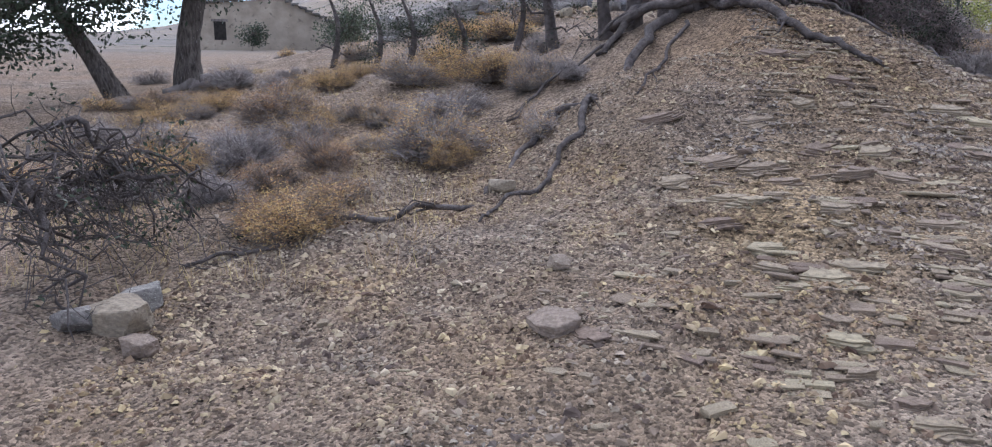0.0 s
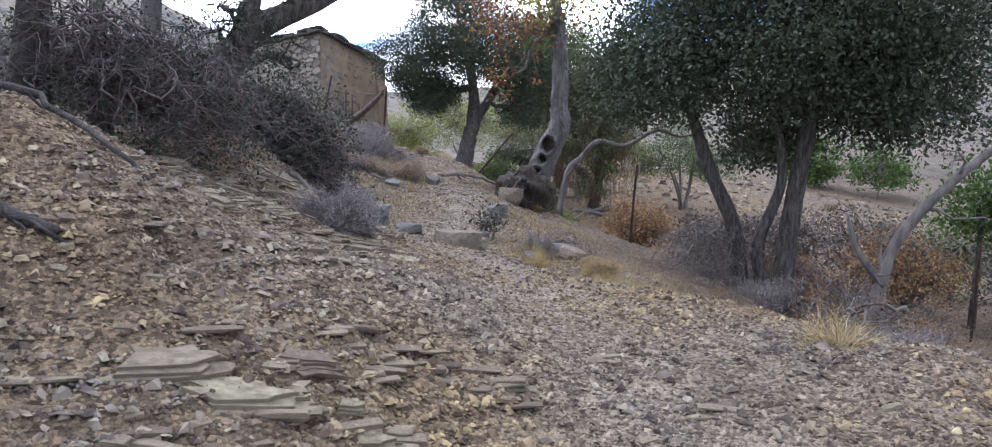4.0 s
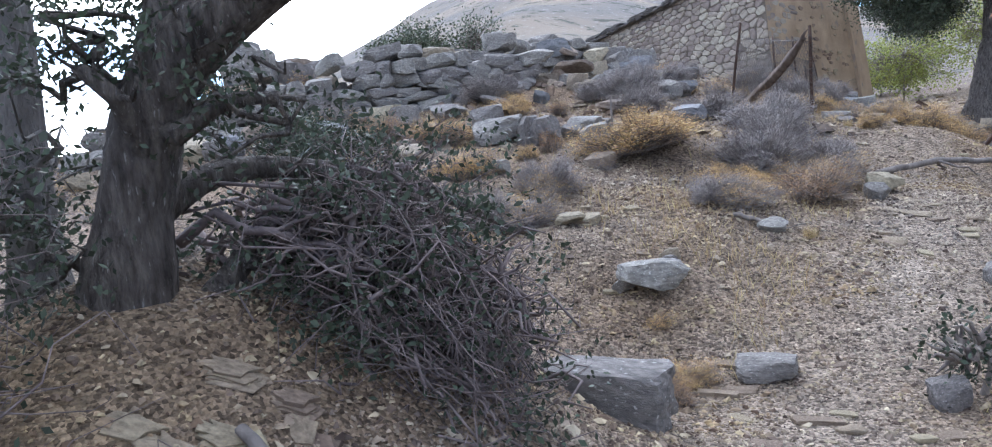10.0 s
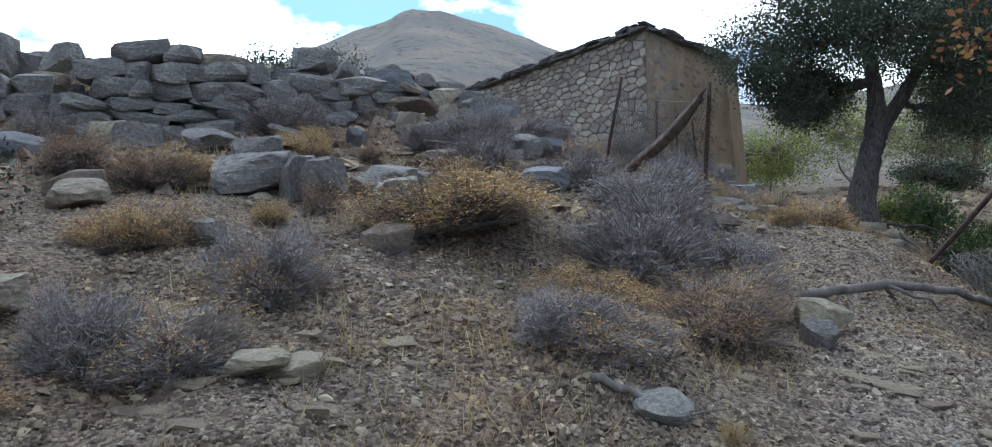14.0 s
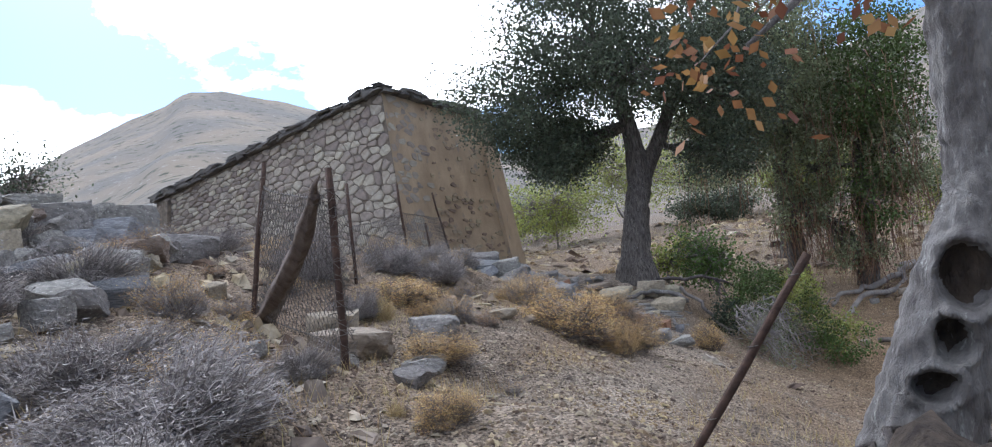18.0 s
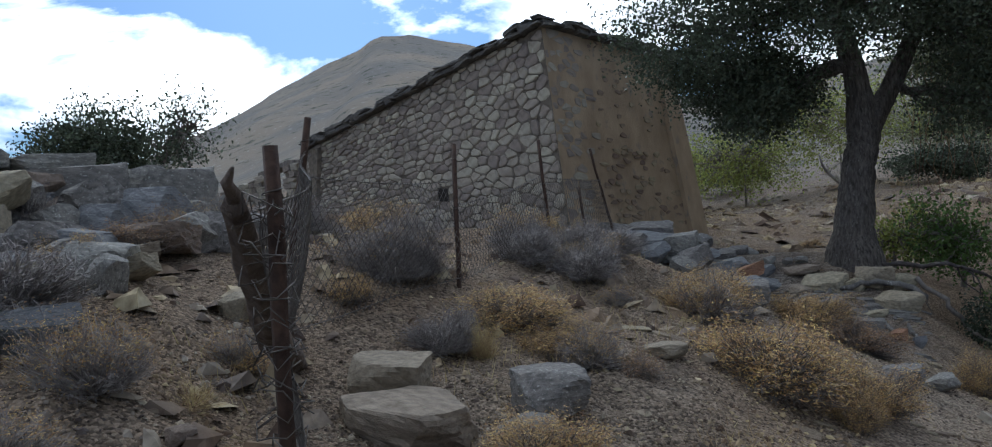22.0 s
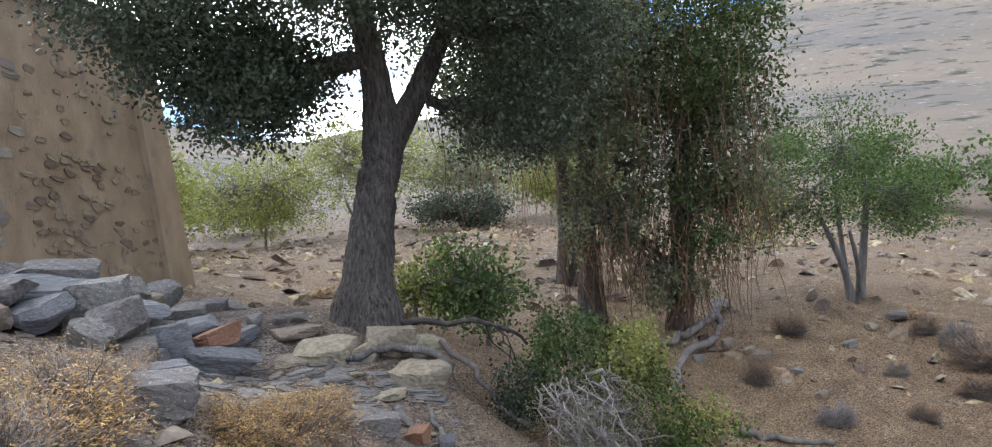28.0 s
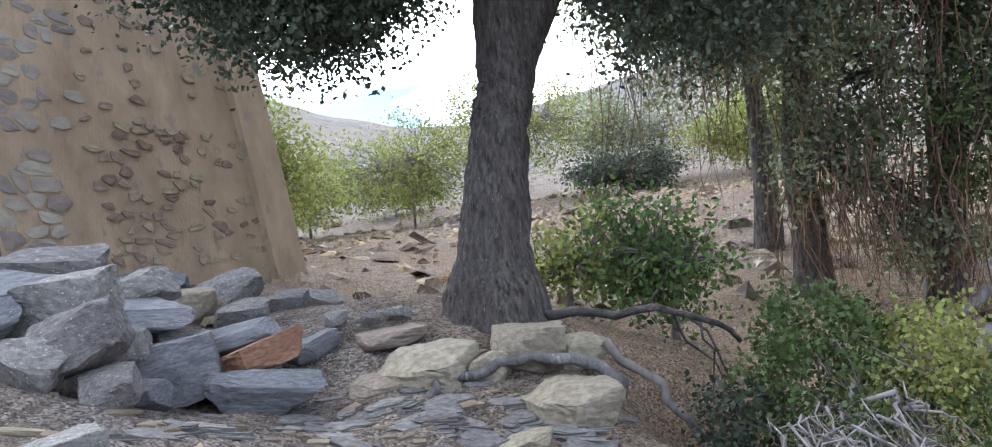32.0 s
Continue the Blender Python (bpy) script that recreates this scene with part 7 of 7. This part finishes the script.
def prop_log():
    rng = random.Random(12)
    k = trunk_kit([(9.72, 21.55, 2.0), (9.74, 21.3, 2.2), (9.82, 20.4, 2.48), (9.93, 19.6, 2.78), (10.0, 18.95, 3.1)], [0.085, 0.08, 0.075, 0.065, 0.035], rng, 32, 0.2, 5.0, 22)
    ob = thing("prop_log", k.mesh("prop_log", M["log"]), "weathered split log leaning on the fence", "log")
    kk = Kit()
    kk.tube(bent((9.99, 19.0, 3.08), (10.03, 18.85, 3.2), 3, 0.3, rng), [0.03, 0.025, 0.018, 0.006], 5)
    child("snag", kk.mesh("snag", M["log"]), ob)


prop_log()
# small weathered board on a stick among the shrubs
k = Kit()
k.tube([g3(7.26, 18.0, -0.1), g3(7.27, 18.0, 0.36)], [0.014, 0.012], 6)
board = thing("marker_stake", k.mesh("marker_stake", M["dead"]), "short pale stake with a small flat board", "stake")
bm = bmesh.new()
bmesh.ops.create_cube(bm, size=1)
bmesh.ops.scale(bm, vec=(0.22, 0.05, 0.018), verts=bm.verts)
bmesh.ops.bevel(bm, geom=bm.edges[:], offset=0.004, segments=1)
me = bpy.data.meshes.new("board")
bm.to_mesh(me)
bm.free()
me.materials.append(M["dead"])
child("board", me, board, "", pose(7.27, 18.0, gz(7.26, 18.0) + 0.37, 0, 4, 10))


# ---- gravel, chips and schist plates ----
CHIP = np.array([(-1, -.6, 0), (.9, -.8, 0), (1, .7, .1), (-.8, .9, 0), (-.5, -.3, 1), (.6, -.2, .8), (.3, .5, 1)])
CHIP_F = np.array([(0, 1, 5), (0, 5, 4), (1, 2, 6), (1, 6, 5), (2, 3, 6), (3, 0, 4), (3, 4, 6), (4, 5, 6)])


def strew(name, label, boxes, count, sizes, seed, mat, flat=0.5, off_way=0.0, near_way=None):
    g = np.random.RandomState(seed)
    vs, fs = [], []
    total = 0
    for x0, y0, x1, y1, share in boxes:
        n = int(count * share)
        x, y = g.uniform(x0, x1, n), g.uniform(y0, y1, n)
        d = away(x, y)
        ok = (vnoise(x * 0.8, y * 0.8, 3) * 0.5 + vnoise(x * 2.5, y * 2.5, 6) * 0.5 > g.uniform(-1.0, 0.5, n)) & (d >= off_way) & (shelf(x, y) < g.uniform(0.2, 1.1, n))
        if near_way:
            ok &= d < near_way
        x, y = x[ok], y[ok]
        n = len(x)
        s = sizes[0] * (sizes[1] / sizes[0]) ** (g.uniform(0, 1, n) ** 2.2)
        z = ground_z(x, y) - s * 0.12
        a = g.uniform(0, 2 * np.pi, n)
        shape = CHIP[None] * (1 + g.normal(0, 0.2, (n, 7, 3))) * np.stack([s * g.uniform(.7, 1.3, n), s * g.uniform(.5, 1.0, n), s * flat * g.uniform(.5, 1.5, n)], axis=1)[:, None, :]
        tilt = g.normal(0, 0.22, (n, 2))
        zz = shape[:, :, 2] + shape[:, :, 0] * tilt[:, :1] + shape[:, :, 1] * tilt[:, 1:]
        xx = shape[:, :, 0] * np.cos(a)[:, None] - shape[:, :, 1] * np.sin(a)[:, None]
        yy = shape[:, :, 0] * np.sin(a)[:, None] + shape[:, :, 1] * np.cos(a)[:, None]
        vs.append(np.stack([x[:, None] + xx, y[:, None] + yy, z[:, None] + zz], axis=2).reshape(-1, 3))
        fs.append(((total + np.arange(n)) * 7)[:, None, None] + CHIP_F[None])
        total += n
    me = bpy.data.meshes.new(name)
    me.from_pydata(np.concatenate(vs), [], np.concatenate(fs).reshape(-1, 3))
    me.materials.append(mat)
    me.update()
    thing(name, me, label, "gravel", kind="stuff")


NEAR = [(-1.5, 0.8, 5.5, 7.5, 0.36), (2.5, 4.5, 8.5, 11.5, 0.24), (5.5, 9.5, 10.5, 16.0, 0.2), (8.2, 14.5, 13.0, 21.0, 0.12), (12.0, 19.5, 17.5, 27.5, 0.08)]
strew("fine_gravel", "fine grey-brown gravel over the track", NEAR, 220000, (0.006, 0.018), 1, M["gravel"], 0.75)
strew("stone_chips", "angular schist chips lying on the slope", NEAR + [(3, 13, 9, 22, 0.15), (9, 20, 14, 29, 0.12), (-5, 2, 0, 12, 0.1), (16, 18, 28, 30, 0.12)], 66000, (0.010, 0.032), 2, M["gravel"], 0.6, 0.1)
strew("field_stones", "scattered stones in the dry field", [(14, 31, 34, 50, 0.5), (24, 24, 44, 44, 0.5)], 5200, (0.05, 0.28), 3, M["gravel"], 0.5)
strew("rubble", "small fallen rubble round the ruin and the fence", [(1, 17, 10, 24, 0.6), (9, 22, 16, 32, 0.4)], 2600, (0.05, 0.14), 4, M["gravel"], 0.6, 0.4)


# thin plates of schist that break out of the bank
PLATES = [rock_mesh("plate", 70 + s, M["schist"], 0.92, 3) for s in range(6)]


def plates(name, label, spots, count, seed, big=1.0):
    rng = random.Random(seed)
    root = tagged(new(name), label, "rock outcrop", kind="structure")
    root.location = (spots[0][0], spots[0][1], gz(*spots[0][:2]))
    inv = Matrix.Translation(-root.location)
    for i in range(count):
        x0, y0, rx, ry = rng.choice(spots)
        x, y = x0 + rng.gauss(0, rx), y0 + rng.gauss(0, ry)
        s = big * rng.uniform(0.03, 0.075) * (1.7 if rng.random() < 0.07 else 1)
        e = 0.15
        nx, ny = (gz(x + e, y) - gz(x - e, y)) / (2 * e), (gz(x, y + e) - gz(x, y - e)) / (2 * e)
        m = Matrix.Translation((x, y, gz(x, y) - 0.003)) @ pose(0, 0, 0, math.degrees(math.atan(ny)) * 0.7 + rng.uniform(-6, 6), -math.degrees(math.atan(nx)) * 0.7 + rng.uniform(-6, 6), rng.uniform(-35, 25)) @ Matrix.Diagonal((s * rng.uniform(1.0, 1.7), s * rng.uniform(0.5, 0.9), rng.uniform(0.008, 0.022), 1))
        child("plate", PLATES[i % 6], root, "", inv @ m)


plates("schist_outcrop_1", "thin-bedded olive and grey schist breaking from the bank", [(3.6, 5.3, 0.9, 0.7), (2.2, 4.2, 0.9, 0.6), (4.5, 5.8, 0.6, 0.5), (2.6, 6.0, 0.8, 0.5), (1.6, 3.2, 0.7, 0.5)], 100, 1, 0.5)
plates("schist_outcrop_2", "broken grey schist plates below the juniper", [(4.6, 8.6, 0.5, 0.6), (5.0, 9.4, 0.4, 0.4), (4.2, 9.4, 0.5, 0.5), (3.6, 7.6, 0.6, 0.5)], 120, 2, 0.45)
plates("schist_outcrop_3", "layered grey schist shelf under the oak", [(16.4, 26.8, 0.7, 0.9), (15.6, 26.0, 0.5, 0.6), (17.0, 27.4, 0.5, 0.5), (15.6, 27.4, 0.4, 0.4)], 120, 3, 0.75)
plates("schist_outcrop_4", "flat stones showing in the trodden slope", [(6.6, 14.1, 0.4, 0.4), (9.2, 14.4, 0.5, 0.6), (11.0, 18.2, 0.6, 0.6), (13.4, 22.6, 0.7, 0.9), (7.4, 11.2, 0.4, 0.6)], 150, 4)


def ledges(name, label, spots, count, seed, size=1.0):
    """Thin beds of schist that crop out in short steps across the slope."""
    rng = random.Random(seed)
    root = tagged(new(name), label, "rock outcrop", kind="structure")
    root.location = (spots[0][0], spots[0][1], gz(*spots[0][:2]))
    inv = Matrix.Translation(-root.location)
    for i in range(count):
        x0, y0, rx, ry = rng.choice(spots)
        x, y = x0 + rng.gauss(0, rx), y0 + rng.gauss(0, ry)
        ang = rng.uniform(-32, -8)
        along = Vector((math.cos(radians(ang)), math.sin(radians(ang)), 0))
        back = Vector((-along.y, along.x, 0))
        for layer in range(rng.randrange(2, 5)):
            p = Vector((x, y, 0)) + back * (0.035 * layer) + along * rng.uniform(-.08, .08)
            m = Matrix.Translation((p.x, p.y, gz(p.x, p.y) + rng.uniform(-0.008, 0.003))) @ pose(0, 0, 0, rng.uniform(-4, 10), rng.uniform(-5, 5), ang + rng.uniform(-8, 8)) @ Matrix.Diagonal((size * rng.uniform(0.025, 0.12), size * rng.uniform(0.02, 0.04), rng.uniform(0.005, 0.013), 1))
            child("plate", PLATES[(i + layer) % 6], root, "", inv @ m)


ledges("schist_ledges_1", "thin brown beds of schist cropping out in the bank", [(3.3, 5.4, 0.9, 0.8), (2.3, 4.4, 0.8, 0.6), (2.9, 6.8, 0.7, 0.5), (1.8, 3.4, 0.6, 0.5), (4.6, 6.2, 0.5, 0.5)], 110, 11)
ledges("schist_ledges_2", "thin grey beds of schist below the oak", [(16.4, 26.6, 0.6, 0.8), (15.8, 26.0, 0.4, 0.5), (17.2, 27.6, 0.5, 0.4)], 30, 12, 0.9)
ledges("schist_ledges_3", "tight flaky beds of grey schist below the brushwood", [(4.6, 9.0, 0.35, 0.35), (5.2, 9.4, 0.3, 0.25), (4.2, 8.4, 0.35, 0.3), (4.9, 8.4, 0.3, 0.3), (5.6, 9.6, 0.2, 0.2)], 95, 13, 0.7)


def bed_mesh(name, seed, mat):
    """A low outcrop of thin beds, each sheet with its own broken outline, stepped back towards the top."""
    g = np.random.RandomState(seed)
    k, n = Kit(), 15
    z, size = 0.0, 1.0
    shift = np.zeros(2)
    angle = np.sort(g.uniform(0, 2 * np.pi, n))
    rad = g.uniform(0.7, 1.1, n)
    whole = rad
    for layer in range(5):
        t = g.uniform(0.08, 0.32)
        rad = whole * g.uniform(0.62, 1.05, n)
        ring = np.stack([np.cos(angle) * rad, np.sin(angle) * rad * 0.62], axis=1) * size + shift
        b = len(k.v)
        for zz, f in ((z, 0.985), (z + t * 0.8, 1.0), (z + t, 0.965)):
            k.v += [(float(x * f), float(y * f), zz + float(w)) for (x, y), w in zip(ring, g.normal(0, 0.012, n))]
        for q in range(2):
            k.f += [(b + q * n + i, b + q * n + (i + 1) % n, b + q * n + n + (i + 1) % n, b + q * n + n + i) for i in range(n)]
        k.f.append(tuple(b + 2 * n + i for i in range(n)))
        z += t
        size *= g.uniform(0.84, 1.0)
        shift = shift + g.uniform(-0.06, 0.06, 2) + [0, 0.05]
    return k.mesh(name, mat, shade=False)


def beds(name, label, spots, count, seed, mat, size=1.0):
    """Outcrops of bedded rock, sunk into the slope with their broken edge downhill."""
    rng = random.Random(seed)
    shapes = [bed_mesh("bed", seed * 10 + i, mat) for i in range(5)]
    root = tagged(new(name), label, "rock outcrop", kind="structure")
    root.location = (spots[0][0], spots[0][1], gz(*spots[0][:2]))
    inv = Matrix.Translation(-root.location)
    for i in range(count):
        x0, y0, rx, ry = rng.choice(spots)
        x, y = x0 + rng.gauss(0, rx), y0 + rng.gauss(0, ry)
        e = 0.2
        nx, ny = (gz(x + e, y) - gz(x - e, y)) / (2 * e), (gz(x, y + e) - gz(x, y - e)) / (2 * e)
        r = size * rng.uniform(0.09, 0.26)
        h = rng.uniform(0.03, 0.055)
        m = Matrix.Translation((x, y, gz(x, y) - h * rng.uniform(0.5, 0.85))) @ pose(0, 0, 0, math.degrees(math.atan(ny)) * 0.75 + rng.uniform(-4, 4), -math.degrees(math.atan(nx)) * 0.75 + rng.uniform(-4, 4), rng.uniform(-40, 15)) @ Matrix.Diagonal((r * rng.uniform(1.0, 1.6), r, h, 1))
        child("bed", shapes[i % 5], root, "", inv @ m)


beds("schist_beds_1", "thin olive and brown beds of schist in the bank", [(2.6, 4.2, 0.7, 0.6), (3.4, 5.4, 0.8, 0.6), (2.0, 5.2, 0.6, 0.5), (1.9, 3.3, 0.5, 0.5), (3.1, 6.6, 0.6, 0.5), (4.2, 5.0, 0.4, 0.4)], 75, 21, M["schist"], 0.85)
beds("schist_beds_2", "tight grey beds of schist below the brushwood", [(4.9, 9.2, 0.4, 0.4), (5.4, 9.9, 0.3, 0.3), (4.4, 8.6, 0.4, 0.4), (5.1, 8.5, 0.3, 0.3)], 80, 22, M["schist"], 0.8)
beds("schist_beds_3", "grey bedded rock of the shelf under the oak", [(16.3, 26.9, 0.6, 0.8), (16.9, 27.7, 0.4, 0.4), (15.5, 26.6, 0.4, 0.5), (16.0, 28.0, 0.4, 0.3)], 70, 23, M["schist_grey"], 1.15)
